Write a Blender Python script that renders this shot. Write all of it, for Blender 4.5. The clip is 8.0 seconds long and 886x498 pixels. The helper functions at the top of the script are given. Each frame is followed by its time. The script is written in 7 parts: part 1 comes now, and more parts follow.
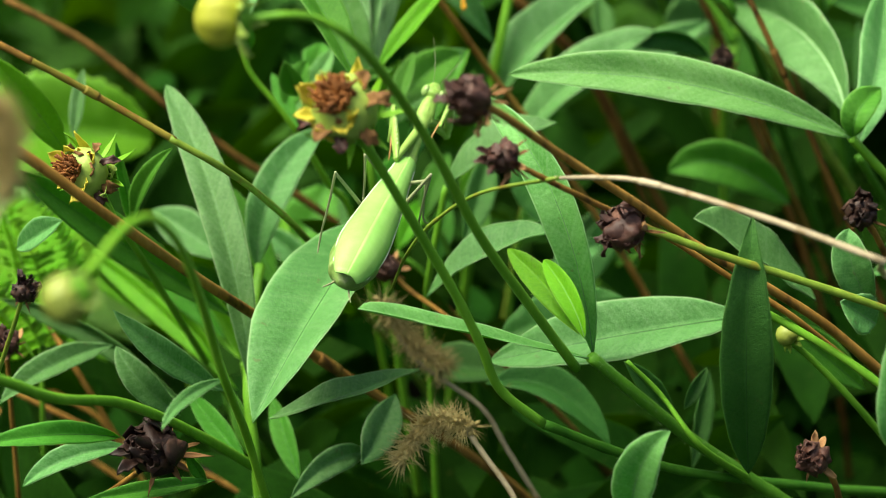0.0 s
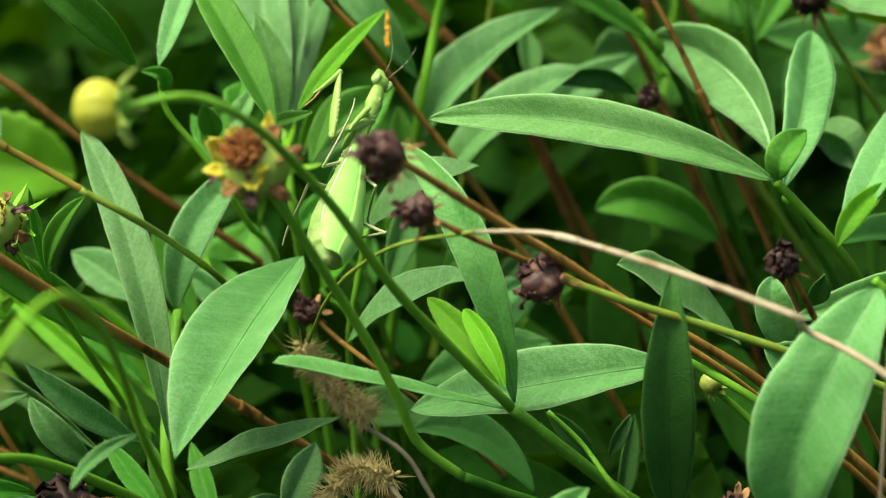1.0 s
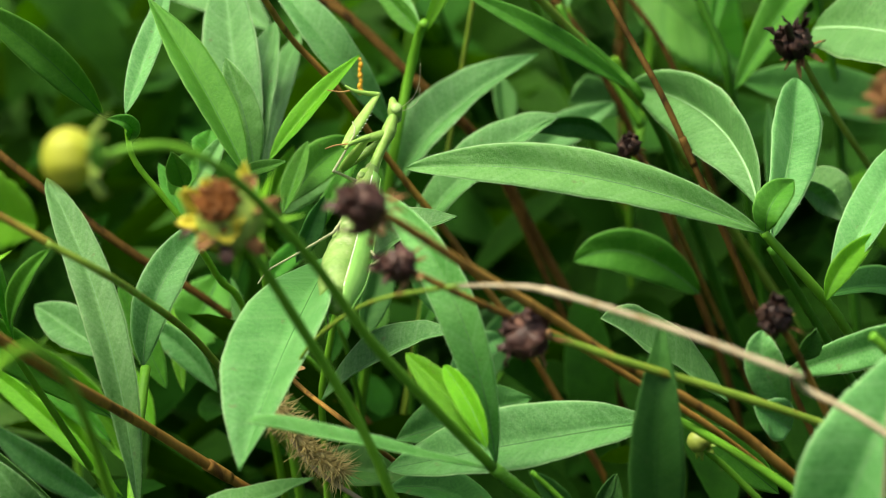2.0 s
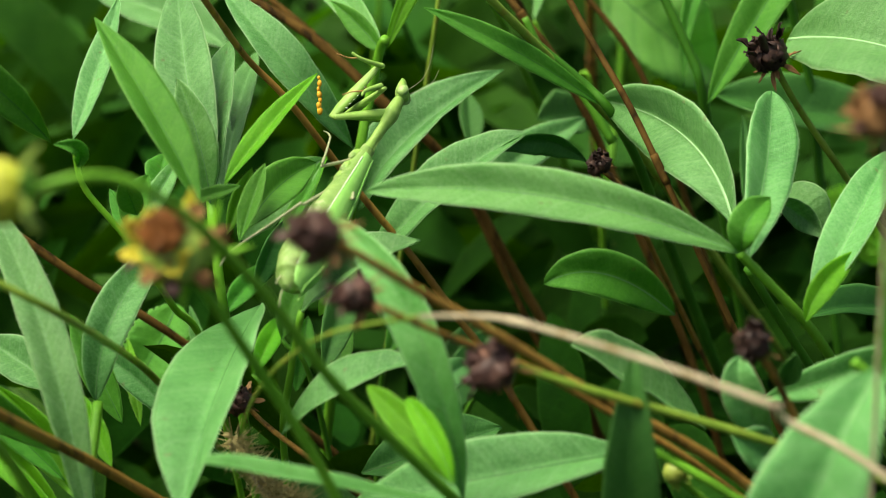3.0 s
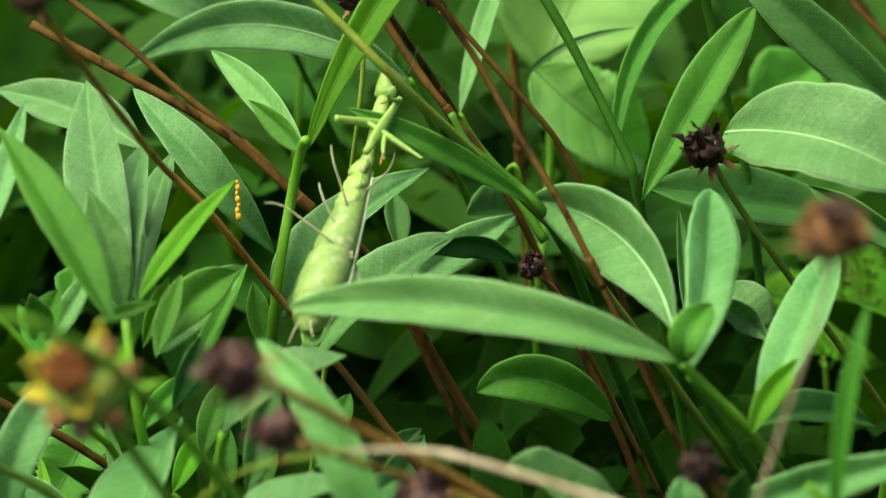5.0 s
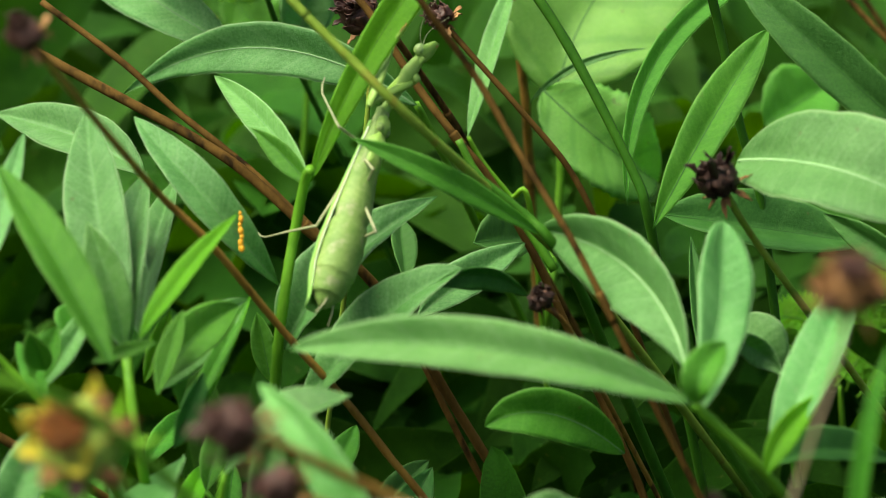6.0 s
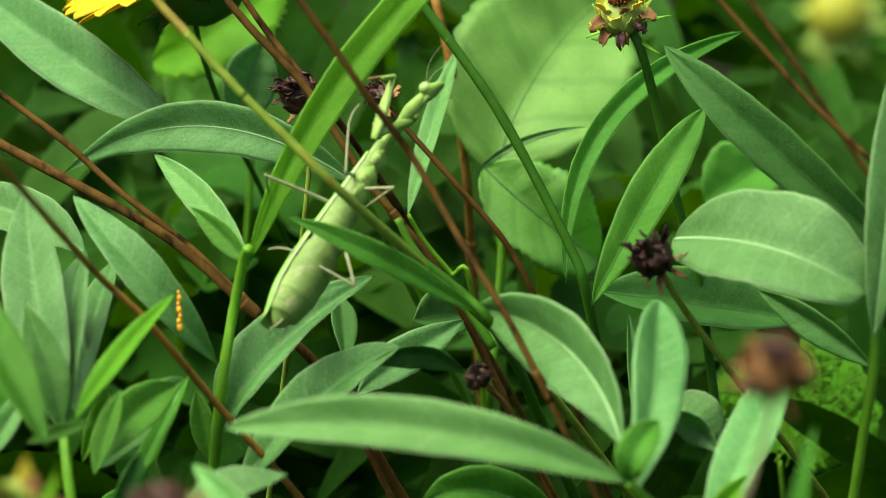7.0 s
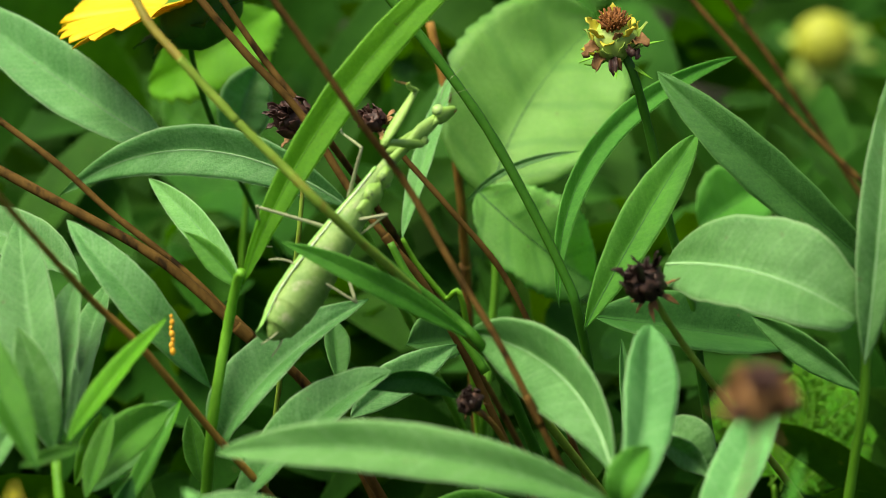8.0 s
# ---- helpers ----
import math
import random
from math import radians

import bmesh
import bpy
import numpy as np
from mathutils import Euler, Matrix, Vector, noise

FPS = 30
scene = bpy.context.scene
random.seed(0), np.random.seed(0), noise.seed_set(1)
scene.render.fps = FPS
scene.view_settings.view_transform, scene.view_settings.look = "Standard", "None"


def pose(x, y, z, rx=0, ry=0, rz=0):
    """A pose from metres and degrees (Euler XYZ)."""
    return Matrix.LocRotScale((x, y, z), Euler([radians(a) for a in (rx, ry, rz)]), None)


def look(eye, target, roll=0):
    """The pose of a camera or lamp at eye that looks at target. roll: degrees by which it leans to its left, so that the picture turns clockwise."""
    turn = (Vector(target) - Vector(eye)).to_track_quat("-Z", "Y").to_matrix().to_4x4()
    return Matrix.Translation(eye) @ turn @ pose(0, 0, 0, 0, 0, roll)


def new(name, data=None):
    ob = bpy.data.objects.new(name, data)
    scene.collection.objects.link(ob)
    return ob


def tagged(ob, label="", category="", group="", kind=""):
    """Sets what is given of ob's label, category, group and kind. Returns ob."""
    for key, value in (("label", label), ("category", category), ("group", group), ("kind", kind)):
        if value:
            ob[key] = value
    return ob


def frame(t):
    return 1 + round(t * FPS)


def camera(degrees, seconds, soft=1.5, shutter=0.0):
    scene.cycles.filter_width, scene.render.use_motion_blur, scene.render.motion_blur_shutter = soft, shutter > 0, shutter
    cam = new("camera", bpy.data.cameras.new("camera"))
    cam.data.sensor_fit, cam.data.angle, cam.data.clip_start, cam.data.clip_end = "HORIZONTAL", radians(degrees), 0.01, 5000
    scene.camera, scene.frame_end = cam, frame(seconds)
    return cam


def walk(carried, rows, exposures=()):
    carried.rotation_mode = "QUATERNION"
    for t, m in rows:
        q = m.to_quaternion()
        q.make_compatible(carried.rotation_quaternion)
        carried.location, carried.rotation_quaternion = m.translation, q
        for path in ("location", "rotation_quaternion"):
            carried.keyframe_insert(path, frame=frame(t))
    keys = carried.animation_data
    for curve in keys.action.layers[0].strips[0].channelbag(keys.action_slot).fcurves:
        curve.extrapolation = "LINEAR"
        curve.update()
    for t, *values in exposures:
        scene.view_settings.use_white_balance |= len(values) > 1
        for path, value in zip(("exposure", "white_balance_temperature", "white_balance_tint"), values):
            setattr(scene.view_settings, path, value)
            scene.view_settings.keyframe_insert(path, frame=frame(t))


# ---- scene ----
cam = camera(21.0, 8.0, soft=0.7)
cam.data.dof.use_dof = True
cam.data.dof.aperture_fstop = 11.0
walk(cam, [
    (0, look((0.17642, -0.74019, 0.74665), (-0.02012, 0.08394, 0.21544), -0.51)),
    (0.5, look((0.17725, -0.73362, 0.75203), (-0.01702, 0.08697, 0.21453), -0.73)),
    (1, look((0.18267, -0.72131, 0.75349), (0.00501, 0.10644, 0.22126), -0.03)),
    (1.5, look((0.18001, -0.71713, 0.74804), (0.00907, 0.11201, 0.21578), 0.34)),
    (2, look((0.17121, -0.7024, 0.74251), (0.01061, 0.13951, 0.22733), 0.60)),
    (2.2, look((0.16898, -0.69692, 0.74098), (0.01067, 0.14457, 0.22443), 0.17)),
    (3.3, look((0.17178, -0.66823, 0.72729), (0.02423, 0.1792, 0.21729), -0.14)),
    (3.5, look((0.17179, -0.66507, 0.72529), (0.03992, 0.18387, 0.21352), 0.16)),
    (4, look((0.16648, -0.65728, 0.72398), (0.04671, 0.1917, 0.20931), 0.09)),
    (4.5, look((0.16545, -0.64899, 0.72407), (0.0449, 0.2115, 0.22907), -0.01)),
    (4.7, look((0.16467, -0.64448, 0.72526), (0.04205, 0.21946, 0.23681), -0.06)),
    (5.8, look((0.16532, -0.62364, 0.72945), (0.03636, 0.23607, 0.2352), -0.09)),
    (6, look((0.16355, -0.61949, 0.73089), (0.03409, 0.24069, 0.2376), -0.36)),
    (6.5, look((0.16425, -0.61787, 0.73276), (0.02714, 0.25158, 0.25815), -0.29)),
    (7, look((0.1694, -0.62079, 0.73496), (0.05622, 0.25591, 0.26743), 0.15)),
    (7.5, look((0.1707, -0.62244, 0.73725), (0.05635, 0.25672, 0.27465), 0.15)),
    (8, look((0.17232, -0.62108, 0.73709), (0.05792, 0.2593, 0.27682), 0.25)),
], exposures=[(0, 0.75, 6850, 2), (2, 0.64, 6850, 2), (3.5, 0.56, 6850, 2), (6, 0.59, 6850, 2), (8, 0.46, 6850, 2)])
# the focus is pulled back from the front leaves to the plants behind
focus_mark = new("focus_mark")
focus_mark.empty_display_size = 0.01
cam.data.dof.focus_object = focus_mark
walk(focus_mark, [
    (0, pose(0.0418, -0.1757, 0.3828)),
    (1, pose(0.0583, -0.1419, 0.3809)),
    (2, pose(0.0553, -0.0945, 0.3706)),
    (3.3, pose(0.0611, -0.0327, 0.3448)),
    (4.5, pose(0.0732, 0.0093, 0.3454)),
    (6, pose(0.0600, 0.0687, 0.3363)),
    (8, pose(0.0808, 0.0832, 0.3689)),
])

# world, sun and exposure -------------------------------------------------
world = bpy.data.worlds.new("world")
scene.world = world
world.use_nodes = True
sky = world.node_tree.nodes.new("ShaderNodeTexSky")
sky.sky_type = "NISHITA"
sky.sun_disc = False
sky.sun_elevation = radians(65.6)
sky.sun_rotation = radians(270)
sky.air_density, sky.dust_density, sky.ozone_density = 1.0, 6.0, 0.6
world.node_tree.links.new(sky.outputs["Color"], world.node_tree.nodes["Background"].inputs["Color"])
world.node_tree.nodes["Background"].inputs["Strength"].default_value = 0.12
sun_data = bpy.data.lights.new("sun", "SUN")
sun_data.energy, sun_data.angle, sun_data.color = 4.5, radians(46), (1.0, 0.96, 0.86)
sun = new("sun", sun_data)
sun.matrix_world = look((-1.45, 0.0, 3.2), (0, 0, 0))


# materials ---------------------------------------------------------------
def shader(name):
    m = bpy.data.materials.new(name)
    m.use_nodes = True
    nodes, links = m.node_tree.nodes, m.node_tree.links
    return m, nodes, links, nodes["Principled BSDF"]


def math_node(nodes, links, op, a, b=None, c=None):
    n = nodes.new("ShaderNodeMath")
    n.operation = op
    for i, value in enumerate((a, b, c)):
        if value is None:
            continue
        if isinstance(value, (int, float)):
            n.inputs[i].default_value = value
        else:
            links.new(value, n.inputs[i])
    return n.outputs[0]


def blend(nodes, links, fac, a, b, kind="MIX"):
    n = nodes.new("ShaderNodeMix")
    n.data_type, n.blend_type = "RGBA", kind
    for sock, value in ((n.inputs[0], fac), (n.inputs[6], a), (n.inputs[7], b)):
        if isinstance(value, (int, float)):
            sock.default_value = value
        elif isinstance(value, tuple):
            sock.default_value = (*value, 1)
        else:
            links.new(value, sock)
    return n.outputs[2]


def noise_node(nodes, links, coord, scale, detail=4.0, rough=0.55):
    n = nodes.new("ShaderNodeTexNoise")
    n.inputs["Scale"].default_value, n.inputs["Detail"].default_value, n.inputs["Roughness"].default_value = scale, detail, rough
    links.new(coord, n.inputs["Vector"])
    return n.outputs["Fac"]


def spread(nodes, links, value, low, high):
    n = nodes.new("ShaderNodeMapRange")
    links.new(value, n.inputs[0])
    n.inputs[1].default_value, n.inputs[2].default_value = low, high
    return n.outputs[0]


def leaf_material(name, dark, light, vein, gloss=0.42, shine=0.22, through_light=0.3, veins=9.0, per_island=False, vein_weight=0.08):
    """Leaf blade: mottled, with side veins that run from the midrib to the rim, fine hairs as grain, old specks."""
    m, nodes, links, bsdf = shader(name)
    at = nodes.new("ShaderNodeTexCoord")
    uv = nodes.new("ShaderNodeSeparateXYZ")
    links.new(at.outputs["UV"], uv.inputs[0])
    across = math_node(nodes, links, "ABSOLUTE", uv.outputs[0])
    info = nodes.new("ShaderNodeNewGeometry" if per_island else "ShaderNodeObjectInfo")
    rand = info.outputs["Random Per Island" if per_island else "Random"]
    big = noise_node(nodes, links, at.outputs["Object"], 45, 3)
    fine = noise_node(nodes, links, at.outputs["Object"], 900, 5, 0.7)
    hair = noise_node(nodes, links, at.outputs["Object"], 2600, 2, 0.6)
    wobble = math_node(nodes, links, "MULTIPLY", noise_node(nodes, links, at.outputs["Object"], 120, 2), 1.4)
    run = math_node(nodes, links, "SUBTRACT", math_node(nodes, links, "MULTIPLY", uv.outputs[1], veins * 6.28), math_node(nodes, links, "MULTIPLY", across, 5.0))
    wave = math_node(nodes, links, "SINE", math_node(nodes, links, "ADD", run, wobble))
    ridge = spread(nodes, links, wave, 0.55, 1.0)
    tone = math_node(nodes, links, "ADD", math_node(nodes, links, "MULTIPLY", big, 0.55), math_node(nodes, links, "MULTIPLY", fine, 0.6))
    base = blend(nodes, links, spread(nodes, links, tone, 0.40, 0.74), dark, light)
    base = blend(nodes, links, math_node(nodes, links, "MULTIPLY", ridge, vein_weight), base, vein)
    lines = math_node(nodes, links, "SINE", math_node(nodes, links, "ADD", math_node(nodes, links, "MULTIPLY", run, 4.0), math_node(nodes, links, "MULTIPLY", wobble, 5.0)))
    base = blend(nodes, links, math_node(nodes, links, "MULTIPLY", spread(nodes, links, lines, 0.2, 1.0), 0.05), base, vein)
    flecks = spread(nodes, links, hair, 0.54, 0.72)
    base = blend(nodes, links, math_node(nodes, links, "MULTIPLY", flecks, 0.20), base, vein)
    rim = spread(nodes, links, across, 0.93, 0.99)
    base = blend(nodes, links, math_node(nodes, links, "MULTIPLY", rim, 0.75), base, vein)
    specks = spread(nodes, links, noise_node(nodes, links, at.outputs["Object"], 210, 2), 0.70, 0.76)
    base = blend(nodes, links, math_node(nodes, links, "MULTIPLY", specks, 0.45), base, (0.13, 0.12, 0.04))
    hue = nodes.new("ShaderNodeHueSaturation")
    links.new(base, hue.inputs["Color"])
    links.new(math_node(nodes, links, "MULTIPLY_ADD", rand, 0.016, 0.492), hue.inputs["Hue"])
    links.new(math_node(nodes, links, "MULTIPLY_ADD", rand, 0.30, 0.84), hue.inputs["Value"])
    links.new(hue.outputs[0], bsdf.inputs["Base Color"])
    links.new(math_node(nodes, links, "MULTIPLY_ADD", fine, 0.3, gloss - 0.15), bsdf.inputs["Roughness"])
    bsdf.inputs["Specular IOR Level"].default_value = shine
    bump = nodes.new("ShaderNodeBump")
    bump.inputs["Strength"].default_value, bump.inputs["Distance"].default_value = 0.6, 0.0009
    height = math_node(nodes, links, "ADD", math_node(nodes, links, "MULTIPLY", wave, -0.07), math_node(nodes, links, "ADD", math_node(nodes, links, "MULTIPLY", fine, 0.8), math_node(nodes, links, "MULTIPLY", hair, 0.4)))
    links.new(height, bump.inputs["Height"])
    links.new(bump.outputs[0], bsdf.inputs["Normal"])
    glow = nodes.new("ShaderNodeBsdfTranslucent")
    lit = nodes.new("ShaderNodeHueSaturation")
    links.new(hue.outputs[0], lit.inputs["Color"])
    lit.inputs["Hue"].default_value, lit.inputs["Saturation"].default_value, lit.inputs["Value"].default_value = 0.48, 1.25, 1.5
    links.new(lit.outputs[0], glow.inputs["Color"])
    mix = nodes.new("ShaderNodeMixShader")
    mix.inputs[0].default_value = through_light
    links.new(bsdf.outputs[0], mix.inputs[1])
    links.new(glow.outputs[0], mix.inputs[2])
    links.new(mix.outputs[0], nodes["Material Output"].inputs["Surface"])
    return m


def plain_material(name, dark, light, scale=300.0, rough=0.6, spots=None, bump_depth=0.0004, stretch=(1, 1, 1), shine=0.3, through_light=0.0):
    """Two tones in a coarse and a fine noise, with optional stains in a third."""
    m, nodes, links, bsdf = shader(name)
    at = nodes.new("ShaderNodeTexCoord")
    mapping = nodes.new("ShaderNodeMapping")
    mapping.inputs["Scale"].default_value = stretch
    links.new(at.outputs["Object"], mapping.inputs[0])
    coarse = noise_node(nodes, links, mapping.outputs[0], scale * 0.2, 3)
    fine = noise_node(nodes, links, mapping.outputs[0], scale, 5, 0.65)
    tone = math_node(nodes, links, "ADD", math_node(nodes, links, "MULTIPLY", coarse, 0.6), math_node(nodes, links, "MULTIPLY", fine, 0.4))
    base = blend(nodes, links, spread(nodes, links, tone, 0.32, 0.68), dark, light)
    if spots:
        stain = spread(nodes, links, noise_node(nodes, links, mapping.outputs[0], scale * 0.35, 3), 0.55, 0.68)
        base = blend(nodes, links, stain, base, spots)
    links.new(base, bsdf.inputs["Base Color"])
    bsdf.inputs["Roughness"].default_value = rough
    bsdf.inputs["Specular IOR Level"].default_value = shine
    bump = nodes.new("ShaderNodeBump")
    bump.inputs["Strength"].default_value, bump.inputs["Distance"].default_value = 0.5, bump_depth
    links.new(fine, bump.inputs["Height"])
    links.new(bump.outputs[0], bsdf.inputs["Normal"])
    if through_light:
        glow = nodes.new("ShaderNodeBsdfTranslucent")
        links.new(base, glow.inputs["Color"])
        mix = nodes.new("ShaderNodeMixShader")
        mix.inputs[0].default_value = through_light
        links.new(bsdf.outputs[0], mix.inputs[1])
        links.new(glow.outputs[0], mix.inputs[2])
        links.new(mix.outputs[0], nodes["Material Output"].inputs["Surface"])
    return m


blue = leaf_material("leaf_glaucous", (0.048, 0.188, 0.030), (0.146, 0.362, 0.100), (0.32, 0.52, 0.23), gloss=0.42, shine=0.38, through_light=0.30)
pale = leaf_material("leaf_pale", (0.084, 0.275, 0.044), (0.198, 0.440, 0.118), (0.37, 0.58, 0.27), gloss=0.42, shine=0.38, through_light=0.34)
green = leaf_material("leaf_fresh", (0.046, 0.21, 0.012), (0.090, 0.315, 0.028), (0.20, 0.46, 0.09), through_light=0.34)
lush = leaf_material("leaf_lush", (0.085, 0.32, 0.007), (0.150, 0.45, 0.018), (0.22, 0.50, 0.06), through_light=0.45)
# deep green leaf tone, with the shade of turned-away leaves put in
deep = leaf_material("leaf_deep_shaded", (0.026, 0.115, 0.014), (0.062, 0.200, 0.034), (0.13, 0.30, 0.07), gloss=0.45, shine=0.24, through_light=0.25)
young = leaf_material("leaf_young", (0.12, 0.40, 0.008), (0.18, 0.50, 0.014), (0.30, 0.60, 0.08), through_light=0.45)
broad = leaf_material("leaf_broad", (0.150, 0.38, 0.048), (0.270, 0.53, 0.115), (0.085, 0.28, 0.030), gloss=0.38, shine=0.5, through_light=0.42, veins=4.5, vein_weight=0.35)
# near-black green: the shade of the gaps under the plants is in the colour
under = leaf_material("leaf_undergrowth_shaded", (0.004, 0.024, 0.001), (0.014, 0.060, 0.004), (0.026, 0.09, 0.009), gloss=0.65, shine=0.04, per_island=True)
# lighter copy of the undergrowth leaf, sunlit tops put into the colour
under_far = leaf_material("leaf_far_lit", (0.012, 0.058, 0.003), (0.036, 0.125, 0.010), (0.06, 0.17, 0.025), gloss=0.6, shine=0.10, per_island=True)
rib_soft = plain_material("leaf_midrib_soft", (0.10, 0.25, 0.065), (0.17, 0.35, 0.12), 400, 0.5)
rib = plain_material("leaf_midrib", (0.17, 0.35, 0.12), (0.28, 0.46, 0.21), 400, 0.5)
# for raised ribs: the dark of a sunken crease is put into the colour
rib_dark = plain_material("leaf_midrib_crease_dark", (0.022, 0.10, 0.010), (0.05, 0.17, 0.024), 400, 0.6)
stem_green = plain_material("stem_green", (0.080, 0.24, 0.012), (0.145, 0.35, 0.024), 500, 0.5, stretch=(1, 1, 0.3), shine=0.2)
# brighter copy of stem_green: light that stalk undersides lack is in its colour
stem_bright = plain_material("stem_bright_green", (0.125, 0.34, 0.014), (0.215, 0.47, 0.030), 500, 0.5, stretch=(1, 1, 0.3), shine=0.2)
stem_mid = plain_material("stem_mid_green", (0.042, 0.155, 0.008), (0.085, 0.235, 0.016), 500, 0.5, stretch=(1, 1, 0.3), shine=0.18)
stem_dark = plain_material("stem_dark_green", (0.022, 0.10, 0.006), (0.052, 0.165, 0.012), 500, 0.5, stretch=(1, 1, 0.3), shine=0.15)
stem_olive = plain_material("stem_olive", (0.12, 0.21, 0.018), (0.21, 0.31, 0.036), 500, 0.5, spots=(0.17, 0.17, 0.02), shine=0.2)
stem_brown = plain_material("stem_brown", (0.18, 0.086, 0.014), (0.37, 0.205, 0.042), 500, 0.6, spots=(0.09, 0.046, 0.012), stretch=(1, 1, 0.3), shine=0.15)
stem_turning = plain_material("stem_turning", (0.13, 0.115, 0.012), (0.26, 0.215, 0.030), 500, 0.55, spots=(0.20, 0.10, 0.02), stretch=(1, 1, 0.3), shine=0.18)
stem_rust = plain_material("stem_rust", (0.044, 0.025, 0.006), (0.150, 0.084, 0.020), 420, 0.7, spots=(0.020, 0.012, 0.004), stretch=(1, 1, 0.3), shine=0.05)
stem_straw = plain_material("stem_straw", (0.26, 0.21, 0.12), (0.42, 0.35, 0.22), 500, 0.5, spots=(0.22, 0.15, 0.06))
husk = plain_material("husk_dark", (0.026, 0.010, 0.007), (0.095, 0.040, 0.027), 900, 0.5, spots=(0.155, 0.080, 0.055), shine=0.35)
husk_black = plain_material("husk_black", (0.010, 0.005, 0.004), (0.042, 0.019, 0.012), 700, 0.55, spots=(0.095, 0.046, 0.028), shine=0.3)
husk_tan = plain_material("husk_tan", (0.12, 0.055, 0.018), (0.26, 0.14, 0.055), 700, 0.7, spots=(0.06, 0.028, 0.012), shine=0.15)
bract_tan = plain_material("bract_tan", (0.26, 0.13, 0.05), (0.46, 0.27, 0.12), 700, 0.7, spots=(0.14, 0.06, 0.025), shine=0.15)
disc_orange = plain_material("disc_brown", (0.060, 0.018, 0.003), (0.30, 0.110, 0.018), 1200, 0.7)
sepal_yellow = plain_material("sepal_yellow", (0.56, 0.48, 0.03), (0.78, 0.68, 0.10), 350, 0.55, spots=(0.42, 0.26, 0.05), through_light=0.25)
sepal_lime = plain_material("sepal_lime", (0.20, 0.32, 0.04), (0.36, 0.46, 0.10), 250, 0.5)
bud_yellow = plain_material("bud_yellow", (0.24, 0.27, 0.018), (0.37, 0.38, 0.045), 200, 0.5, shine=0.2)
bud_green = plain_material("bud_green", (0.17, 0.22, 0.03), (0.28, 0.32, 0.06), 200, 0.45)
petal_yellow = plain_material("petal_yellow", (0.74, 0.46, 0.004), (0.84, 0.57, 0.01), 200, 0.5, through_light=0.25)
bristle = plain_material("bristle_straw", (0.34, 0.27, 0.09), (0.60, 0.50, 0.22), 900, 0.7, through_light=0.3)
mantis_green = plain_material("mantis_wing_green", (0.20, 0.46, 0.075), (0.28, 0.54, 0.13), 300, 0.45)
mantis_pale = plain_material("mantis_body_pale", (0.11, 0.225, 0.036), (0.25, 0.36, 0.10), 700, 0.5, spots=(0.30, 0.35, 0.16), bump_depth=0.0008)
mantis_limb = plain_material("mantis_limb", (0.17, 0.33, 0.040), (0.31, 0.47, 0.11), 500, 0.45)
mantis_leg = plain_material("mantis_leg_pale", (0.20, 0.23, 0.10), (0.36, 0.37, 0.21), 500, 0.5)
mantis_white = plain_material("mantis_white_edge", (0.62, 0.66, 0.52), (0.78, 0.80, 0.66), 400, 0.5)
mantis_amber = plain_material("mantis_amber", (0.30, 0.15, 0.04), (0.45, 0.26, 0.09), 600, 0.4)
eye_green = plain_material("mantis_eye", (0.22, 0.36, 0.10), (0.32, 0.46, 0.14), 700, 0.2)
frass = plain_material("egg_orange", (0.60, 0.28, 0.01), (0.72, 0.38, 0.03), 500, 0.6)
soil = plain_material("soil", (0.012, 0.010, 0.007), (0.045, 0.034, 0.022), 40, 0.9, spots=(0.02, 0.03, 0.01), bump_depth=0.01)


# building ----------------------------------------------------------------
def thing(name, base, label, category, group=""):
    ob = new(name)
    ob.empty_display_size = 0.02
    ob.location = base
    return tagged(ob, label, category, group)


def smooth(me):
    me.polygons.foreach_set("use_smooth", [True] * len(me.polygons))
    return me


def part(name, data, material, parent, label="", at=None):
    """One mesh under a thing or a part; data is a bmesh or a mesh, at its pose in the parent's space."""
    if isinstance(data, bmesh.types.BMesh):
        me = bpy.data.meshes.new(name)
        data.to_mesh(me)
        data.free()
        data = smooth(me)
    if not data.materials:
        data.materials.append(material)
    ob = new(name, data)
    ob.parent = parent
    ob.matrix_basis = at if at is not None else Matrix()
    return tagged(ob, label)


def from_grid(rows, closed=False, uvs=None):
    """A mesh from rows of equally many places; closed joins each row's end to its start."""
    count, wide = len(rows), len(rows[0])
    verts = [tuple(p) for row in rows for p in row]
    faces = []
    for i in range(count - 1):
        for j in range(wide if closed else wide - 1):
            k = (j + 1) % wide
            faces.append((i * wide + j, i * wide + k, (i + 1) * wide + k, (i + 1) * wide + j))
    if closed:
        faces.append(tuple(range(wide - 1, -1, -1)))
        faces.append(tuple((count - 1) * wide + j for j in range(wide)))
    me = bpy.data.meshes.new("grid")
    me.from_pydata(verts, [], faces)
    if uvs:
        layer = me.uv_layers.new(name="UVMap")
        flat = [u for row in uvs for u in row]
        for loop in me.loops:
            layer.data[loop.index].uv = flat[loop.vertex_index]
    return smooth(me)


# rough direction from the plants to the camera, which blades are turned to face
CAMERA_SIDE = Vector((0.12, -0.82, 0.56)).normalized()


def bezier(a, m, b, s):
    c = 2 * m - 0.5 * (a + b)
    return (1 - s) ** 2 * a + 2 * s * (1 - s) * c + s * s * b, (2 * (1 - s) * (c - a) + 2 * s * (b - c)).normalized()


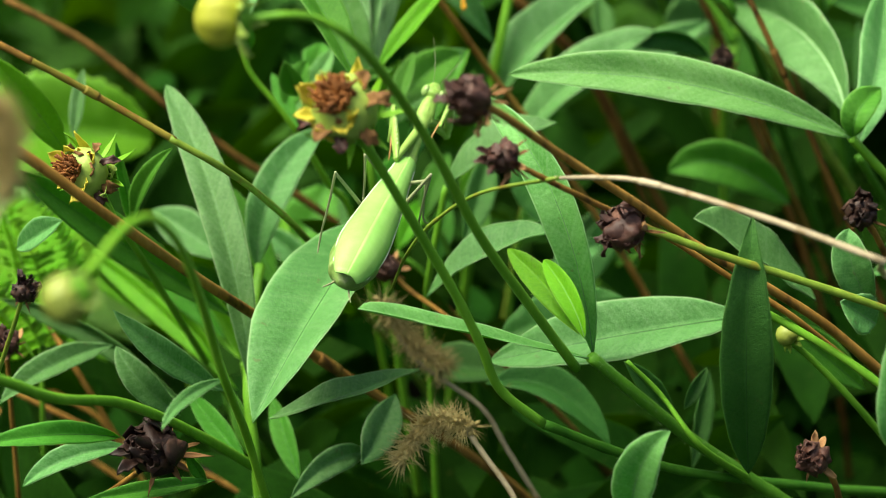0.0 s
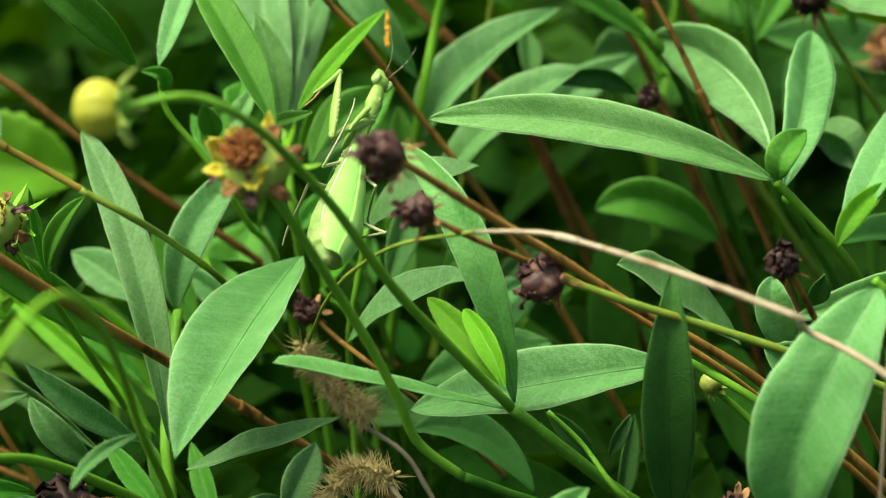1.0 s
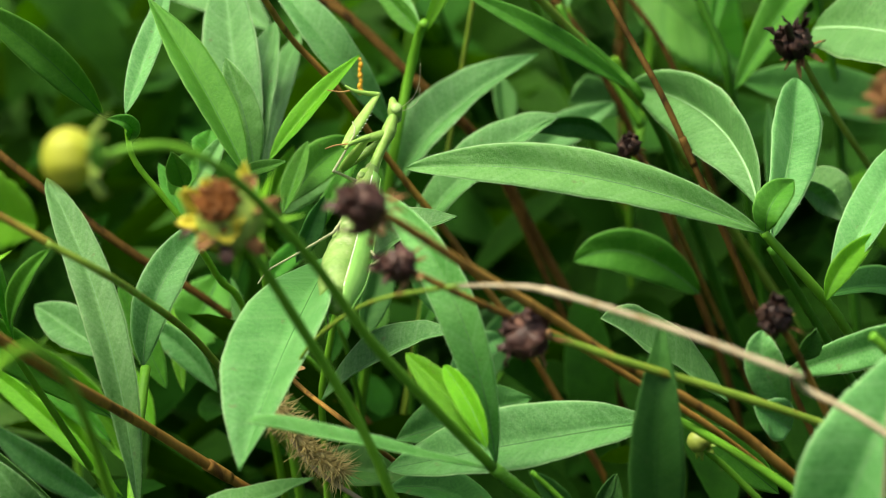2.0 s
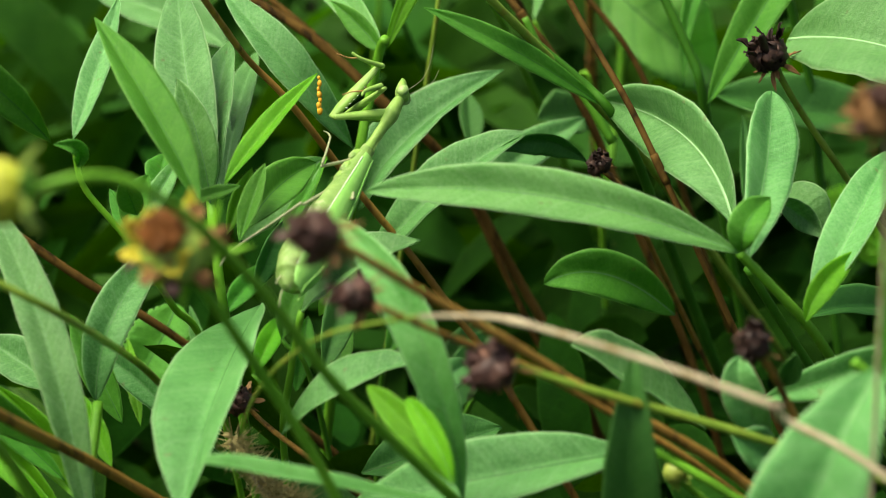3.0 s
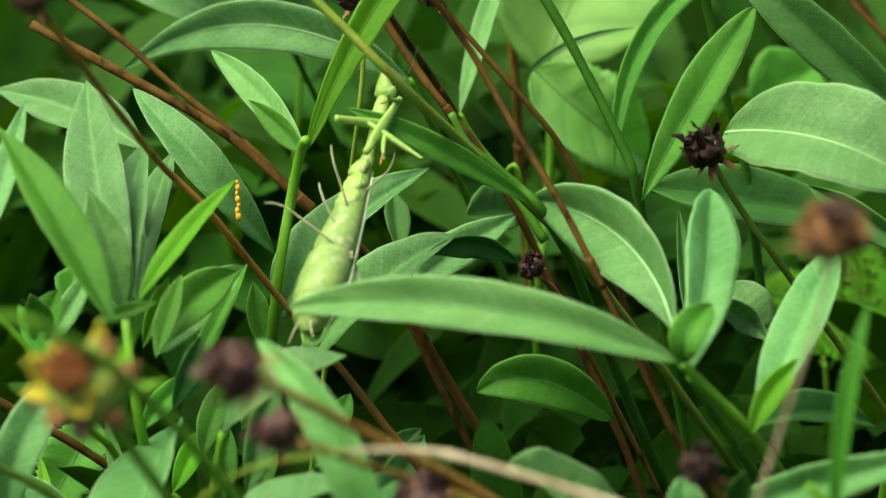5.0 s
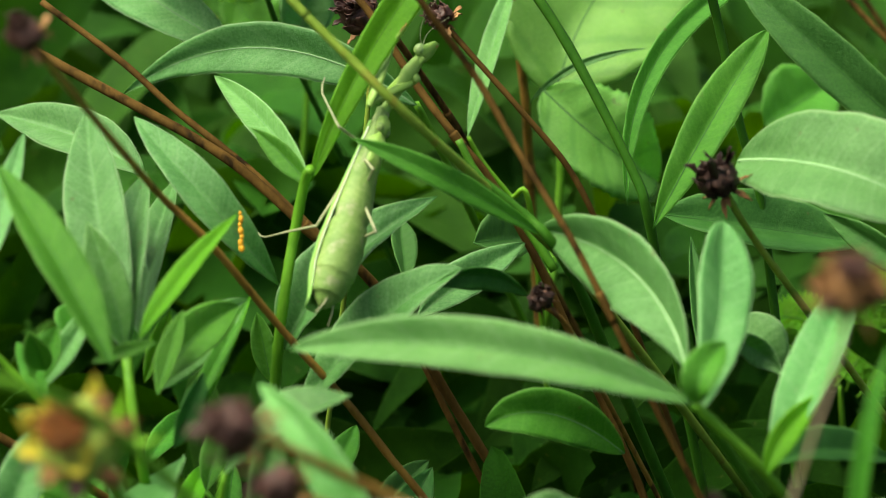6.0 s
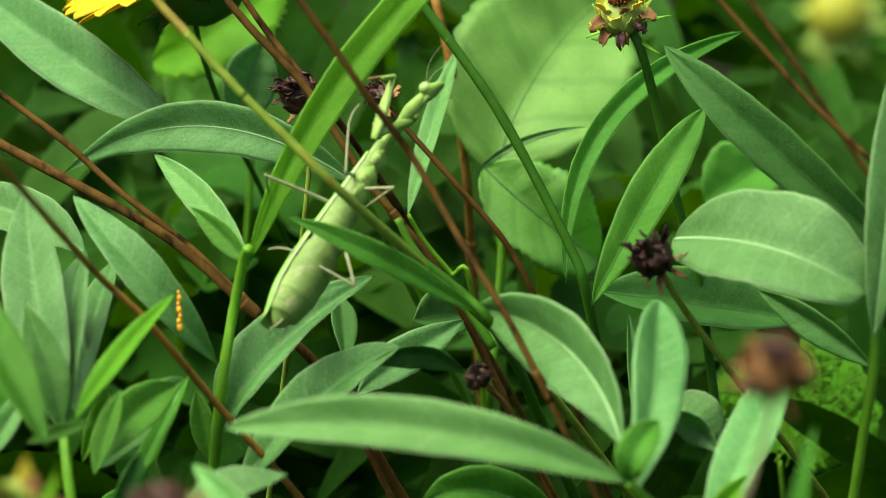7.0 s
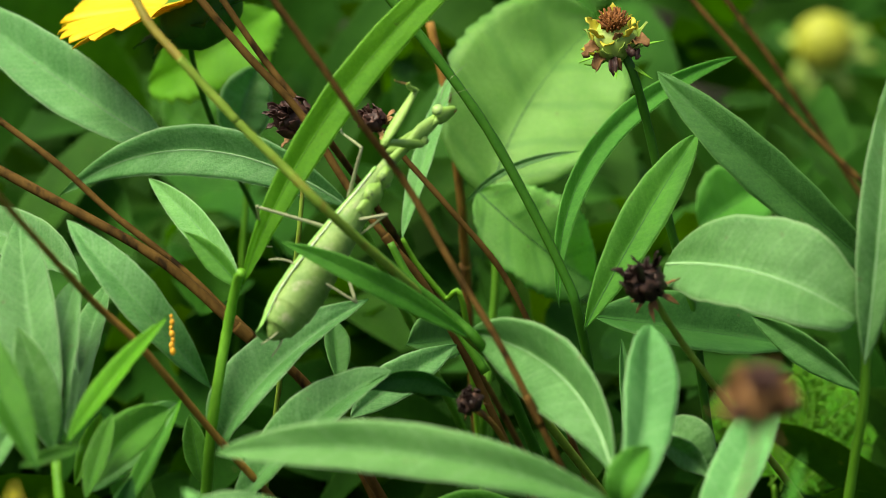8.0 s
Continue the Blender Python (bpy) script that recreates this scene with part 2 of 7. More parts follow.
def blade_shape(s, peak, blunt):
    """Width of a lance-shaped blade, 1 at its widest place."""
    b = blunt * (1 - peak) / peak
    top = peak**blunt * (1 - peak) ** b
    return max(0.035, s**blunt * (1 - s) ** b / top) if s < 0.9 else max(0.012, s**blunt * (1 - s) ** b / top)


def blade_rows(a, m, b, width, tilt, twirl, fold, arch, peak, blunt, wave, thick, seed, steps=18, wide=9, tooth=0.0):
    rng = random.Random(seed)
    ph, freq = rng.uniform(0, 6.28), rng.uniform(9, 16)
    upper, lower, uvs, ribs = [], [], [], []
    length = (b - a).length
    for i in range(steps + 1):
        s = i / steps
        s = s * s * (3 - 2 * s) * 0.5 + s * 0.5
        p, t = bezier(a, m, b, s)
        n = (CAMERA_SIDE - CAMERA_SIDE.dot(t) * t).normalized()
        n = Matrix.Rotation(radians(tilt + twirl * (s - 0.5)), 3, t) @ n
        side = t.cross(n)
        p = p + n * arch * length * 4 * s * (1 - s)
        w = 0.5 * width * blade_shape(s, peak, blunt)
        up, low, uvr = [], [], []
        for j in range(wide):
            u = 2 * j / (wide - 1) - 1
            lift = 1.2 * fold * w * (math.sqrt(u * u + 0.001) - 0.24 * u * u * u * u)
            lift += wave * width * math.sin(freq * s + ph + (1.3 if u > 0 else 0)) * u * u * min(1, 4 * s * (1 - s))
            rim = 0.014 * math.sin(41 * s + ph + 3 * u) + 0.03 * noise.noise(Vector((s * 9, u, seed * 1.7)))
            if abs(u) > 0.7:
                rim += tooth * (0.5 - (s * 15 + 0.3 * u) % 1.0)
            lift += 0.034 * width * min(1, 3 * abs(u)) * noise.noise(Vector((s * 7, u * 2.2, seed * 2.3)))
            q = p + side * u * w * (1 + rim) + n * lift
            up.append(q)
            low.append(q - n * thick * (1.0 if abs(u) < 0.9 else 0.5))
            uvr.append((u, s))
        upper.append(up), lower.append(low), uvs.append(uvr)
        ribs.append((p + n * fold * w * 0.038, t, n, side, s, w))
    return upper, lower, uvs, ribs


def blade_mesh(a, m, b, width, tilt=0, twirl=0, fold=0.42, arch=0.0, peak=0.5, blunt=0.75, wave=0.03, thick=0.00035, seed=0, steps=24, wide=13, tooth=0.0, fringe=True):
    """A blade with thickness; its rim carries a fringe of fine pale hairs."""
    upper, lower, uvs, ribs = blade_rows(a, m, b, width, tilt, twirl, fold, arch, peak, blunt, wave, thick, seed, steps, wide, tooth)
    ring = [up + low[::-1] for up, low in zip(upper, lower)]
    body = from_grid(ring, True, [u + u[::-1] for u in uvs])
    if not fringe:
        return body, ribs
    rng = random.Random(seed + 900)
    verts, faces = [], []
    for j, inner in ((0, 1), (wide - 1, wide - 2)):
        for i in range(1, steps - 1):
            p, q = upper[i][j], upper[i + 1][j]
            out = (p - upper[i][inner]).normalized()
            along = (q - p).normalized()
            count = max(1, int((q - p).length / 0.00042))
            for k in range(count):
                o = p.lerp(q, (k + rng.random()) / count)
                tip = o + (out + along * rng.uniform(0.2, 1.1)).normalized() * rng.uniform(0.0002, 0.00065)
                at = len(verts)
                verts += [o - along * 0.00008 - out * 0.0001, o + along * 0.00008 - out * 0.0001, tip]
                faces.append((at, at + 1, at + 2))
    bm = bmesh.new()
    bm.from_mesh(body)
    layer = bm.loops.layers.uv.verify()
    made = [bm.verts.new(v) for v in verts]
    for f in faces:
        for loop in bm.faces.new([made[i] for i in f]).loops:
            loop[layer].uv = (1.0, 0.5)
    bm.to_mesh(body)
    bm.free()
    return body, ribs


LEAVES = 0


def leaf(plant, base, mid, tip, width, material, tilt=0, twirl=0, fold=0.42, arch=0.0, peak=0.5, blunt=0.95, wave=0.03, ridge=None, tooth=0.0):
    """A leaf of the plant from its base over its middle to its tip, in the world; its midrib is a piece of its own."""
    global LEAVES
    LEAVES += 1
    foot = plant.matrix_world.translation if plant.parent else plant.location
    a, m, b = Vector((0, 0, 0)), Vector(mid) - Vector(base), Vector(tip) - Vector(base)
    me, ribs = blade_mesh(a, m, b, width, tilt, twirl, fold, arch, peak, blunt, wave, seed=LEAVES, steps=64 if tooth else 24, tooth=tooth)
    ob = part("leaf", me, material, plant, at=Matrix.Translation(Vector(base) - foot))
    rows = []
    for p, t, n, side, s, w in ribs[:-1]:
        r = (0.00034 if ridge is rib else 0.00022) * (1.2 - s) * min(1.6, width / 0.014)
        rows.append([p + side * r * math.cos(x) + n * (0.8 * r * math.sin(x)) for x in (0, 1.05, 2.1, 3.14, 4.2, 5.2)])
    part("midrib", from_grid(rows, True), ridge or {deep: rib_dark, green: rib_dark, broad: rib_dark, lush: stem_green}.get(material, rib_soft), ob, "raised midrib, pale on some leaves, dark on others")
    return ob


def spline(points, per=7):
    """Places along a smooth line through the points."""
    pts = [Vector(p) for p in points]
    pts = [2 * pts[0] - pts[1]] + pts + [2 * pts[-1] - pts[-2]]
    out = []
    for i in range(1, len(pts) - 2):
        p0, p1, p2, p3 = pts[i - 1 : i + 3]
        for k in range(per):
            s = k / per
            out.append(0.5 * (2 * p1 + (p2 - p0) * s + (2 * p0 - 5 * p1 + 4 * p2 - p3) * s * s + (3 * p1 - p0 - 3 * p2 + p3) * s**3))
    return out + [pts[-2]]


def tube(points, r0, r1, sides=9, knots=0.0, seed=0, per=7):
    line = spline(points, per)
    rng = random.Random(seed)
    rows, n = [], Vector((0.3, 0.5, 0.8))
    for i, p in enumerate(line):
        t = (line[min(i + 1, len(line) - 1)] - line[max(i - 1, 0)]).normalized()
        n = (n - n.dot(t) * t).normalized()
        side = t.cross(n)
        r = r0 + (r1 - r0) * i / (len(line) - 1)
        r *= 1 + knots * rng.uniform(-1, 1)
        rows.append([p + (n * math.cos(x) + side * math.sin(x)) * r * (1 + 0.06 * math.cos(3 * x)) for x in (6.2832 * k / sides for k in range(sides))])
    return from_grid(rows, True)


def stem(plant, points, r0, r1, material, name="stem", label=""):
    foot = plant.matrix_world.translation if plant.parent else plant.location
    pts = [Vector(p) - foot for p in points]
    if plant.name.startswith("dry_"):
        line, rm = spline(pts), 0.5 * (r0 + r1)
        half = len(line) // 2
        part("lower_stem", tube(line[half:], rm, r1, knots=0.05, seed=3, per=1), material, plant, label)
        part("node", tube([line[half - 1], line[half], line[half + 1]], rm * 1.3, rm * 1.25, per=3), material, plant)
        return part("upper_stem", tube(line[: half + 1], r0, rm, knots=0.05, seed=4, per=1), material, plant, label)
    return part(name, tube(pts, r0, r1, knots=0.05, seed=len(points)), material, plant, label)


def lump(radius, squash=(1, 1, 1), rough=0.2, seed=0, subdivisions=3, scale=2.2):
    bm = bmesh.new()
    bmesh.ops.create_icosphere(bm, subdivisions=subdivisions, radius=1.0)
    shift = Vector((seed * 3.7, seed * 1.3, seed * 2.1))
    for v in bm.verts:
        k = 1 + rough * noise.noise(v.co * scale + shift) + 0.5 * rough * noise.noise(v.co * scale * 2.7 + shift)
        v.co = Vector((v.co.x * squash[0], v.co.y * squash[1], v.co.z * squash[2])) * radius * k
    return bm


def small_blade(length, width, curl, fold=0.3, peak=0.4, blunt=0.8, steps=7, wide=5, thick=0.0003, wave=0.1, seed=0):
    """A small blade along +z from the origin that curls towards -y with its face to +y."""
    rng = random.Random(seed)
    rows, uvs = [], []
    lower = []
    y, z, ang = 0.0, 0.0, 0.0
    for i in range(steps + 1):
        s = i / steps
        w = 0.5 * width * blade_shape(s, peak, blunt)
        n = Vector((0, math.cos(ang), math.sin(ang)))
        jog = wave * width * rng.uniform(-1, 1)
        up = [Vector((u * w, y, z)) + n * (fold * w * abs(u) + jog * u) for u in (2 * j / (wide - 1) - 1 for j in range(wide))]
        rows.append(up + [q - n * thick for q in up[::-1]])
        line = [(2 * j / (wide - 1) - 1, s) for j in range(wide)]
        uvs.append(line + line[::-1])
        y -= math.sin(ang) * length / steps
        z += math.cos(ang) * length / steps
        ang += curl / steps
    return from_grid(rows, True, uvs)


def axis_pose(at, up, spin=0.0):
    """A pose at a place whose z axis points along up."""
    return Matrix.Translation(at) @ Vector(up).to_track_quat("Z", "Y").to_matrix().to_4x4() @ Matrix.Rotation(spin, 4, "Z")


def ring_of(name, me, material, parent, count, radius, height, lean, start=0.0, jitter=0.0, label="", rng=None):
    """Blades set round the z axis of the parent, leaning outwards by lean (radians from upright)."""
    rng = rng or random.Random(count)
    for k in range(count):
        a = start + 6.2832 * k / count + rng.uniform(-jitter, jitter)
        tip = lean + rng.uniform(-jitter, jitter)
        m = Matrix.Rotation(a, 4, "Z") @ Matrix.Translation((0, -radius, height)) @ Matrix.Rotation(tip, 4, "X")
        part(name, me, material, parent, label, at=m)


def foot_of(plant):
    return plant.location.copy()


def seed_head(plant, at, up, radius, material=None, bracts=7, seed=1, ragged=0.35, sepals=None):
    """A dried flower head: a cup of broad withered scales curled over a torn tuft, with a few tan bracts below."""
    material = material or husk
    rng = random.Random(seed)
    core = part("seed_head", lump(radius * 0.66, (1, 1, 0.85), 0.55, seed, 3, 2.6), material, plant, "shrivelled dark seed head", at=axis_pose(Vector(at) - foot_of(plant), up, seed))
    for tier, count, out, low, lean in ((0, 7, 0.30, -0.62, 1.05), (1, 8, 0.34, -0.52, 0.70)):
        for k in range(count):
            if rng.random() < 0.12:
                continue
            size = rng.uniform(1.15, 1.65)
            me = small_blade(radius * size, radius * rng.uniform(0.50, 0.80), -rng.uniform(1.5, 3.0), rng.uniform(0.2, 0.7), rng.uniform(0.45, 0.65), rng.uniform(0.35, 0.6), steps=9, wave=0.22, seed=seed * 31 + k + 50 * tier)
            a = 6.2832 * (k + 0.5 * tier + rng.uniform(-0.3, 0.3)) / count
            m = Matrix.Rotation(a, 4, "Z") @ Matrix.Translation((0, -radius * out, radius * low)) @ Matrix.Rotation(lean + rng.uniform(-0.25, 0.3), 4, "X") @ Matrix.Rotation(rng.uniform(-0.35, 0.35), 4, "Y")
            part("husk", me, material, core, at=m)
    side = rng.uniform(0, 6.28)
    for k in range(16):
        a = side + rng.gauss(0, 1.3)
        me = small_blade(radius * rng.uniform(0.5, 0.75 + 0.75 * ragged), radius * rng.uniform(0.14, 0.36), rng.uniform(-1.0, 1.4), 0.6, 0.5, 0.35, wave=0.4, seed=seed * 17 + k)
        m = Matrix.Rotation(a, 4, "Z") @ Matrix.Translation((0, -radius * rng.uniform(0.15, 0.55), radius * rng.uniform(0.0, 0.3))) @ Matrix.Rotation(rng.uniform(-0.3, 0.6), 4, "X") @ Matrix.Rotation(rng.uniform(-0.4, 0.4), 4, "Y")
        part("floret", me, material, core, at=m)
    for k in range(bracts):
        me = small_blade(radius * rng.uniform(0.45, 1.05), radius * rng.uniform(0.10, 0.24), rng.uniform(-0.4, 1.2), 0.5, 0.35, wave=0.2, seed=seed * 7 + k)
        m = Matrix.Rotation(6.2832 * (k + rng.uniform(-0.4, 0.4)) / bracts, 4, "Z") @ Matrix.Translation((0, -radius * 0.3, -radius * 0.62)) @ Matrix.Rotation(rng.uniform(1.4, 2.4), 4, "X")
        part("bract", me, sepals or husk_tan, core, "withered tan bract", at=m)
    if material is husk:
        for k in range(3):
            me = small_blade(radius * rng.uniform(0.7, 1.0), radius * rng.uniform(0.25, 0.4), rng.uniform(-1.0, 0.6), 0.5, 0.5, 0.5, wave=0.3, seed=seed * 19 + k)
            m = Matrix.Rotation(rng.uniform(0, 6.28), 4, "Z") @ Matrix.Translation((0, -radius * 0.4, -radius * 0.6)) @ Matrix.Rotation(rng.uniform(1.2, 2.0), 4, "X")
            part("bract", me, bract_tan, core, "papery tan bract", at=m)
    return core


def faded_flower(plant, at, up, radius, seed=1, disc=None, dried=False):
    """A flower head past bloom: a tousled brown tuft of florets in a cup of yellow sepals with shrivelled petals."""
    rng = random.Random(seed)
    head = part("flower_head", lump(radius * 0.66, (1, 1, 0.85), 0.16, seed), sepal_lime if not dried else husk_tan, plant, "faded flower head with yellow sepals", at=axis_pose(Vector(at) - foot_of(plant), up, seed))
    bm = bmesh.new()
    for k in range(95):
        a, e = k * 2.39996, math.sqrt((k + 0.5) / 95)
        p = Vector((math.cos(a) * e, math.sin(a) * e, 0.5 * math.sqrt(max(0, 1 - 0.8 * e * e)))) * radius * 0.37
        p.z += radius * rng.uniform(0.46, 0.60)
        lean = Vector((p.x + rng.gauss(0, 0.25) * radius, p.y + rng.gauss(0, 0.25) * radius, radius * 0.7))
        bmesh.ops.create_cone(bm, cap_ends=True, segments=5, radius1=radius * 0.055, radius2=radius * rng.uniform(0.008, 0.04), depth=radius * rng.uniform(0.22, 0.5), matrix=axis_pose(p, lean, k))
    part("disc", bm, disc or disc_orange, head, "tousled brown tuft of dried florets")
    for tier, count, height, lean, size, blunt in ((0, 9, 0.12, 0.62, 0.60, 0.6), (1, 8, -0.40, 0.30, 0.86, 0.85), (2, 8, -0.55, 0.70, 0.80, 0.8)):
        for k in range(count):
            inner = small_blade(radius * size * rng.uniform(0.65, 1.25), radius * rng.uniform(0.30, 0.48), rng.uniform(-0.5, 0.5) - 0.5 * (tier > 0), 0.45, 0.42, blunt, wave=0.16, seed=seed * 11 + k + 20 * tier)
            m = Matrix.Rotation(6.2832 * (k + 0.5 * tier + rng.uniform(-0.2, 0.2)) / count, 4, "Z") @ Matrix.Translation((0, -radius * 0.44, radius * height)) @ Matrix.Rotation(lean + rng.uniform(-0.4, 0.5), 4, "X")
            tone = husk_tan if dried else rng.choice(((sepal_yellow,) * 5 + (husk_tan,), (sepal_yellow, sepal_yellow, sepal_lime, husk_tan), (sepal_lime, sepal_lime, sepal_yellow))[tier])
            part("sepal", inner, tone, head, at=m)
    for k in range(7):
        brown = small_blade(radius * rng.uniform(0.35, 0.65), radius * rng.uniform(0.22, 0.40), rng.uniform(1.0, 2.6), 0.6, 0.45, 0.6, wave=0.35, seed=seed * 13 + k)
        m = Matrix.Rotation(rng.uniform(0, 6.28), 4, "Z") @ Matrix.Translation((0, -radius * 0.62, radius * rng.uniform(-0.3, 0.1))) @ Matrix.Rotation(rng.uniform(0.9, 1.9), 4, "X")
        part("petal_remnant", brown, husk_tan if k % 3 else husk, head, "shrivelled brown petal", at=m)
    for k in range(8):
        outer = small_blade(radius * rng.uniform(0.7, 1.2), radius * 0.15, rng.uniform(-1.2, 0.4), 0.3, 0.35, wave=0.06, seed=seed + 3 + k)
        m = Matrix.Rotation(6.2832 * (k + 0.4) / 8, 4, "Z") @ Matrix.Translation((0, -radius * 0.32, -radius * 0.48)) @ Matrix.Rotation(rng.uniform(1.0, 2.1), 4, "X")
        part("bract", outer, stem_bright if not dried else husk_tan, head, at=m)
    return head


def yellow_bud(plant, at, up, radius, seed=1, outer=None, spread_out=1.5, skin=None):
    """A round bud of eight tight sepals over a ring of spreading green bracts."""
    rng = random.Random(seed)
    bm = bmesh.new()
    bmesh.ops.create_uvsphere(bm, u_segments=48, v_segments=20, radius=radius)
    for v in bm.verts:
        a = math.atan2(v.co.y, v.co.x)
        k = 1 - 0.05 * abs(math.cos(4 * a)) ** 6
        v.co = Vector((v.co.x * k, v.co.y * k, v.co.z * 0.88))
    bud = part("bud", bm, skin or bud_yellow, plant, "round yellow-green flower bud", at=axis_pose(Vector(at) - foot_of(plant), up, seed))
    cup = lump(radius * 0.6, (1, 1, 0.5), 0.08, seed, 2)
    part("calyx", cup, stem_green, bud, at=Matrix.Translation((0, 0, -radius * 0.75)))
    me = small_blade(radius * spread_out, radius * 0.55, 1.1, 0.3, 0.35, wave=0.04, seed=seed)
    ring_of("bract", me, outer or sepal_lime, bud, 8, radius * 0.35, -radius * 0.75, 1.5, 0.1, 0.25, rng=rng)
    return bud


def foxtail(plant, points, radius, seed=1):
    """A bristly grass spike along the points."""
    rng = random.Random(seed)
    line = spline([Vector(p) - foot_of(plant) for p in points], 12)
    spike = part("spike", tube([line[0], line[len(line) // 2], line[-1]], radius * 0.3, radius * 0.2, 8), bristle, plant, "straw-coloured bristly spike")
    bm = bmesh.new()
    for k in range(150):
        s = rng.random()
        p = line[int(s * (len(line) - 1))]
        d = Vector((rng.gauss(0, 1), rng.gauss(0, 1), rng.gauss(0, 1))).normalized()
        t = (line[-1] - line[0]).normalized()
        m = axis_pose(p + d * radius * 0.3, d + 0.5 * t, rng.uniform(0, 6))
        bmesh.ops.create_icosphere(bm, subdivisions=1, radius=radius * 0.12, matrix=m @ Matrix.Diagonal((1, 1, 2.2, 1)))
    part("grains", bm, bristle, spike)
    verts, faces = [], []
    for k in range(700):
        s = rng.random()
        p = line[int(s * (len(line) - 1))]
        d = Vector((rng.gauss(0, 1), rng.gauss(0, 1), rng.gauss(0, 1))).normalized()
        t = (line[-1] - line[0]).normalized()
        d = (d + 0.5 * t).normalized()
        side = d.cross(Vector((0.3, 0.7, 0.2))).normalized()
        other = d.cross(side)
        w, l = radius * 0.035, radius * rng.uniform(0.7, 1.35)
        n = len(verts)
        q = p + d * radius * 0.3
        verts += [q + side * w, q - side * w * 0.5 + other * w, q - side * w * 0.5 - other * w, q + d * l]
        faces += [(n, n + 1, n + 3), (n + 1, n + 2, n + 3), (n + 2, n, n + 3)]
    me = bpy.data.meshes.new("bristles")
    me.from_pydata([tuple(p) for p in verts], [], faces)
    part("bristles", me, bristle, spike)
    return spike


def hairs(plant, points, radius, length, count, material=None, seed=0):
    """Fine hairs along a stem."""
    rng = random.Random(seed)
    line = spline([Vector(p) - foot_of(plant) for p in points], 30)
    verts, faces = [], []
    for k in range(count):
        i = rng.randrange(len(line) - 1)
        p = line[i].lerp(line[i + 1], rng.random())
        t = (line[i + 1] - line[i]).normalized()
        d = Vector((rng.gauss(0, 1), rng.gauss(0, 1), rng.gauss(0, 1)))
        d = (d - d.dot(t) * t).normalized()
        side, w, n = t, 0.00007, len(verts)
        q = p + d * radius * 0.8
        verts += [q + side * w, q - side * w * 0.5 + t.cross(d) * w, q - side * w * 0.5 - t.cross(d) * w, q + (d + 0.3 * t) * length * rng.uniform(0.6, 1.2)]
        faces += [(n, n + 1, n + 3), (n + 1, n + 2, n + 3), (n + 2, n, n + 3)]
    me = bpy.data.meshes.new("hairs")
    me.from_pydata([tuple(p) for p in verts], [], faces)
    return part("stem_hairs", me, material or rib, plant, "fine pale hairs")


# ground and undergrowth --------------------------------------------------
def ground_sheet():
    n = 60
    rows = []
    for i in range(n + 1):
        row = []
        for j in range(n + 1):
            u, w = 2 * j / n - 1, 2 * i / n - 1
            x, y = 60 * u * abs(u) ** 2, 60 * w * abs(w) ** 2
            row.append((x, y, 0.02 * noise.noise(Vector((x * 3, y * 3, 0))) + 0.01 * noise.noise(Vector((x * 14, y * 14, 3)))))
        rows.append(row)
    me = from_grid(rows)
    me.materials.append(soil)
    tagged(new("ground", me), "dark damp soil under dense plants", "ground", kind="structure")


def undergrowth(name, label, count, place, size, material, seed):
    """Many leaves in one mesh, too dense to be told apart."""
    rng = random.Random(seed)
    verts, faces, uvs = [], [], []
    for k in range(count):
        p = place(rng)
        heading, rise = rng.uniform(0, 6.28), rng.uniform(-0.3, 0.9)
        d = Vector((math.cos(heading) * math.cos(rise), math.sin(heading) * math.cos(rise), math.sin(rise)))
        length = rng.uniform(*size)
        width = length * rng.uniform(0.16, 0.3)
        b = d * length
        m = b * 0.5 + Vector((0, 0, rng.uniform(0, 0.2) * length))
        up, low, uv, ribs = blade_rows(Vector((0, 0, 0)), m, b, width, rng.uniform(-60, 60), rng.uniform(-30, 30), 0.2, 0, 0.5, 0.75, 0.03, 0.0004, k, 8, 5)
        n = len(verts)
        for i, row in enumerate(up):
            verts += [tuple(p + q) for q in row]
            uvs += uv[i]
        for i in range(len(up) - 1):
            for j in range(4):
                faces.append((n + i * 5 + j, n + i * 5 + j + 1, n + i * 5 + j + 6, n + i * 5 + j + 5))
    me = bpy.data.meshes.new(name)
    me.from_pydata(verts, [], faces)
    layer = me.uv_layers.new(name="UVMap")
    for loop in me.loops:
        layer.data[loop.index].uv = uvs[loop.vertex_index]
    smooth(me)
    me.materials.append(material)
    return tagged(new(name, me), label, "foliage", kind="stuff")


def low_place(rng):
    y = rng.uniform(-0.45, 0.35)
    x = rng.uniform(-0.30, 0.45)
    return Vector((x, y, rng.uniform(0.05, 0.24 - 0.25 * max(0, y) - 0.10 * max(0, -0.15 - y))))


def far_place(rng):
    y = 0.3 + 2.2 * rng.random() ** 1.5
    x = rng.uniform(-0.4, 0.5) * (1 + y)
    return Vector((x, y, rng.uniform(0.04, 0.17 + 0.06 * y)))


def bed_place(rng):
    """All round the middle of the bed, on all its sides."""
    while True:
        x, y = rng.uniform(-2.6, 2.6), rng.uniform(-2.4, 2.8)
        if abs(x - 0.05) > 0.32 + 0.45 * max(0, y) or y < -0.45:
            return Vector((x, y, rng.uniform(0.03, 0.20)))


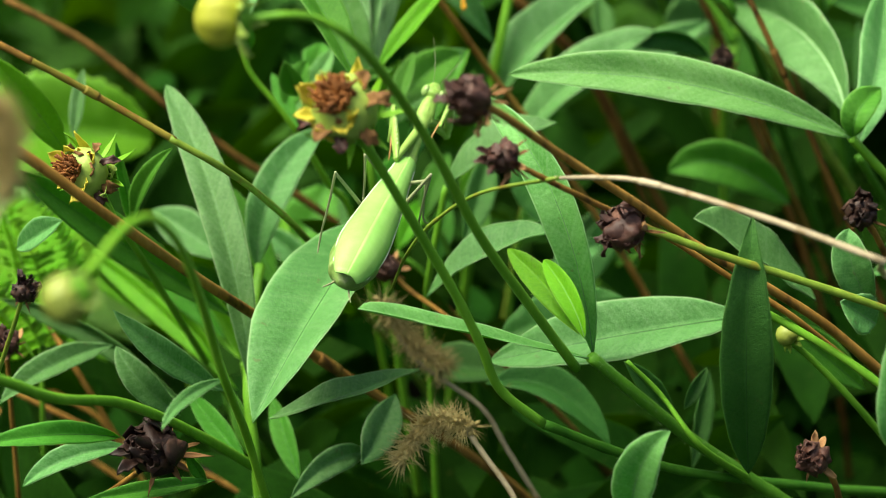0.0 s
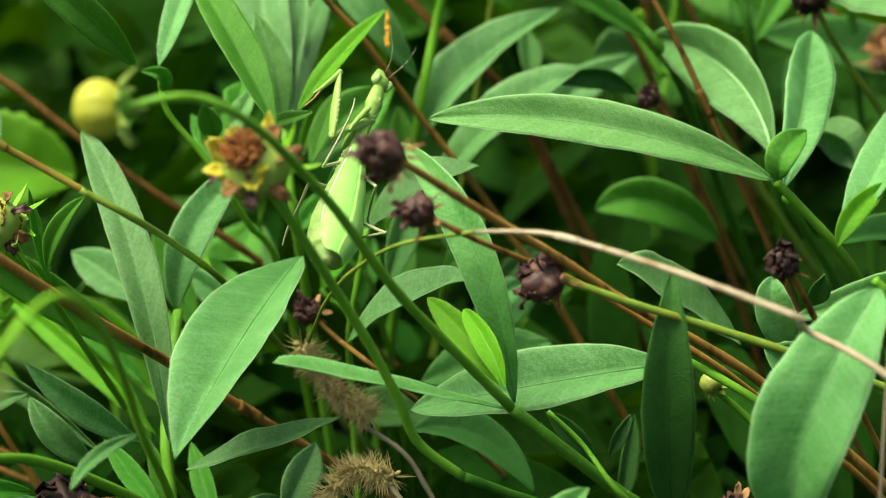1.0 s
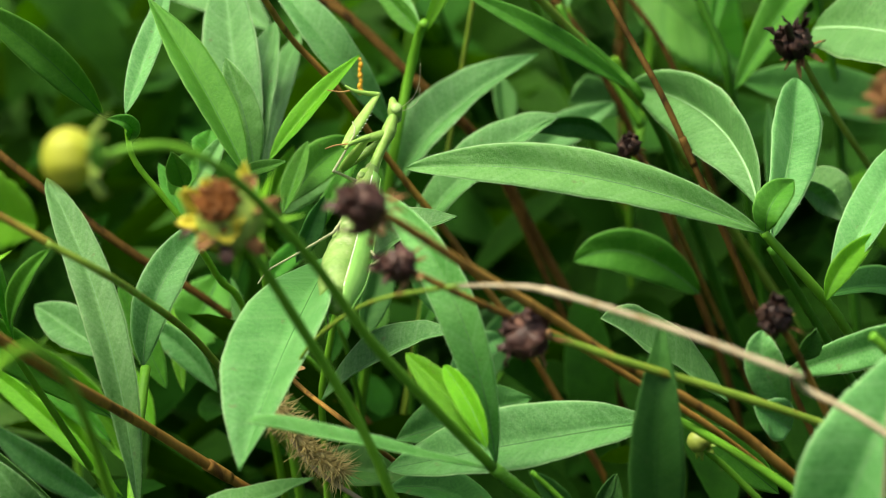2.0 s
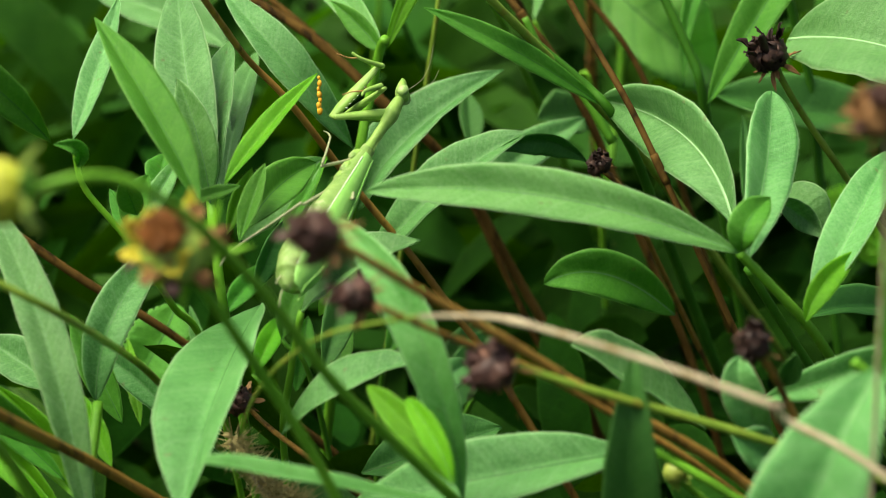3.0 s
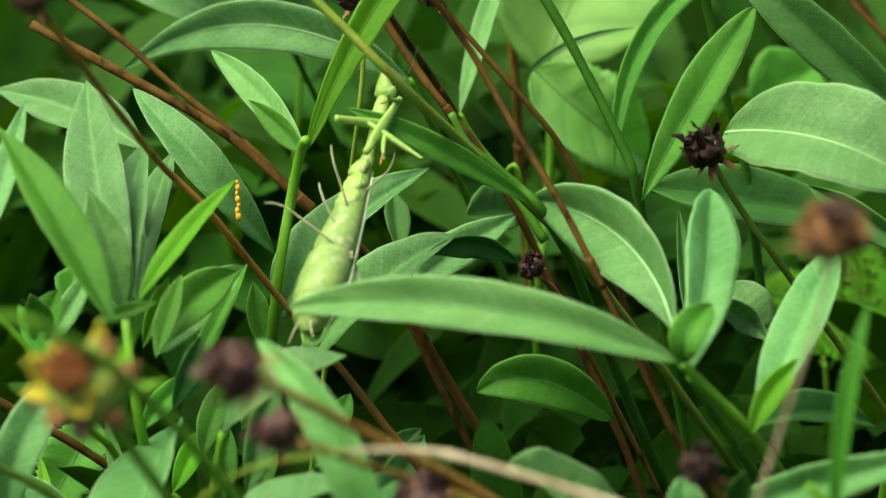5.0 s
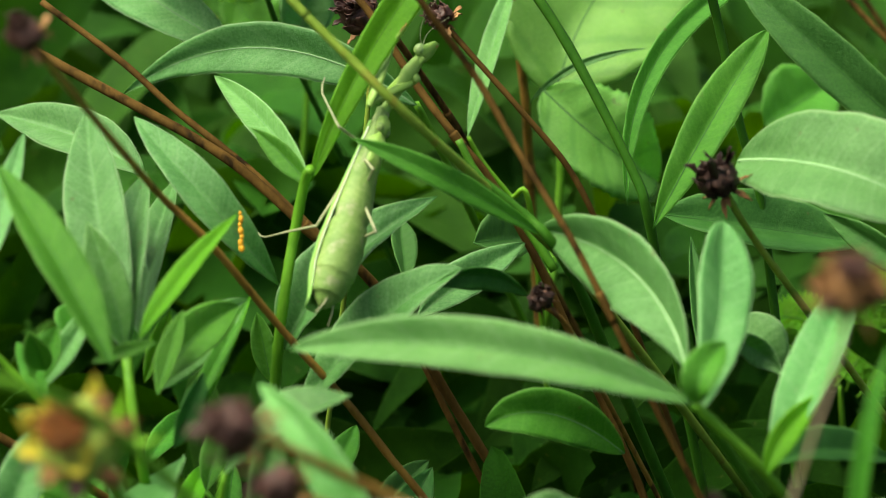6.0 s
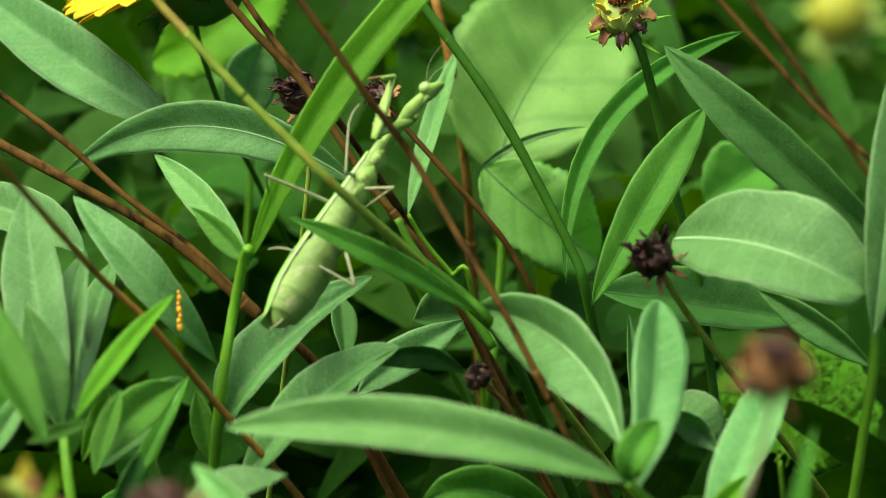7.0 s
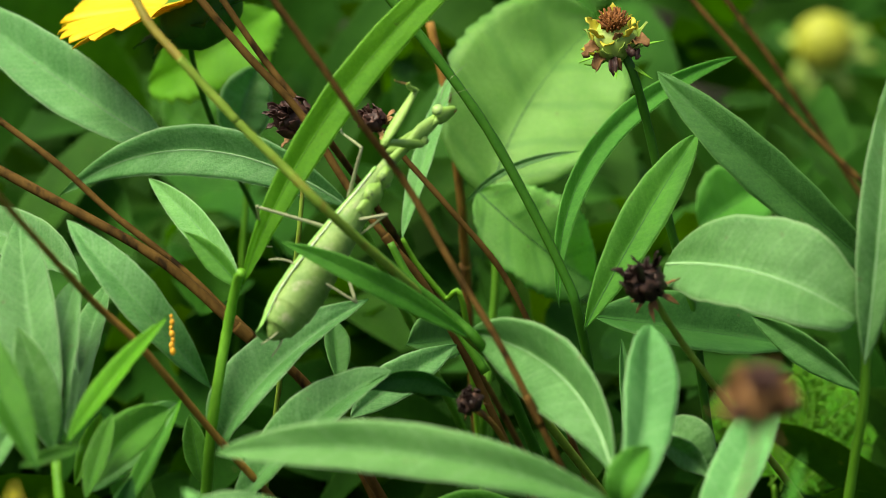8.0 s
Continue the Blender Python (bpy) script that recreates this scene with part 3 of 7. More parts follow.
def daisy(plant, at, up, radius):
    """A yellow coreopsis flower: eight toothed rays round a disc, a green calyx below."""
    rng = random.Random(5)
    head = part("flower_head", lump(radius * 0.36, (1, 1, 0.75), 0.08, 3), stem_dark, plant, "green calyx cup", at=axis_pose(Vector(at) - foot_of(plant), up, 0.3))
    rows, uvs, wide = [], [], 13
    for i in range(9):
        s = i / 8
        w = radius * (0.12 + 0.78 * s**0.75) * 0.5
        row = []
        for j in range(wide):
            u = 2 * j / (wide - 1) - 1
            tooth = (0.10 * abs(math.sin(u * 4.7)) - 0.06 * u * u) * radius * s**4
            row.append(Vector((u * w, 0.10 * radius * s * (1 - s) + 0.05 * w * math.cos(u * 9), s * radius * 0.85 + tooth)))
        rows.append(row + [q - Vector((0, 0.0004, 0)) for q in row[::-1]])
    me = from_grid(rows, True)
    ring_of("petal", me, petal_yellow, head, 8, radius * 0.18, radius * 0.16, 1.22, 0.2, 0.14, "bright yellow toothed petal", rng)
    bract = small_blade(radius * 0.42, radius * 0.2, 0.5, 0.3, 0.4)
    ring_of("bract", bract, stem_dark, head, 8, radius * 0.22, -radius * 0.05, 1.3, 0.1, 0.1, rng=rng)
    return head


def fern_frond(plant, base, mid, tip, width, material):
    """A finely cut frond: a rachis with two rows of toothed leaflets."""
    foot = foot_of(plant)
    a, m, b = Vector(base) - foot, Vector(mid) - foot, Vector(tip) - foot
    rachis = part("rachis", tube([a, bezier(a, m, b, 0.5)[0], b], 0.0004, 0.0002, 6), stem_green, plant)
    kinds = [small_blade(1.0, 0.34, 0.3, 0.2, 0.35, 0.6, steps=5, wide=3, thick=0.004, seed=k) for k in range(3)]
    for k in range(22):
        s = 0.08 + 0.9 * k / 22
        p, t = bezier(a, m, b, s)
        n = (CAMERA_SIDE - CAMERA_SIDE.dot(t) * t).normalized()
        for side in (-1, 1):
            d = (t.cross(n) * side + 0.45 * t).normalized()
            size = 0.5 * width * math.sin(3.14 * min(1, 0.15 + 0.85 * s)) ** 0.7 + 0.002
            x = d.cross(n).normalized()
            part("leaflet", kinds[k % 3], material, rachis, at=Matrix.Translation(p) @ Matrix((x, n, d)).transposed().to_4x4() @ Matrix.Scale(size, 4))
    return rachis


ground_sheet()
undergrowth("undergrowth", "dense low green leaves, shade under the plants put into colour", 2000, low_place, (0.05, 0.11), under, 11)
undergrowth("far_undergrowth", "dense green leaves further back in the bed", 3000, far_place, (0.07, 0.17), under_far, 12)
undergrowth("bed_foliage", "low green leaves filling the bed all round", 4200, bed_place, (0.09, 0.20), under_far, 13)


# plants, one by one -------------------------------------------------------

front_plant = thing("coreopsis_plant", (0.323, -0.055, 0), "green coreopsis plant with a forked hairy stem and narrow leaves", "plant")
stem(front_plant, [(0.0858, -0.178, 0.3534), (0.0978, -0.1725, 0.3388), (0.1141, -0.1635, 0.3184), (0.1328, -0.1538, 0.2984), (0.1552, -0.1421, 0.2742), (0.1838, -0.1273, 0.2359), (0.2535, -0.091, 0.1179), (0.3233, -0.0547, -0.01)], 0.00179, 0.00242, stem_mid)
nodding_stalk = stem(front_plant, [(0.0858, -0.178, 0.3534), (0.0727, -0.1935, 0.3813), (0.06, -0.2088, 0.4093), (0.0482, -0.2225, 0.4404), (0.0418, -0.2331, 0.4581), (0.0379, -0.2474, 0.4749), (0.0336, -0.2588, 0.487), (0.0275, -0.2631, 0.492), (0.0218, -0.2688, 0.4946), (0.0166, -0.2707, 0.4936), (0.0138, -0.2718, 0.4928)], 0.00147, 0.00091, stem_green, name="flower_stalk")
nodding_bud = yellow_bud(front_plant, (0.0072, -0.2736, 0.4925), (-0.9, -0.15, -0.05), 0.0070, 3, spread_out=1.2)
leaf(front_plant, (0.0844, -0.1642, 0.3446), (0.0712, -0.1603, 0.3947), (0.0445, -0.1356, 0.4117), 0.0118, pale, tilt=-14, fold=0.40, blunt=0.80)
leaf(front_plant, (0.0854, -0.1783, 0.3531), (0.0558, -0.1968, 0.3693), (0.0258, -0.2101, 0.3823), 0.0076, pale, tilt=62, fold=0.66, peak=0.72)
leaf(front_plant, (0.0843, -0.1798, 0.3606), (0.0785, -0.1732, 0.3692), (0.0687, -0.1624, 0.3746), 0.0066, young, tilt=-6, fold=0.46, peak=0.6)
leaf(front_plant, (0.0819, -0.1754, 0.3589), (0.0706, -0.1666, 0.3674), (0.0564, -0.1548, 0.372), 0.0082, lush, tilt=1, fold=0.46, peak=0.55)
leaf(front_plant, (0.1261, -0.1365, 0.3463), (0.0887, -0.1487, 0.3414), (0.0498, -0.1492, 0.3268), 0.0208, blue, tilt=32, fold=0.48, blunt=0.80, ridge=rib_dark)
leaf(front_plant, (0.1329, -0.169, 0.3124), (0.1302, -0.1781, 0.3651), (0.1286, -0.1672, 0.4014), 0.0152, deep, tilt=-1, fold=0.36, peak=0.42, blunt=0.80)
leaf(front_plant, (0.1101, -0.1589, 0.3176), (0.1015, -0.1628, 0.3336), (0.0943, -0.1683, 0.3465), 0.0071, deep, tilt=20, fold=0.55)
leaf(front_plant, (0.1114, -0.1241, 0.277), (0.1122, -0.1152, 0.2905), (0.113, -0.1063, 0.304), 0.0071, deep, tilt=30, fold=0.55)
stem(front_plant, [(0.1328, -0.1538, 0.2984), (0.1189, -0.1761, 0.3253), (0.106, -0.171, 0.338), (0.0957, -0.1722, 0.3494)], 0.00104, 0.00066, stem_green, name="side_stem")

faded_flower_plant = thing("coreopsis_plant", (0.335, 0.008, 0), "coreopsis stalk with a faded yellow and brown flower head", "flower")
stem(faded_flower_plant, [(0.0285, -0.227, 0.4492), (0.0336, -0.2243, 0.4421), (0.0437, -0.2154, 0.4146), (0.0532, -0.2101, 0.3911), (0.0598, -0.2076, 0.3736), (0.0648, -0.2048, 0.3572), (0.076, -0.1991, 0.3431)], 0.00130, 0.00142, stem_green)
stem(faded_flower_plant, [(0.076, -0.1991, 0.3431), (0.095, -0.1826, 0.3241), (0.1166, -0.1646, 0.3064), (0.1561, -0.1334, 0.2836), (0.1811, -0.1137, 0.2692), (0.211, -0.09, 0.2369), (0.273, -0.0411, 0.1184), (0.335, 0.0078, -0.01)], 0.00143, 0.00160, stem_dark, name="lower_stem")
faded_flower(faded_flower_plant, (0.0283, -0.2262, 0.4538), (-0.15, -0.60, 0.78), 0.0132, 4)

seed_stalk_a = thing("dried_flower_stalk", (0.378, -0.035, 0), "brown dry stalk carrying a dark shrivelled seed head", "seed head", "dried seed head stalks")
stem(seed_stalk_a, [(0.065, -0.2316, 0.4625), (0.0693, -0.2249, 0.4562), (0.0819, -0.2055, 0.4346), (0.1007, -0.1864, 0.4102), (0.1155, -0.1758, 0.393), (0.1326, -0.1644, 0.376), (0.1505, -0.1536, 0.358), (0.1679, -0.1445, 0.3374), (0.1893, -0.1334, 0.312), (0.217, -0.1189, 0.273), (0.2977, -0.0769, 0.1365), (0.3784, -0.0348, -0.01)], 0.00098, 0.00185, stem_brown)
seed_head(seed_stalk_a, (0.0623, -0.2313, 0.464), (-0.75, -0.5, 0.45), 0.0075, husk, 7, 2)

seed_stalk_b = thing("dried_flower_stalk", (0.342, 0.010, 0), "dark thin stalk carrying a small shrivelled seed head", "seed head", "dried seed head stalks")
stem(seed_stalk_b, [(0.0677, -0.2133, 0.4372), (0.0737, -0.2094, 0.4315), (0.0853, -0.1971, 0.4181), (0.0921, -0.1803, 0.404), (0.1049, -0.1678, 0.3904), (0.1221, -0.1569, 0.3727), (0.1404, -0.1503, 0.3574), (0.1575, -0.1367, 0.3346), (0.1764, -0.1215, 0.3093), (0.2009, -0.102, 0.2703), (0.2713, -0.0458, 0.1352), (0.3417, 0.0105, -0.01)], 0.00073, 0.00119, stem_brown)
seed_head(seed_stalk_b, (0.0667, -0.2134, 0.4373), (-0.7, -0.6, 0.4), 0.0060, husk, 5, 5)

seed_stalk_c = thing("dried_flower_stalk", (0.443, -0.052, 0), "olive stalk carrying a dark shrivelled seed head", "seed head", "dried seed head stalks")
stem(seed_stalk_c, [(0.0987, -0.1876, 0.4053), (0.107, -0.1846, 0.4013), (0.1191, -0.1799, 0.3947), (0.1407, -0.17, 0.3832), (0.1662, -0.1601, 0.3703), (0.1893, -0.151, 0.357), (0.218, -0.1398, 0.3405), (0.2524, -0.1262, 0.3069), (0.3477, -0.0889, 0.1534), (0.4429, -0.0515, -0.01)], 0.00108, 0.00130, stem_olive)
seed_head(seed_stalk_c, (0.096, -0.1889, 0.4044), (-0.8, -0.55, 0.2), 0.0080, husk, 6, 7)

seed_stalk_d = thing("dried_flower_stalk", (0.315, -0.014, 0), "brown dry stalk carrying a blackish seed head", "seed head", "dried seed head stalks")
stem(seed_stalk_d, [(0.1598, -0.171, 0.4051), (0.1626, -0.1682, 0.3992), (0.1676, -0.1632, 0.3864), (0.1749, -0.16, 0.3702), (0.1845, -0.1501, 0.3449), (0.1961, -0.1379, 0.3142), (0.2127, -0.1206, 0.2703), (0.2639, -0.0672, 0.1352), (0.315, -0.0139, -0.01)], 0.00091, 0.00114, stem_brown)
seed_head(seed_stalk_d, (0.1584, -0.1701, 0.4069), (-0.15, -0.5, 0.8), 0.0062, husk_black, 6, 9)

seed_stalk_e = thing("dried_flower_stalk", (0.360, 0.180, 0), "olive stalk carrying a black crumbling seed head", "seed head", "dried seed head stalks")
stem(seed_stalk_e, [(0.1524, 0.0191, 0.3936), (0.1567, 0.0202, 0.3845), (0.164, 0.0249, 0.3706), (0.1738, 0.0289, 0.355), (0.184, 0.0371, 0.3365), (0.1998, 0.0499, 0.308), (0.2218, 0.0677, 0.2668), (0.2909, 0.1237, 0.1334), (0.36, 0.1796, -0.01)], 0.00105, 0.00129, stem_olive)
seed_head(seed_stalk_e, (0.1506, 0.0197, 0.3951), (-0.4, -0.2, 0.85), 0.0086, husk_black, 8, 11, 0.6)

seed_stalk_m = thing("dried_flower_stalk", (0.214, 0.172, 0), "thin brown stalk carrying a small black seed head", "seed head", "dried seed head stalks")
stem(seed_stalk_m, [(0.1017, -0.002, 0.3593), (0.1068, 0.0009, 0.353), (0.111, 0.0067, 0.3418), (0.1178, 0.0177, 0.3189), (0.127, 0.0324, 0.2885), (0.1401, 0.0534, 0.245), (0.1769, 0.1125, 0.1225), (0.2137, 0.1717, -0.01)], 0.00088, 0.00092, stem_brown)
seed_head(seed_stalk_m, (0.1003, -0.0011, 0.3611), (-0.3, -0.3, 0.85), 0.0052, husk_black, 5, 13)

seed_stalk_n = thing("dried_flower_stalk", (-0.008, -0.011, 0), "brown stalk carrying a dark seed head behind a grass blade", "seed head", "dried seed head stalks")
stem(seed_stalk_n, [(0.0286, 0.0962, 0.4066), (0.0314, 0.0926, 0.3991), (0.0328, 0.0866, 0.3873), (0.0325, 0.0787, 0.3722), (0.0304, 0.0741, 0.353), (0.0267, 0.0659, 0.3192), (0.0214, 0.0543, 0.2709), (0.0064, 0.0216, 0.1354), (-0.0085, -0.011, -0.01)], 0.00076, 0.00095, stem_olive)
seed_head(seed_stalk_n, (0.0281, 0.0967, 0.4078), (-0.5, -0.4, 0.7), 0.0085, husk, 6, 15)

seed_stalk_o = thing("dried_flower_stalk", (0.216, 0.143, 0), "speckled brown stalk carrying a dark seed head", "seed head", "dried seed head stalks")
stem(seed_stalk_o, [(0.0544, 0.1166, 0.3959), (0.0643, 0.113, 0.3865), (0.0808, 0.1071, 0.371), (0.0969, 0.1051, 0.3524), (0.1073, 0.1027, 0.3344), (0.1134, 0.105, 0.3155), (0.1241, 0.1089, 0.2824), (0.1394, 0.1146, 0.2352), (0.1775, 0.1286, 0.1176), (0.2156, 0.1426, -0.01)], 0.00097, 0.00119, stem_rust)
seed_head(seed_stalk_o, (0.0519, 0.1178, 0.3988), (-0.6, -0.3, 0.6), 0.0058, husk, 6, 17)

seed_stalk_p = thing("dried_flower_stalk", (-0.227, -0.078, 0), "dry stalk carrying a ragged dark seed head close to the soil", "seed head", "dried seed head stalks")
stem(seed_stalk_p, [(-0.0303, -0.2283, 0.3371), (-0.0367, -0.2243, 0.327), (-0.0566, -0.209, 0.3016), (-0.0762, -0.1939, 0.2768), (-0.1012, -0.1747, 0.238), (-0.1641, -0.1263, 0.119), (-0.227, -0.0779, -0.01)], 0.00080, 0.00102, stem_brown)
seed_head(seed_stalk_p, (-0.0304, -0.2279, 0.3378), (-0.2, -0.5, 0.7), 0.0105, husk_black, 9, 19, 0.6)

seed_stalk_q = thing("dried_flower_stalk", (0.234, -0.073, 0), "dry stalk carrying a dark brown seed head", "seed head", "dried seed head stalks")
stem(seed_stalk_q, [(0.1531, -0.1868, 0.3337), (0.1582, -0.1805, 0.3227), (0.1613, -0.1761, 0.3096), (0.1689, -0.1654, 0.2772), (0.1798, -0.1499, 0.2309), (0.207, -0.1115, 0.1154), (0.2342, -0.0731, -0.01)], 0.00096, 0.00116, stem_brown)
seed_head(seed_stalk_q, (0.1519, -0.1867, 0.3344), (-0.1, -0.6, 0.7), 0.0066, husk, 7, 21)

seed_stalk_r = thing("dried_flower_stalk", (0.166, 0.057, 0), "dry stalk carrying a small dark seed head", "seed head", "dried seed head stalks")
stem(seed_stalk_r, [(0.0038, -0.0961, 0.3225), (0.011, -0.0985, 0.3162), (0.0305, -0.1247, 0.3248), (0.0405, -0.1113, 0.3042), (0.0537, -0.0936, 0.2771), (0.0715, -0.0699, 0.2368), (0.1187, -0.0066, 0.1184), (0.1659, 0.0567, -0.01)], 0.00075, 0.00092, stem_brown)
seed_head(seed_stalk_r, (0.0046, -0.1008, 0.3244), (-0.5, -0.5, 0.6), 0.0059, husk, 5, 23)

seed_stalk_s = thing("dried_flower_stalk", (0.151, 0.009, 0), "dark thin stalk carrying a dark seed head", "seed head", "dried seed head stalks")
stem(seed_stalk_s, [(-0.0117, -0.1189, 0.4942), (-0.0122, -0.0888, 0.4658), (-0.0104, -0.0519, 0.4283), (-0.0078, -0.027, 0.4017), (0.0041, -0.0211, 0.384), (0.0229, -0.0117, 0.3494), (0.0389, -0.0075, 0.3253), (0.0524, -0.0055, 0.304), (0.0747, -0.0022, 0.2663), (0.1214, 0.0047, 0.1627), (0.1513, 0.0092, -0.01)], 0.00094, 0.00143, stem_brown)
seed_head(seed_stalk_s, (-0.0122, -0.1187, 0.4947), (-0.5, -0.4, 0.7), 0.0056, husk, 5, 25)

dry_flower_plant = thing("coreopsis_plant", (0.077, -0.264, 0), "pale dry stalk with a brown dried flower head", "flower")
swinging_stem = stem(dry_flower_plant, [(0.1825, -0.2095, 0.4899), (0.1821, -0.2083, 0.4812), (0.1801, -0.2091, 0.4694), (0.1772, -0.2106, 0.4564), (0.1698, -0.2146, 0.4224), (0.1591, -0.2202, 0.3738), (0.1182, -0.242, 0.1869), (0.0773, -0.2637, -0.01)], 0.00045, 0.00058, stem_straw)
faded_flower(dry_flower_plant, (0.1822, -0.2125, 0.495), (0.05, -0.25, 1.0), 0.0080, 8, disc=husk, dried=True)

straw_grass = thing("dry_grass_stalk", (0.489, -0.366, 0), "straw-coloured dry grass stalk arching over the leaves", "grass")
stem(straw_grass, [(0.0209, -0.1574, 0.3529), (0.0308, -0.1747, 0.3789), (0.041, -0.1849, 0.3969), (0.0577, -0.1985, 0.4167), (0.0811, -0.2085, 0.4302)], 0.00044, 0.00056, stem_olive, name="tip")
stem(straw_grass, [(0.0798, -0.208, 0.4296), (0.0933, -0.2101, 0.4326), (0.1054, -0.2125, 0.4338), (0.1358, -0.2233, 0.434), (0.1673, -0.2308, 0.4296)], 0.00058, 0.00091, stem_straw)
stem(straw_grass, [(0.1662, -0.2309, 0.4299), (0.1674, -0.2116, 0.4138), (0.1819, -0.217, 0.4108), (0.199, -0.2243, 0.404), (0.2159, -0.2326, 0.3958), (0.2447, -0.2466, 0.3817), (0.2791, -0.2634, 0.3495), (0.3838, -0.3145, 0.1748), (0.4886, -0.3655, -0.01)], 0.00091, 0.00100, stem_straw, name="lower_stem")

stalk_left_upper = thing("dry_stalk", (0.043, 0.107, 0), "brown and olive dry stalk leaning over the leaves", "stalk", "dry stalks")
stem(stalk_left_upper, [(-0.0901, -0.2197, 0.4668), (-0.0806, -0.2156, 0.4605), (-0.0711, -0.2114, 0.4538), (-0.0640, -0.2084, 0.4483)], 0.00089, 0.00096, stem_brown, name="upper_stem")
stem(stalk_left_upper, [(-0.0645, -0.2086, 0.4487), (-0.0560, -0.2052, 0.4420), (-0.0449, -0.2005, 0.4327), (-0.0290, -0.1968, 0.4214)], 0.00096, 0.00102, stem_turning, name="turning_stem")
stem(stalk_left_upper, [(-0.0303, -0.1976, 0.4225), (-0.017, -0.1904, 0.4098), (-0.0147, -0.1636, 0.3847), (-0.0161, -0.1219, 0.3465), (-0.0093, -0.0957, 0.3093), (-0.0042, -0.0758, 0.2809), (0.003, -0.0481, 0.2399), (0.023, 0.0293, 0.12), (0.043, 0.1067, -0.01)], 0.00101, 0.00113, stem_olive)

stalk_left_lower = thing("dry_stalk", (0.189, -0.014, 0), "rusty brown dry stalk crossing the leaves", "stalk", "dry stalks")
stem(stalk_left_lower, [(-0.0697, -0.2402, 0.4463), (-0.0566, -0.2334, 0.4331), (-0.0396, -0.2208, 0.4087), (-0.0301, -0.193, 0.3761), (-0.0199, -0.1598, 0.3394), (-0.0043, -0.1415, 0.3124), (0.0167, -0.1234, 0.2829), (0.0358, -0.107, 0.256), (0.0607, -0.0857, 0.2147), (0.128, -0.0671, 0.1212), (0.1893, -0.0144, -0.01)], 0.00147, 0.00159, stem_brown)

stalk_back_left = thing("dry_stalk", (0.161, 0.059, 0), "thin reddish brown dry stalk", "stalk", "dry stalks")
stem(stalk_back_left, [(-0.1522, -0.0291, 0.3714), (-0.1231, -0.0305, 0.3584), (-0.0954, -0.035, 0.3412), (-0.0663, -0.0314, 0.3172), (-0.0411, -0.0261, 0.2972), (-0.0148, -0.015, 0.2671), (0.0074, -0.0056, 0.2416), (0.0361, 0.0065, 0.2026), (0.0983, 0.0327, 0.1013), (0.1606, 0.059, -0.01)], 0.00141, 0.00147, stem_rust)

bud_stalk = thing("coreopsis_plant", (-0.004, -0.080, 0), "green coreopsis stalk nodding with a round yellow bud", "flower bud")
stem(bud_stalk, [(0.0146, -0.3726, 0.492), (0.0157, -0.3659, 0.4926), (0.0171, -0.3532, 0.493), (0.0161, -0.3349, 0.484), (0.012, -0.3087, 0.4604), (0.0008, -0.2668, 0.4165), (-0.0036, -0.2435, 0.379), (-0.0068, -0.2193, 0.3424), (-0.0066, -0.2099, 0.3193), (-0.0064, -0.1968, 0.2868), (-0.0061, -0.178, 0.2405), (-0.0053, -0.1291, 0.1203), (-0.0044, -0.0803, -0.01)], 0.00089, 0.00149, stem_bright)
yellow_bud(bud_stalk, (0.0142, -0.379, 0.4917), (-0.75, -0.1, -0.5), 0.0052, 5, spread_out=0.6, skin=bud_green)

small_flower_plant = thing("coreopsis_plant", (-0.000, 0.011, 0), "short coreopsis stalk with a small faded yellow flower head", "flower")
stem(small_flower_plant, [(-0.0664, -0.169, 0.3861), (-0.0649, -0.1635, 0.3752), (-0.0617, -0.1519, 0.3544), (-0.0578, -0.1414, 0.3316), (-0.0523, -0.127, 0.3001), (-0.0445, -0.1064, 0.2553), (-0.0224, -0.0478, 0.1276), (-0.0003, 0.0108, -0.01)], 0.00101, 0.00126, stem_green)
faded_flower(small_flower_plant, (-0.0662, -0.1756, 0.3947), (-0.35, -0.75, 0.5), 0.0112, 6)
leaf(small_flower_plant, (-0.0602, -0.156, 0.3663), (-0.055, -0.1571, 0.3816), (-0.0449, -0.1578, 0.3955), 0.0061, green, tilt=-18, fold=0.55)
leaf(small_flower_plant, (-0.0621, -0.1501, 0.3574), (-0.0634, -0.1512, 0.3749), (-0.0648, -0.1524, 0.3925), 0.0038, green, tilt=-6, fold=0.55)

left_plant = thing("coreopsis_plant", (0.017, -0.244, 0), "green coreopsis plant with long glaucous leaves at its hairy stem", "plant")
stem(left_plant, [(-0.029, -0.1298, 0.339), (-0.0249, -0.1543, 0.3276), (-0.0211, -0.1714, 0.3185), (-0.0171, -0.1799, 0.3038), (-0.0154, -0.1831, 0.2889), (-0.0116, -0.1902, 0.2549), (-0.0062, -0.2005, 0.2062), (0.0052, -0.2222, 0.1031), (0.0166, -0.2438, -0.01)], 0.00162, 0.00192, stem_green)
leaf(left_plant, (-0.0196, -0.1715, 0.3178), (-0.0348, -0.1462, 0.3628), (-0.0662, -0.1026, 0.3855), 0.0122, blue, tilt=14, peak=0.58, blunt=0.90)
leaf(left_plant, (-0.0354, -0.1139, 0.3282), (-0.0313, -0.1037, 0.352), (-0.022, -0.0772, 0.3615), 0.0132, blue, tilt=-4, fold=0.46, blunt=0.80)
leaf(left_plant, (-0.0087, -0.1889, 0.3244), (0.0134, -0.1843, 0.3329), (0.0291, -0.1552, 0.3251), 0.0127, blue, tilt=-60, fold=0.46)
leaf(left_plant, (-0.0228, -0.1878, 0.3314), (-0.0367, -0.198, 0.3489), (-0.0499, -0.2023, 0.3659), 0.0083, blue, tilt=15, fold=0.46)
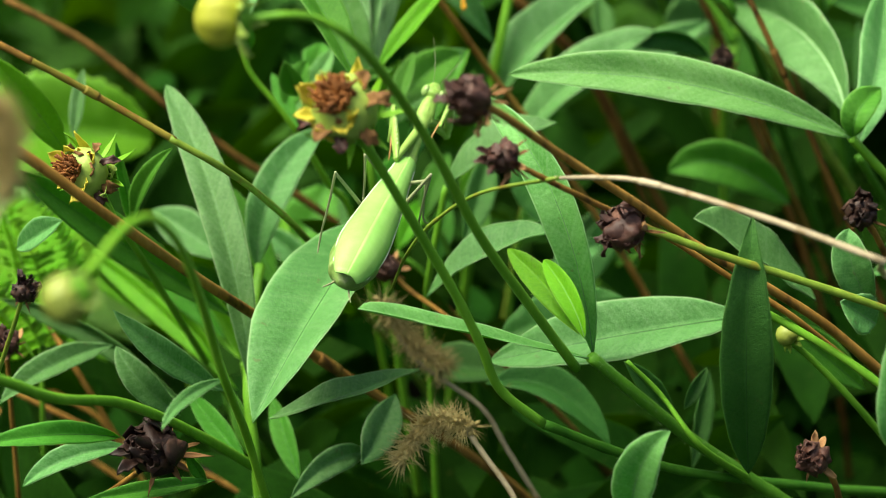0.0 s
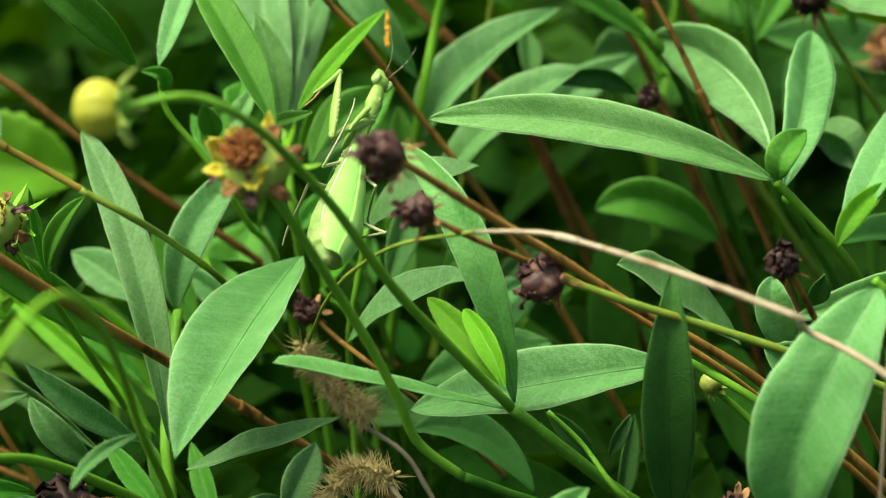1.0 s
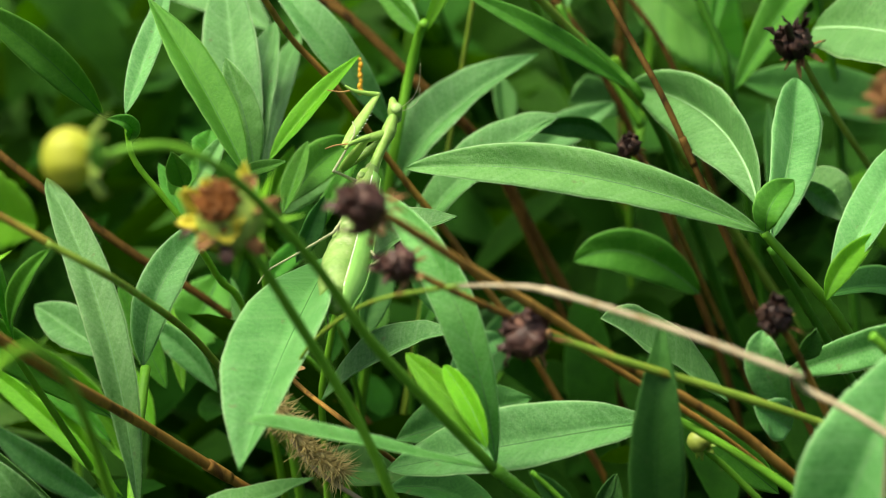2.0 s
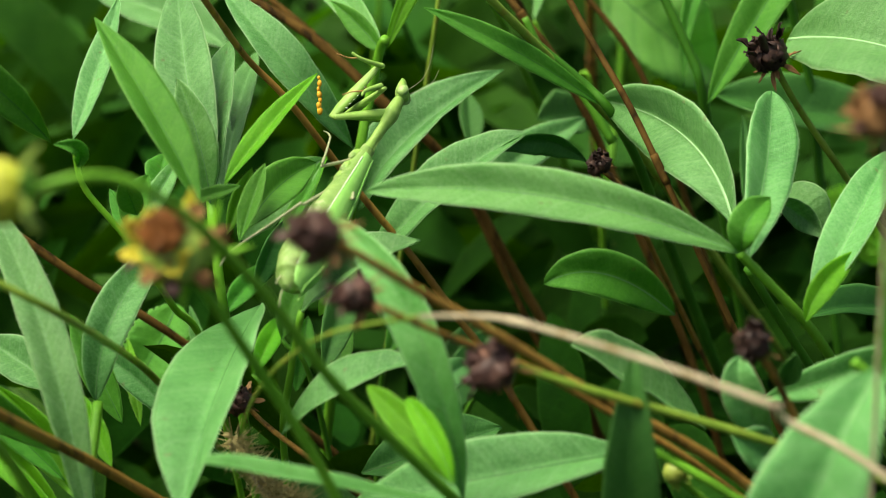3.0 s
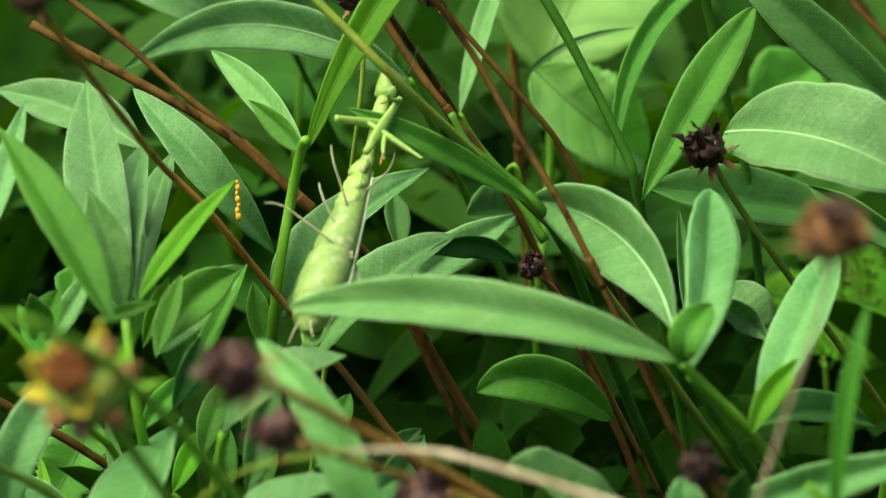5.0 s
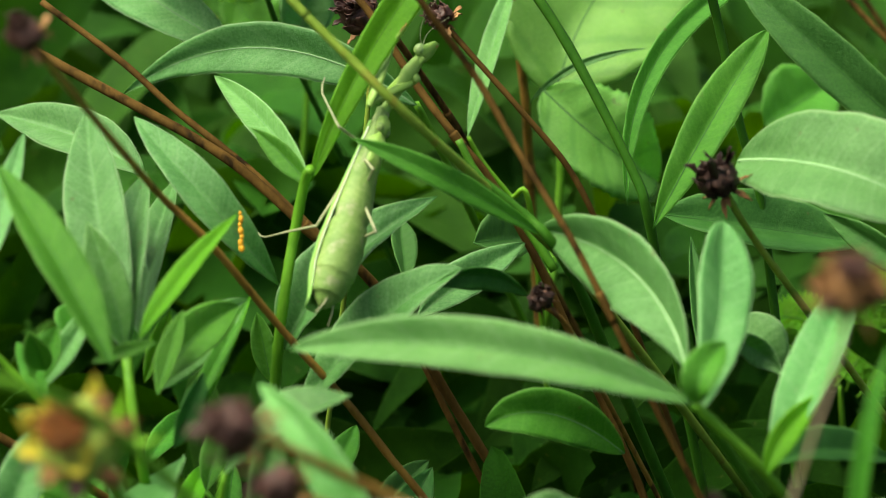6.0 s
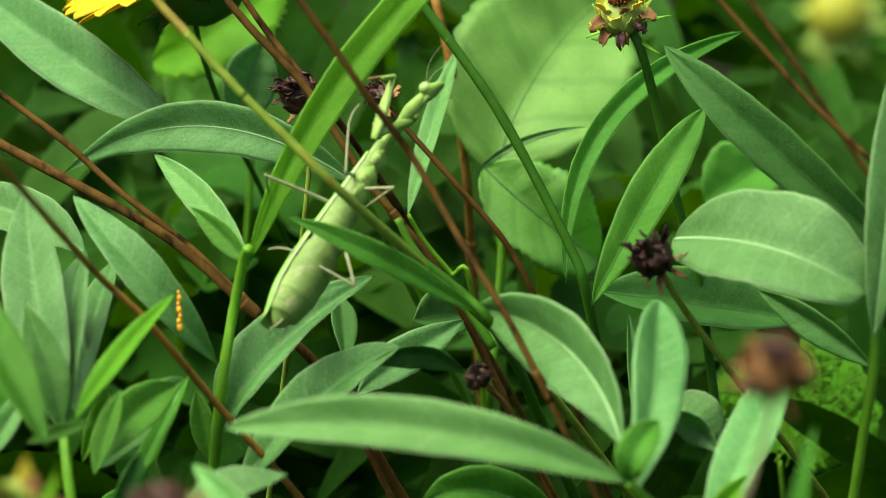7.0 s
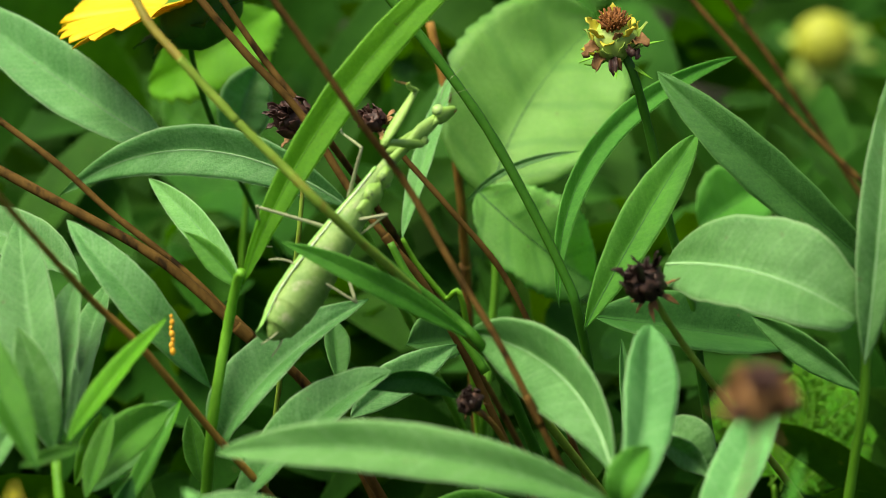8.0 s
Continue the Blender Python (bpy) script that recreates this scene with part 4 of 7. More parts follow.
leaf(left_plant, (-0.0395, -0.1832, 0.3165), (-0.049, -0.1884, 0.3309), (-0.0577, -0.1844, 0.3401), 0.0089, blue, tilt=10, fold=0.46)
leaf(left_plant, (-0.0075, -0.2284, 0.3662), (-0.0117, -0.2491, 0.3734), (-0.0111, -0.2702, 0.378), 0.0039, blue, fold=0.36)
leaf(left_plant, (-0.0198, -0.1793, 0.2964), (-0.0321, -0.1713, 0.3039), (-0.0443, -0.1633, 0.3114), 0.0072, green, tilt=12, fold=0.55)
leaf(left_plant, (-0.0175, -0.1778, 0.2978), (-0.0226, -0.1728, 0.3075), (-0.0277, -0.1678, 0.3171), 0.0061, green, tilt=-12, fold=0.55)
leaf(left_plant, (-0.0466, -0.1584, 0.3011), (-0.0824, -0.1455, 0.3155), (-0.1158, -0.1388, 0.3195), 0.0084, deep, tilt=-30, fold=0.55)
leaf(left_plant, (-0.0415, -0.1244, 0.3142), (-0.0722, -0.1437, 0.3522), (-0.0928, -0.1636, 0.3855), 0.0130, green, tilt=18, fold=0.56)
leaf(left_plant, (-0.0481, -0.113, 0.2968), (-0.0656, -0.1083, 0.3105), (-0.0831, -0.1036, 0.3242), 0.0085, green, tilt=12, fold=0.55)
leaf(left_plant, (-0.0568, -0.0832, 0.3085), (-0.0717, -0.0776, 0.3134), (-0.0865, -0.0719, 0.3183), 0.0144, blue, tilt=18, fold=0.55)
stem(left_plant, [(-0.016, -0.1825, 0.2994), (-0.0249, -0.2079, 0.3292), (-0.0341, -0.2385, 0.3605), (-0.0421, -0.2646, 0.3794), (-0.0497, -0.2805, 0.3952), (-0.0604, -0.2889, 0.405)], 0.00156, 0.00142, stem_green, name="side_stem")
leaf(left_plant, (-0.0438, -0.221, 0.3347), (-0.0548, -0.2397, 0.3474), (-0.0723, -0.2537, 0.3509), 0.0073, green, tilt=24, fold=0.55)
leaf(left_plant, (-0.047, -0.2066, 0.3206), (-0.0611, -0.2201, 0.3236), (-0.0731, -0.2274, 0.3167), 0.0073, blue, tilt=24, fold=0.55)
leaf(left_plant, (-0.0716, -0.1535, 0.318), (-0.0831, -0.1769, 0.3235), (-0.0897, -0.2014, 0.3257), 0.0092, blue, tilt=18, fold=0.55)
leaf(left_plant, (-0.0208, -0.2146, 0.3173), (-0.0227, -0.2167, 0.3242), (-0.0246, -0.2188, 0.3311), 0.0040, green, tilt=-12, fold=0.55)
leaf(left_plant, (-0.0185, -0.2136, 0.318), (-0.0334, -0.2268, 0.3218), (-0.0483, -0.24, 0.3257), 0.0054, green, tilt=24, fold=0.55)
leaf(left_plant, (0.0163, -0.1783, 0.3034), (0.0184, -0.1644, 0.3052), (0.0197, -0.1491, 0.3097), 0.0112, blue, tilt=6, fold=0.55)
leaf(left_plant, (0.0154, -0.1685, 0.3001), (0.0075, -0.18, 0.304), (-0.0011, -0.1962, 0.3009), 0.0083, blue, tilt=-1, fold=0.55)
leaf(left_plant, (-0.009, -0.1624, 0.281), (-0.0175, -0.1486, 0.2866), (-0.026, -0.1349, 0.2923), 0.0073, green, tilt=-6, fold=0.55)
leaf(left_plant, (-0.1055, -0.0898, 0.354), (-0.1052, -0.0834, 0.3639), (-0.1049, -0.0769, 0.3737), 0.0054, blue, tilt=-12, fold=0.55)
leaf(left_plant, (-0.0901, -0.1759, 0.3653), (-0.0804, -0.1801, 0.374), (-0.0707, -0.1843, 0.3828), 0.0088, blue, tilt=-18, fold=0.55)
# the leaf that springs up when the mantis leaves it
landing_leaf = leaf(left_plant, (0.0081, -0.1071, 0.351), (0.0085, -0.1844, 0.3627), (0.0021, -0.2288, 0.3526), 0.0285, blue, tilt=24, fold=0.66, peak=0.47, wave=0.01, ridge=rib_dark)

foxtail_low = thing("foxtail_grass", (0.219, -0.317, 0), "dry bristly foxtail grass with a bent straw stalk", "grass", "foxtail grass")
stem(foxtail_low, [(0.047, -0.1732, 0.3189), (0.0547, -0.1765, 0.3109), (0.0644, -0.1809, 0.3004), (0.0709, -0.1866, 0.2891), (0.0869, -0.2007, 0.2614), (0.1087, -0.2199, 0.2207), (0.1639, -0.2686, 0.1104), (0.2191, -0.3173, -0.01)], 0.00085, 0.00102, stem_straw)
foxtail(foxtail_low, [(0.0495, -0.1726, 0.3188), (0.0377, -0.1744, 0.3204), (0.0293, -0.1838, 0.3089)], 0.0058, 3)

foxtail_high = thing("foxtail_grass", (0.226, -0.155, 0), "dry bristly foxtail grass head among leaves", "grass", "foxtail grass")
stem(foxtail_high, [(0.0078, -0.1195, 0.3225), (0.0214, -0.1262, 0.307), (0.0417, -0.1253, 0.2916), (0.0515, -0.1268, 0.2761), (0.0702, -0.1299, 0.2466), (0.0968, -0.1342, 0.2045), (0.1614, -0.1447, 0.1022), (0.226, -0.1551, -0.01)], 0.00073, 0.00092, stem_straw)
foxtail(foxtail_high, [(0.0077, -0.119, 0.3233), (0.0189, -0.1233, 0.3124), (0.0305, -0.1251, 0.3054)], 0.0060, 5)

long_leaf_plant = thing("coreopsis_plant", (0.309, 0.118, 0), "green coreopsis plant with one very long horizontal leaf", "plant")
stem(long_leaf_plant, [(0.1501, -0.0861, 0.3831), (0.1566, -0.084, 0.3751), (0.1682, -0.0793, 0.3602), (0.176, -0.0741, 0.3471), (0.1844, -0.0619, 0.3259), (0.1959, -0.0453, 0.2973), (0.212, -0.022, 0.2561), (0.2605, 0.0482, 0.128), (0.3091, 0.1184, -0.01)], 0.00139, 0.00182, stem_green)
leaf(long_leaf_plant, (0.1501, -0.0861, 0.383), (0.098, -0.0949, 0.4007), (0.0456, -0.1045, 0.4027), 0.0152, pale, tilt=18, fold=0.44, peak=0.52, blunt=0.82)
leaf(long_leaf_plant, (0.1508, -0.086, 0.3831), (0.1518, -0.0842, 0.3921), (0.1573, -0.0684, 0.3919), 0.0100, green, tilt=-15, fold=0.51)
leaf(long_leaf_plant, (0.1524, -0.0826, 0.3785), (0.1547, -0.0418, 0.3883), (0.1535, -0.0057, 0.3947), 0.0166, blue, tilt=14, fold=0.46, peak=0.55)
leaf(long_leaf_plant, (0.1472, -0.0524, 0.371), (0.1292, -0.0174, 0.3817), (0.0968, 0.0241, 0.3712), 0.0225, blue, tilt=-28, fold=0.55, peak=0.55, blunt=1.1, ridge=rib)
leaf(long_leaf_plant, (0.171, -0.079, 0.36), (0.1815, -0.0518, 0.3744), (0.1914, -0.0162, 0.3832), 0.0148, blue, tilt=-30, fold=0.48, peak=0.55)
leaf(long_leaf_plant, (0.1706, -0.0844, 0.3609), (0.1746, -0.0758, 0.3688), (0.1847, -0.0586, 0.3719), 0.0073, lush, fold=0.51)
leaf(long_leaf_plant, (0.1699, -0.0625, 0.3486), (0.188, -0.0409, 0.3414), (0.2083, -0.0146, 0.3214), 0.0132, deep, tilt=-40, fold=0.55)
leaf(long_leaf_plant, (0.1598, -0.1014, 0.3439), (0.1867, -0.1183, 0.3687), (0.216, -0.135, 0.3933), 0.0110, blue, tilt=-4, fold=0.46)
leaf(long_leaf_plant, (0.1558, -0.0209, 0.3651), (0.1649, -0.004, 0.3507), (0.1742, -0.0063, 0.3437), 0.0082, blue, tilt=7, fold=0.55)
stem(long_leaf_plant, [(0.1517, -0.0491, 0.3561), (0.1598, -0.0452, 0.3407), (0.1748, -0.0365, 0.3119), (0.1903, -0.0273, 0.2819), (0.2125, -0.0143, 0.239), (0.2745, 0.0221, 0.1195), (0.3365, 0.0585, -0.01)], 0.00149, 0.00155, stem_dark, name="side_stem")

right_leaf_plant = thing("coreopsis_plant", (0.321, -0.184, 0), "coreopsis plant with a large pale leaf and upright stem", "plant")
swaying_leaf = leaf(right_leaf_plant, (0.1805, -0.1873, 0.4128), (0.167, -0.216, 0.3887), (0.1625, -0.2163, 0.3564), 0.0266, blue, tilt=22, fold=0.56, blunt=0.7, ridge=rib_soft)
stem(right_leaf_plant, [(0.1828, -0.1855, 0.4146), (0.1874, -0.1852, 0.4097), (0.1937, -0.1827, 0.3964), (0.2005, -0.1828, 0.3753), (0.2113, -0.1829, 0.342), (0.2266, -0.183, 0.2944), (0.2739, -0.1834, 0.1472), (0.3213, -0.1838, -0.01)], 0.00119, 0.00154, stem_green)
leaf(right_leaf_plant, (0.1635, -0.1352, 0.3519), (0.1559, -0.1376, 0.3698), (0.154, -0.1325, 0.3786), 0.0113, blue, tilt=-9, fold=0.55)
leaf(right_leaf_plant, (0.1657, -0.1263, 0.3657), (0.1672, -0.1279, 0.3724), (0.1687, -0.1294, 0.3791), 0.0066, deep, tilt=15, fold=0.55)
leaf(right_leaf_plant, (0.1646, -0.1367, 0.3491), (0.1593, -0.1402, 0.3547), (0.154, -0.1438, 0.3603), 0.0122, blue, tilt=12, fold=0.55)
leaf(right_leaf_plant, (0.1065, -0.2256, 0.3283), (0.1085, -0.232, 0.3554), (0.1165, -0.2322, 0.3709), 0.0120, pale, tilt=-13, fold=0.51)
leaf(right_leaf_plant, (0.1098, -0.1423, 0.3133), (0.1124, -0.1383, 0.3187), (0.1151, -0.1343, 0.3242), 0.0046, deep, tilt=15, fold=0.55)
leaf(right_leaf_plant, (0.1898, -0.1826, 0.3975), (0.19, -0.1766, 0.4282), (0.1939, -0.1624, 0.4519), 0.0043, green, tilt=-24, fold=0.56)

middle_plant = thing("coreopsis_plant", (-0.021, 0.006, 0), "green coreopsis plant with a tall upright stem and paired leaves", "plant")
stem(middle_plant, [(0.0267, 0.0173, 0.3908), (0.0243, 0.0192, 0.3847), (0.0214, 0.0157, 0.3691), (0.0198, 0.0073, 0.355), (0.0178, 0.0033, 0.3383), (0.0156, 0.0034, 0.3189), (0.0116, 0.0036, 0.2841), (0.0058, 0.004, 0.2345), (-0.0077, 0.0048, 0.1172), (-0.0212, 0.0056, -0.01)], 0.00161, 0.00203, stem_green)
leaf(middle_plant, (0.0262, 0.0189, 0.3853), (0.0536, 0.0552, 0.4372), (0.0947, 0.1095, 0.4701), 0.0117, lush, tilt=7, fold=0.3, peak=0.55, blunt=0.70)
leaf(middle_plant, (0.0251, 0.0237, 0.3821), (0.0047, 0.0528, 0.3871), (-0.0193, 0.0846, 0.3877), 0.0099, pale, tilt=-7, fold=0.46)
leaf(middle_plant, (0.0262, 0.019, 0.3839), (0.0146, 0.0274, 0.391), (0.0044, 0.034, 0.3953), 0.0074, green, tilt=-12, fold=0.51, peak=0.4)
leaf(middle_plant, (0.0176, 0.0069, 0.3547), (-0.0042, 0.0045, 0.3862), (-0.0306, 0.0263, 0.4003), 0.0138, blue, tilt=22, fold=0.46, peak=0.5)
leaf(middle_plant, (0.0192, 0.0058, 0.332), (0.0343, 0.0158, 0.3553), (0.0622, 0.042, 0.3706), 0.0212, blue, tilt=-38, fold=0.7, peak=0.45, blunt=0.80)
leaf(middle_plant, (-0.0006, -0.0575, 0.3383), (0.0075, -0.0366, 0.3524), (0.0136, -0.0174, 0.364), 0.0053, green, tilt=-12, fold=0.55)
leaf(middle_plant, (0.0133, -0.0176, 0.3637), (0.0009, -0.0298, 0.3556), (-0.0103, -0.0386, 0.3429), 0.0129, pale, tilt=-6, fold=0.46, blunt=0.75)

left_rear_plant = thing("coreopsis_plant", (0.027, -0.064, 0), "green coreopsis plant with a fan of pale upright leaves", "plant")
stem(left_rear_plant, [(-0.0169, -0.0453, 0.3634), (-0.0117, -0.0608, 0.3553), (-0.0081, -0.0687, 0.3407), (-0.006, -0.0684, 0.3205), (-0.0024, -0.0679, 0.2857), (0.0028, -0.0672, 0.236), (0.015, -0.0654, 0.118), (0.0273, -0.0637, -0.01)], 0.00153, 0.00170, stem_green)
leaf(left_rear_plant, (-0.0154, -0.0511, 0.363), (-0.0295, -0.0211, 0.3884), (-0.044, 0.0211, 0.4046), 0.0185, blue, tilt=-3, fold=0.44)
leaf(left_rear_plant, (-0.0152, -0.0363, 0.3584), (-0.0205, 0.0026, 0.3668), (-0.0247, 0.0486, 0.3669), 0.0114, blue, tilt=-18, fold=0.55)
leaf(left_rear_plant, (-0.0157, -0.0451, 0.3634), (-0.02, -0.024, 0.3809), (-0.0243, 0.0142, 0.3879), 0.0125, blue, tilt=-12, fold=0.55)
leaf(left_rear_plant, (-0.013, -0.0587, 0.3695), (-0.0171, -0.0545, 0.3878), (-0.0249, -0.0467, 0.4033), 0.0116, pale, fold=0.55)
leaf(left_rear_plant, (0.0009, -0.1148, 0.3998), (-0.0175, -0.0954, 0.4179), (-0.0424, -0.0675, 0.4319), 0.0125, green, tilt=28, fold=0.56)
leaf(left_rear_plant, (-0.0029, -0.0773, 0.3851), (0.0056, -0.0612, 0.395), (0.0173, -0.0396, 0.4053), 0.0073, lush, tilt=-27, fold=0.61)
leaf(left_rear_plant, (-0.01, -0.0987, 0.3901), (-0.0015, -0.0961, 0.3924), (0.007, -0.0936, 0.3948), 0.0043, green, tilt=-18, fold=0.55)
leaf(left_rear_plant, (-0.0018, -0.0681, 0.3605), (-0.0001, -0.0575, 0.3685), (0.0016, -0.0468, 0.3764), 0.0069, green, tilt=-15, fold=0.55)
leaf(left_rear_plant, (-0.0365, -0.0713, 0.3634), (-0.0338, -0.0668, 0.3705), (-0.031, -0.0623, 0.3777), 0.0102, green, tilt=-12, fold=0.55)
leaf(left_rear_plant, (-0.0329, -0.0475, 0.3634), (-0.0339, -0.0403, 0.3661), (-0.0348, -0.033, 0.3689), 0.0103, green, fold=0.55)
leaf(left_rear_plant, (0.0041, -0.0747, 0.3475), (0.0075, -0.0689, 0.3569), (0.0108, -0.063, 0.3662), 0.0076, deep, tilt=30, fold=0.55)

back_left_plant = thing("coreopsis_plant", (0.143, 0.286, 0), "green coreopsis plant with arching leaves further back", "plant")
leaf(back_left_plant, (0.0448, 0.1161, 0.3647), (-0.0114, 0.123, 0.381), (-0.0669, 0.1354, 0.3533), 0.0183, blue, tilt=-9, fold=0.4, peak=0.45, ridge=rib)
leaf(back_left_plant, (-0.0155, 0.2054, 0.3430), (-0.0148, 0.2132, 0.3577), (-0.0099, 0.2210, 0.3714), 0.0215, pale, tilt=15, fold=0.46, blunt=0.70)
leaf(back_left_plant, (-0.0271, 0.1482, 0.3678), (-0.0736, 0.1722, 0.382), (-0.1255, 0.2, 0.4046), 0.0240, blue, tilt=7, fold=0.46, blunt=0.80)
leaf(back_left_plant, (-0.0446, 0.0802, 0.3508), (-0.0724, 0.1003, 0.3527), (-0.1091, 0.1176, 0.3516), 0.0188, blue, tilt=18, fold=0.55)
stem(back_left_plant, [(0.0437, 0.1166, 0.366), (0.0504, 0.1241, 0.3459), (0.0567, 0.1352, 0.3222), (0.0649, 0.1496, 0.2913), (0.0766, 0.1702, 0.2473), (0.1096, 0.2279, 0.1237), (0.1425, 0.2857, -0.01)], 0.00138, 0.00165, stem_green)

cross_leaf_plant = thing("coreopsis_plant", (0.204, 0.173, 0), "green coreopsis plant with a long narrow leaf crossing in front", "plant")
leaf(cross_leaf_plant, (0.0993, 0.0145, 0.374), (0.071, 0.0054, 0.3962), (0.0423, 0.003, 0.4098), 0.0078, green, tilt=7, fold=0.4, peak=0.5)
stem(cross_leaf_plant, [(0.0619, 0.0115, 0.4103), (0.0749, 0.0166, 0.3951), (0.0923, 0.0169, 0.3804), (0.1015, 0.0141, 0.3728), (0.1097, 0.0218, 0.3528), (0.1163, 0.0324, 0.328), (0.1246, 0.0458, 0.2968), (0.1365, 0.065, 0.2521), (0.1701, 0.1191, 0.1261), (0.2036, 0.1731, -0.01)], 0.00136, 0.00218, stem_dark)
stem(cross_leaf_plant, [(0.0658, 0.0643, 0.3798), (0.0739, 0.0594, 0.3684), (0.0875, 0.0552, 0.357), (0.0995, 0.049, 0.3423)], 0.00129, 0.00166, stem_mid, name="side_stem")
leaf(cross_leaf_plant, (0.027, -0.0111, 0.3214), (0.0505, -0.0043, 0.3502), (0.076, 0.0026, 0.368), 0.0183, blue, tilt=-38, fold=0.51, blunt=0.80)
leaf(cross_leaf_plant, (0.0951, 0.0099, 0.3555), (0.0814, 0.0068, 0.3637), (0.0669, -0.0012, 0.3629), 0.0091, deep, tilt=-40, fold=0.55)
leaf(cross_leaf_plant, (0.0566, 0.0365, 0.329), (0.0692, 0.052, 0.3338), (0.0877, 0.0693, 0.3405), 0.0134, blue, tilt=-12, fold=0.55)
leaf(cross_leaf_plant, (0.0683, 0.0843, 0.3305), (0.0758, 0.0945, 0.3265), (0.0834, 0.1047, 0.3225), 0.0188, deep, tilt=-20, fold=0.55)
leaf(cross_leaf_plant, (0.0492, 0.0581, 0.3286), (0.0451, 0.076, 0.3314), (0.0411, 0.094, 0.3342), 0.0090, deep, tilt=20, fold=0.55)

green_stalk_back = thing("flower_stalk", (0.200, 0.096, 0), "dark green bare flower stalk", "stalk")
stem(green_stalk_back, [(0.0478, 0.1229, 0.4529), (0.068, 0.115, 0.4328), (0.0904, 0.1048, 0.4077), (0.1071, 0.0947, 0.3843), (0.1219, 0.0843, 0.3608), (0.1263, 0.0801, 0.3516), (0.1307, 0.0811, 0.3306), (0.1378, 0.0827, 0.2964), (0.148, 0.0849, 0.2475), (0.1739, 0.0907, 0.1238), (0.1998, 0.0964, -0.01)], 0.00170, 0.00172, stem_dark)

stalk_back_a = thing("dry_stalk", (0.308, -0.055, 0), "reddish brown dry stalk leaning among the leaves", "stalk", "dry stalks")
stem(stalk_back_a, [(0.0346, 0.0071, 0.4954), (0.0545, 0.002, 0.47), (0.0678, -0.0003, 0.4514), (0.0806, 0.0022, 0.4312), (0.0952, -0.0067, 0.4107), (0.1119, -0.0203, 0.3912), (0.1285, -0.0319, 0.365), (0.1356, -0.0328, 0.3506), (0.151, -0.0348, 0.3192), (0.173, -0.0377, 0.2744), (0.2406, -0.0466, 0.1372), (0.3081, -0.0555, -0.01)], 0.00101, 0.00104, stem_rust)

stalk_back_b = thing("dry_stalk", (0.135, 0.082, 0), "reddish brown dry stalk leaning among the leaves", "stalk", "dry stalks")
stem(stalk_back_b, [(-0.0795, 0.0771, 0.397), (-0.0562, 0.0744, 0.3861), (-0.0193, 0.0701, 0.3687), (0.0003, 0.0661, 0.3561), (0.0162, 0.0616, 0.3436), (0.0362, 0.065, 0.3235), (0.0584, 0.0688, 0.2835), (0.105, 0.0767, 0.1734), (0.1348, 0.0818, -0.01)], 0.00170, 0.00172, stem_rust)

stalk_back_c = thing("dry_stalk", (0.133, 0.053, 0), "reddish brown dry stalk leaning among the leaves", "stalk", "dry stalks")
stem(stalk_back_c, [(-0.0861, 0.1114, 0.399), (-0.0576, 0.1056, 0.3809), (-0.037, 0.1001, 0.3653), (-0.0125, 0.0947, 0.3488), (0.0102, 0.0881, 0.3306), (0.0369, 0.0804, 0.3092), (0.0586, 0.0741, 0.2709), (0.1039, 0.0611, 0.1656), (0.133, 0.0527, -0.01)], 0.00118, 0.00118, stem_rust)

stalk_back_d = thing("dry_stalk", (0.177, 0.060, 0), "reddish brown dry stalk leaning among the leaves", "stalk", "dry stalks")
stem(stalk_back_d, [(-0.0077, 0.1034, 0.4512), (0.0122, 0.0956, 0.4314), (0.0321, 0.0887, 0.4133), (0.0504, 0.0792, 0.3904), (0.0644, 0.0731, 0.3752), (0.0778, 0.0715, 0.358), (0.1002, 0.0688, 0.3138), (0.1471, 0.0632, 0.1924), (0.1771, 0.0596, -0.01)], 0.00131, 0.00134, stem_rust)

stalk_back_e = thing("dry_stalk", (0.147, 0.185, 0), "reddish brown dry stalk leaning among the leaves", "stalk", "dry stalks")
stem(stalk_back_e, [(-0.0048, 0.1313, 0.4387), (0.0141, 0.1221, 0.4164), (0.0327, 0.1147, 0.3975), (0.0465, 0.1247, 0.3699), (0.0612, 0.1335, 0.3396), (0.0806, 0.1451, 0.2976), (0.121, 0.1693, 0.1823), (0.147, 0.1849, -0.01)], 0.00116, 0.00122, stem_rust)

stalk_back_f = thing("dry_stalk", (0.088, 0.250, 0), "reddish brown dry stalk leaning among the leaves", "stalk", "dry stalks")
stem(stalk_back_f, [(0.0551, 0.2372, 0.3873), (0.0634, 0.225, 0.3619), (0.0703, 0.2166, 0.3224), (0.0714, 0.2185, 0.3041), (0.0733, 0.2221, 0.2693), (0.0761, 0.2272, 0.2196), (0.0822, 0.2385, 0.1098), (0.0884, 0.2498, -0.01)], 0.00176, 0.00180, stem_brown)

stalk_back_g = thing("dry_stalk", (0.452, 0.233, 0), "reddish brown dry stalk leaning among the leaves", "stalk", "dry stalks")
stem(stalk_back_g, [(0.1458, 0.3237, 0.3781), (0.1811, 0.3108, 0.3447), (0.2086, 0.3012, 0.3196), (0.2404, 0.2923, 0.2945), (0.2673, 0.2847, 0.2734), (0.3003, 0.2754, 0.237), (0.3763, 0.254, 0.1185), (0.4523, 0.2325, -0.01)], 0.00118, 0.00118, stem_rust)

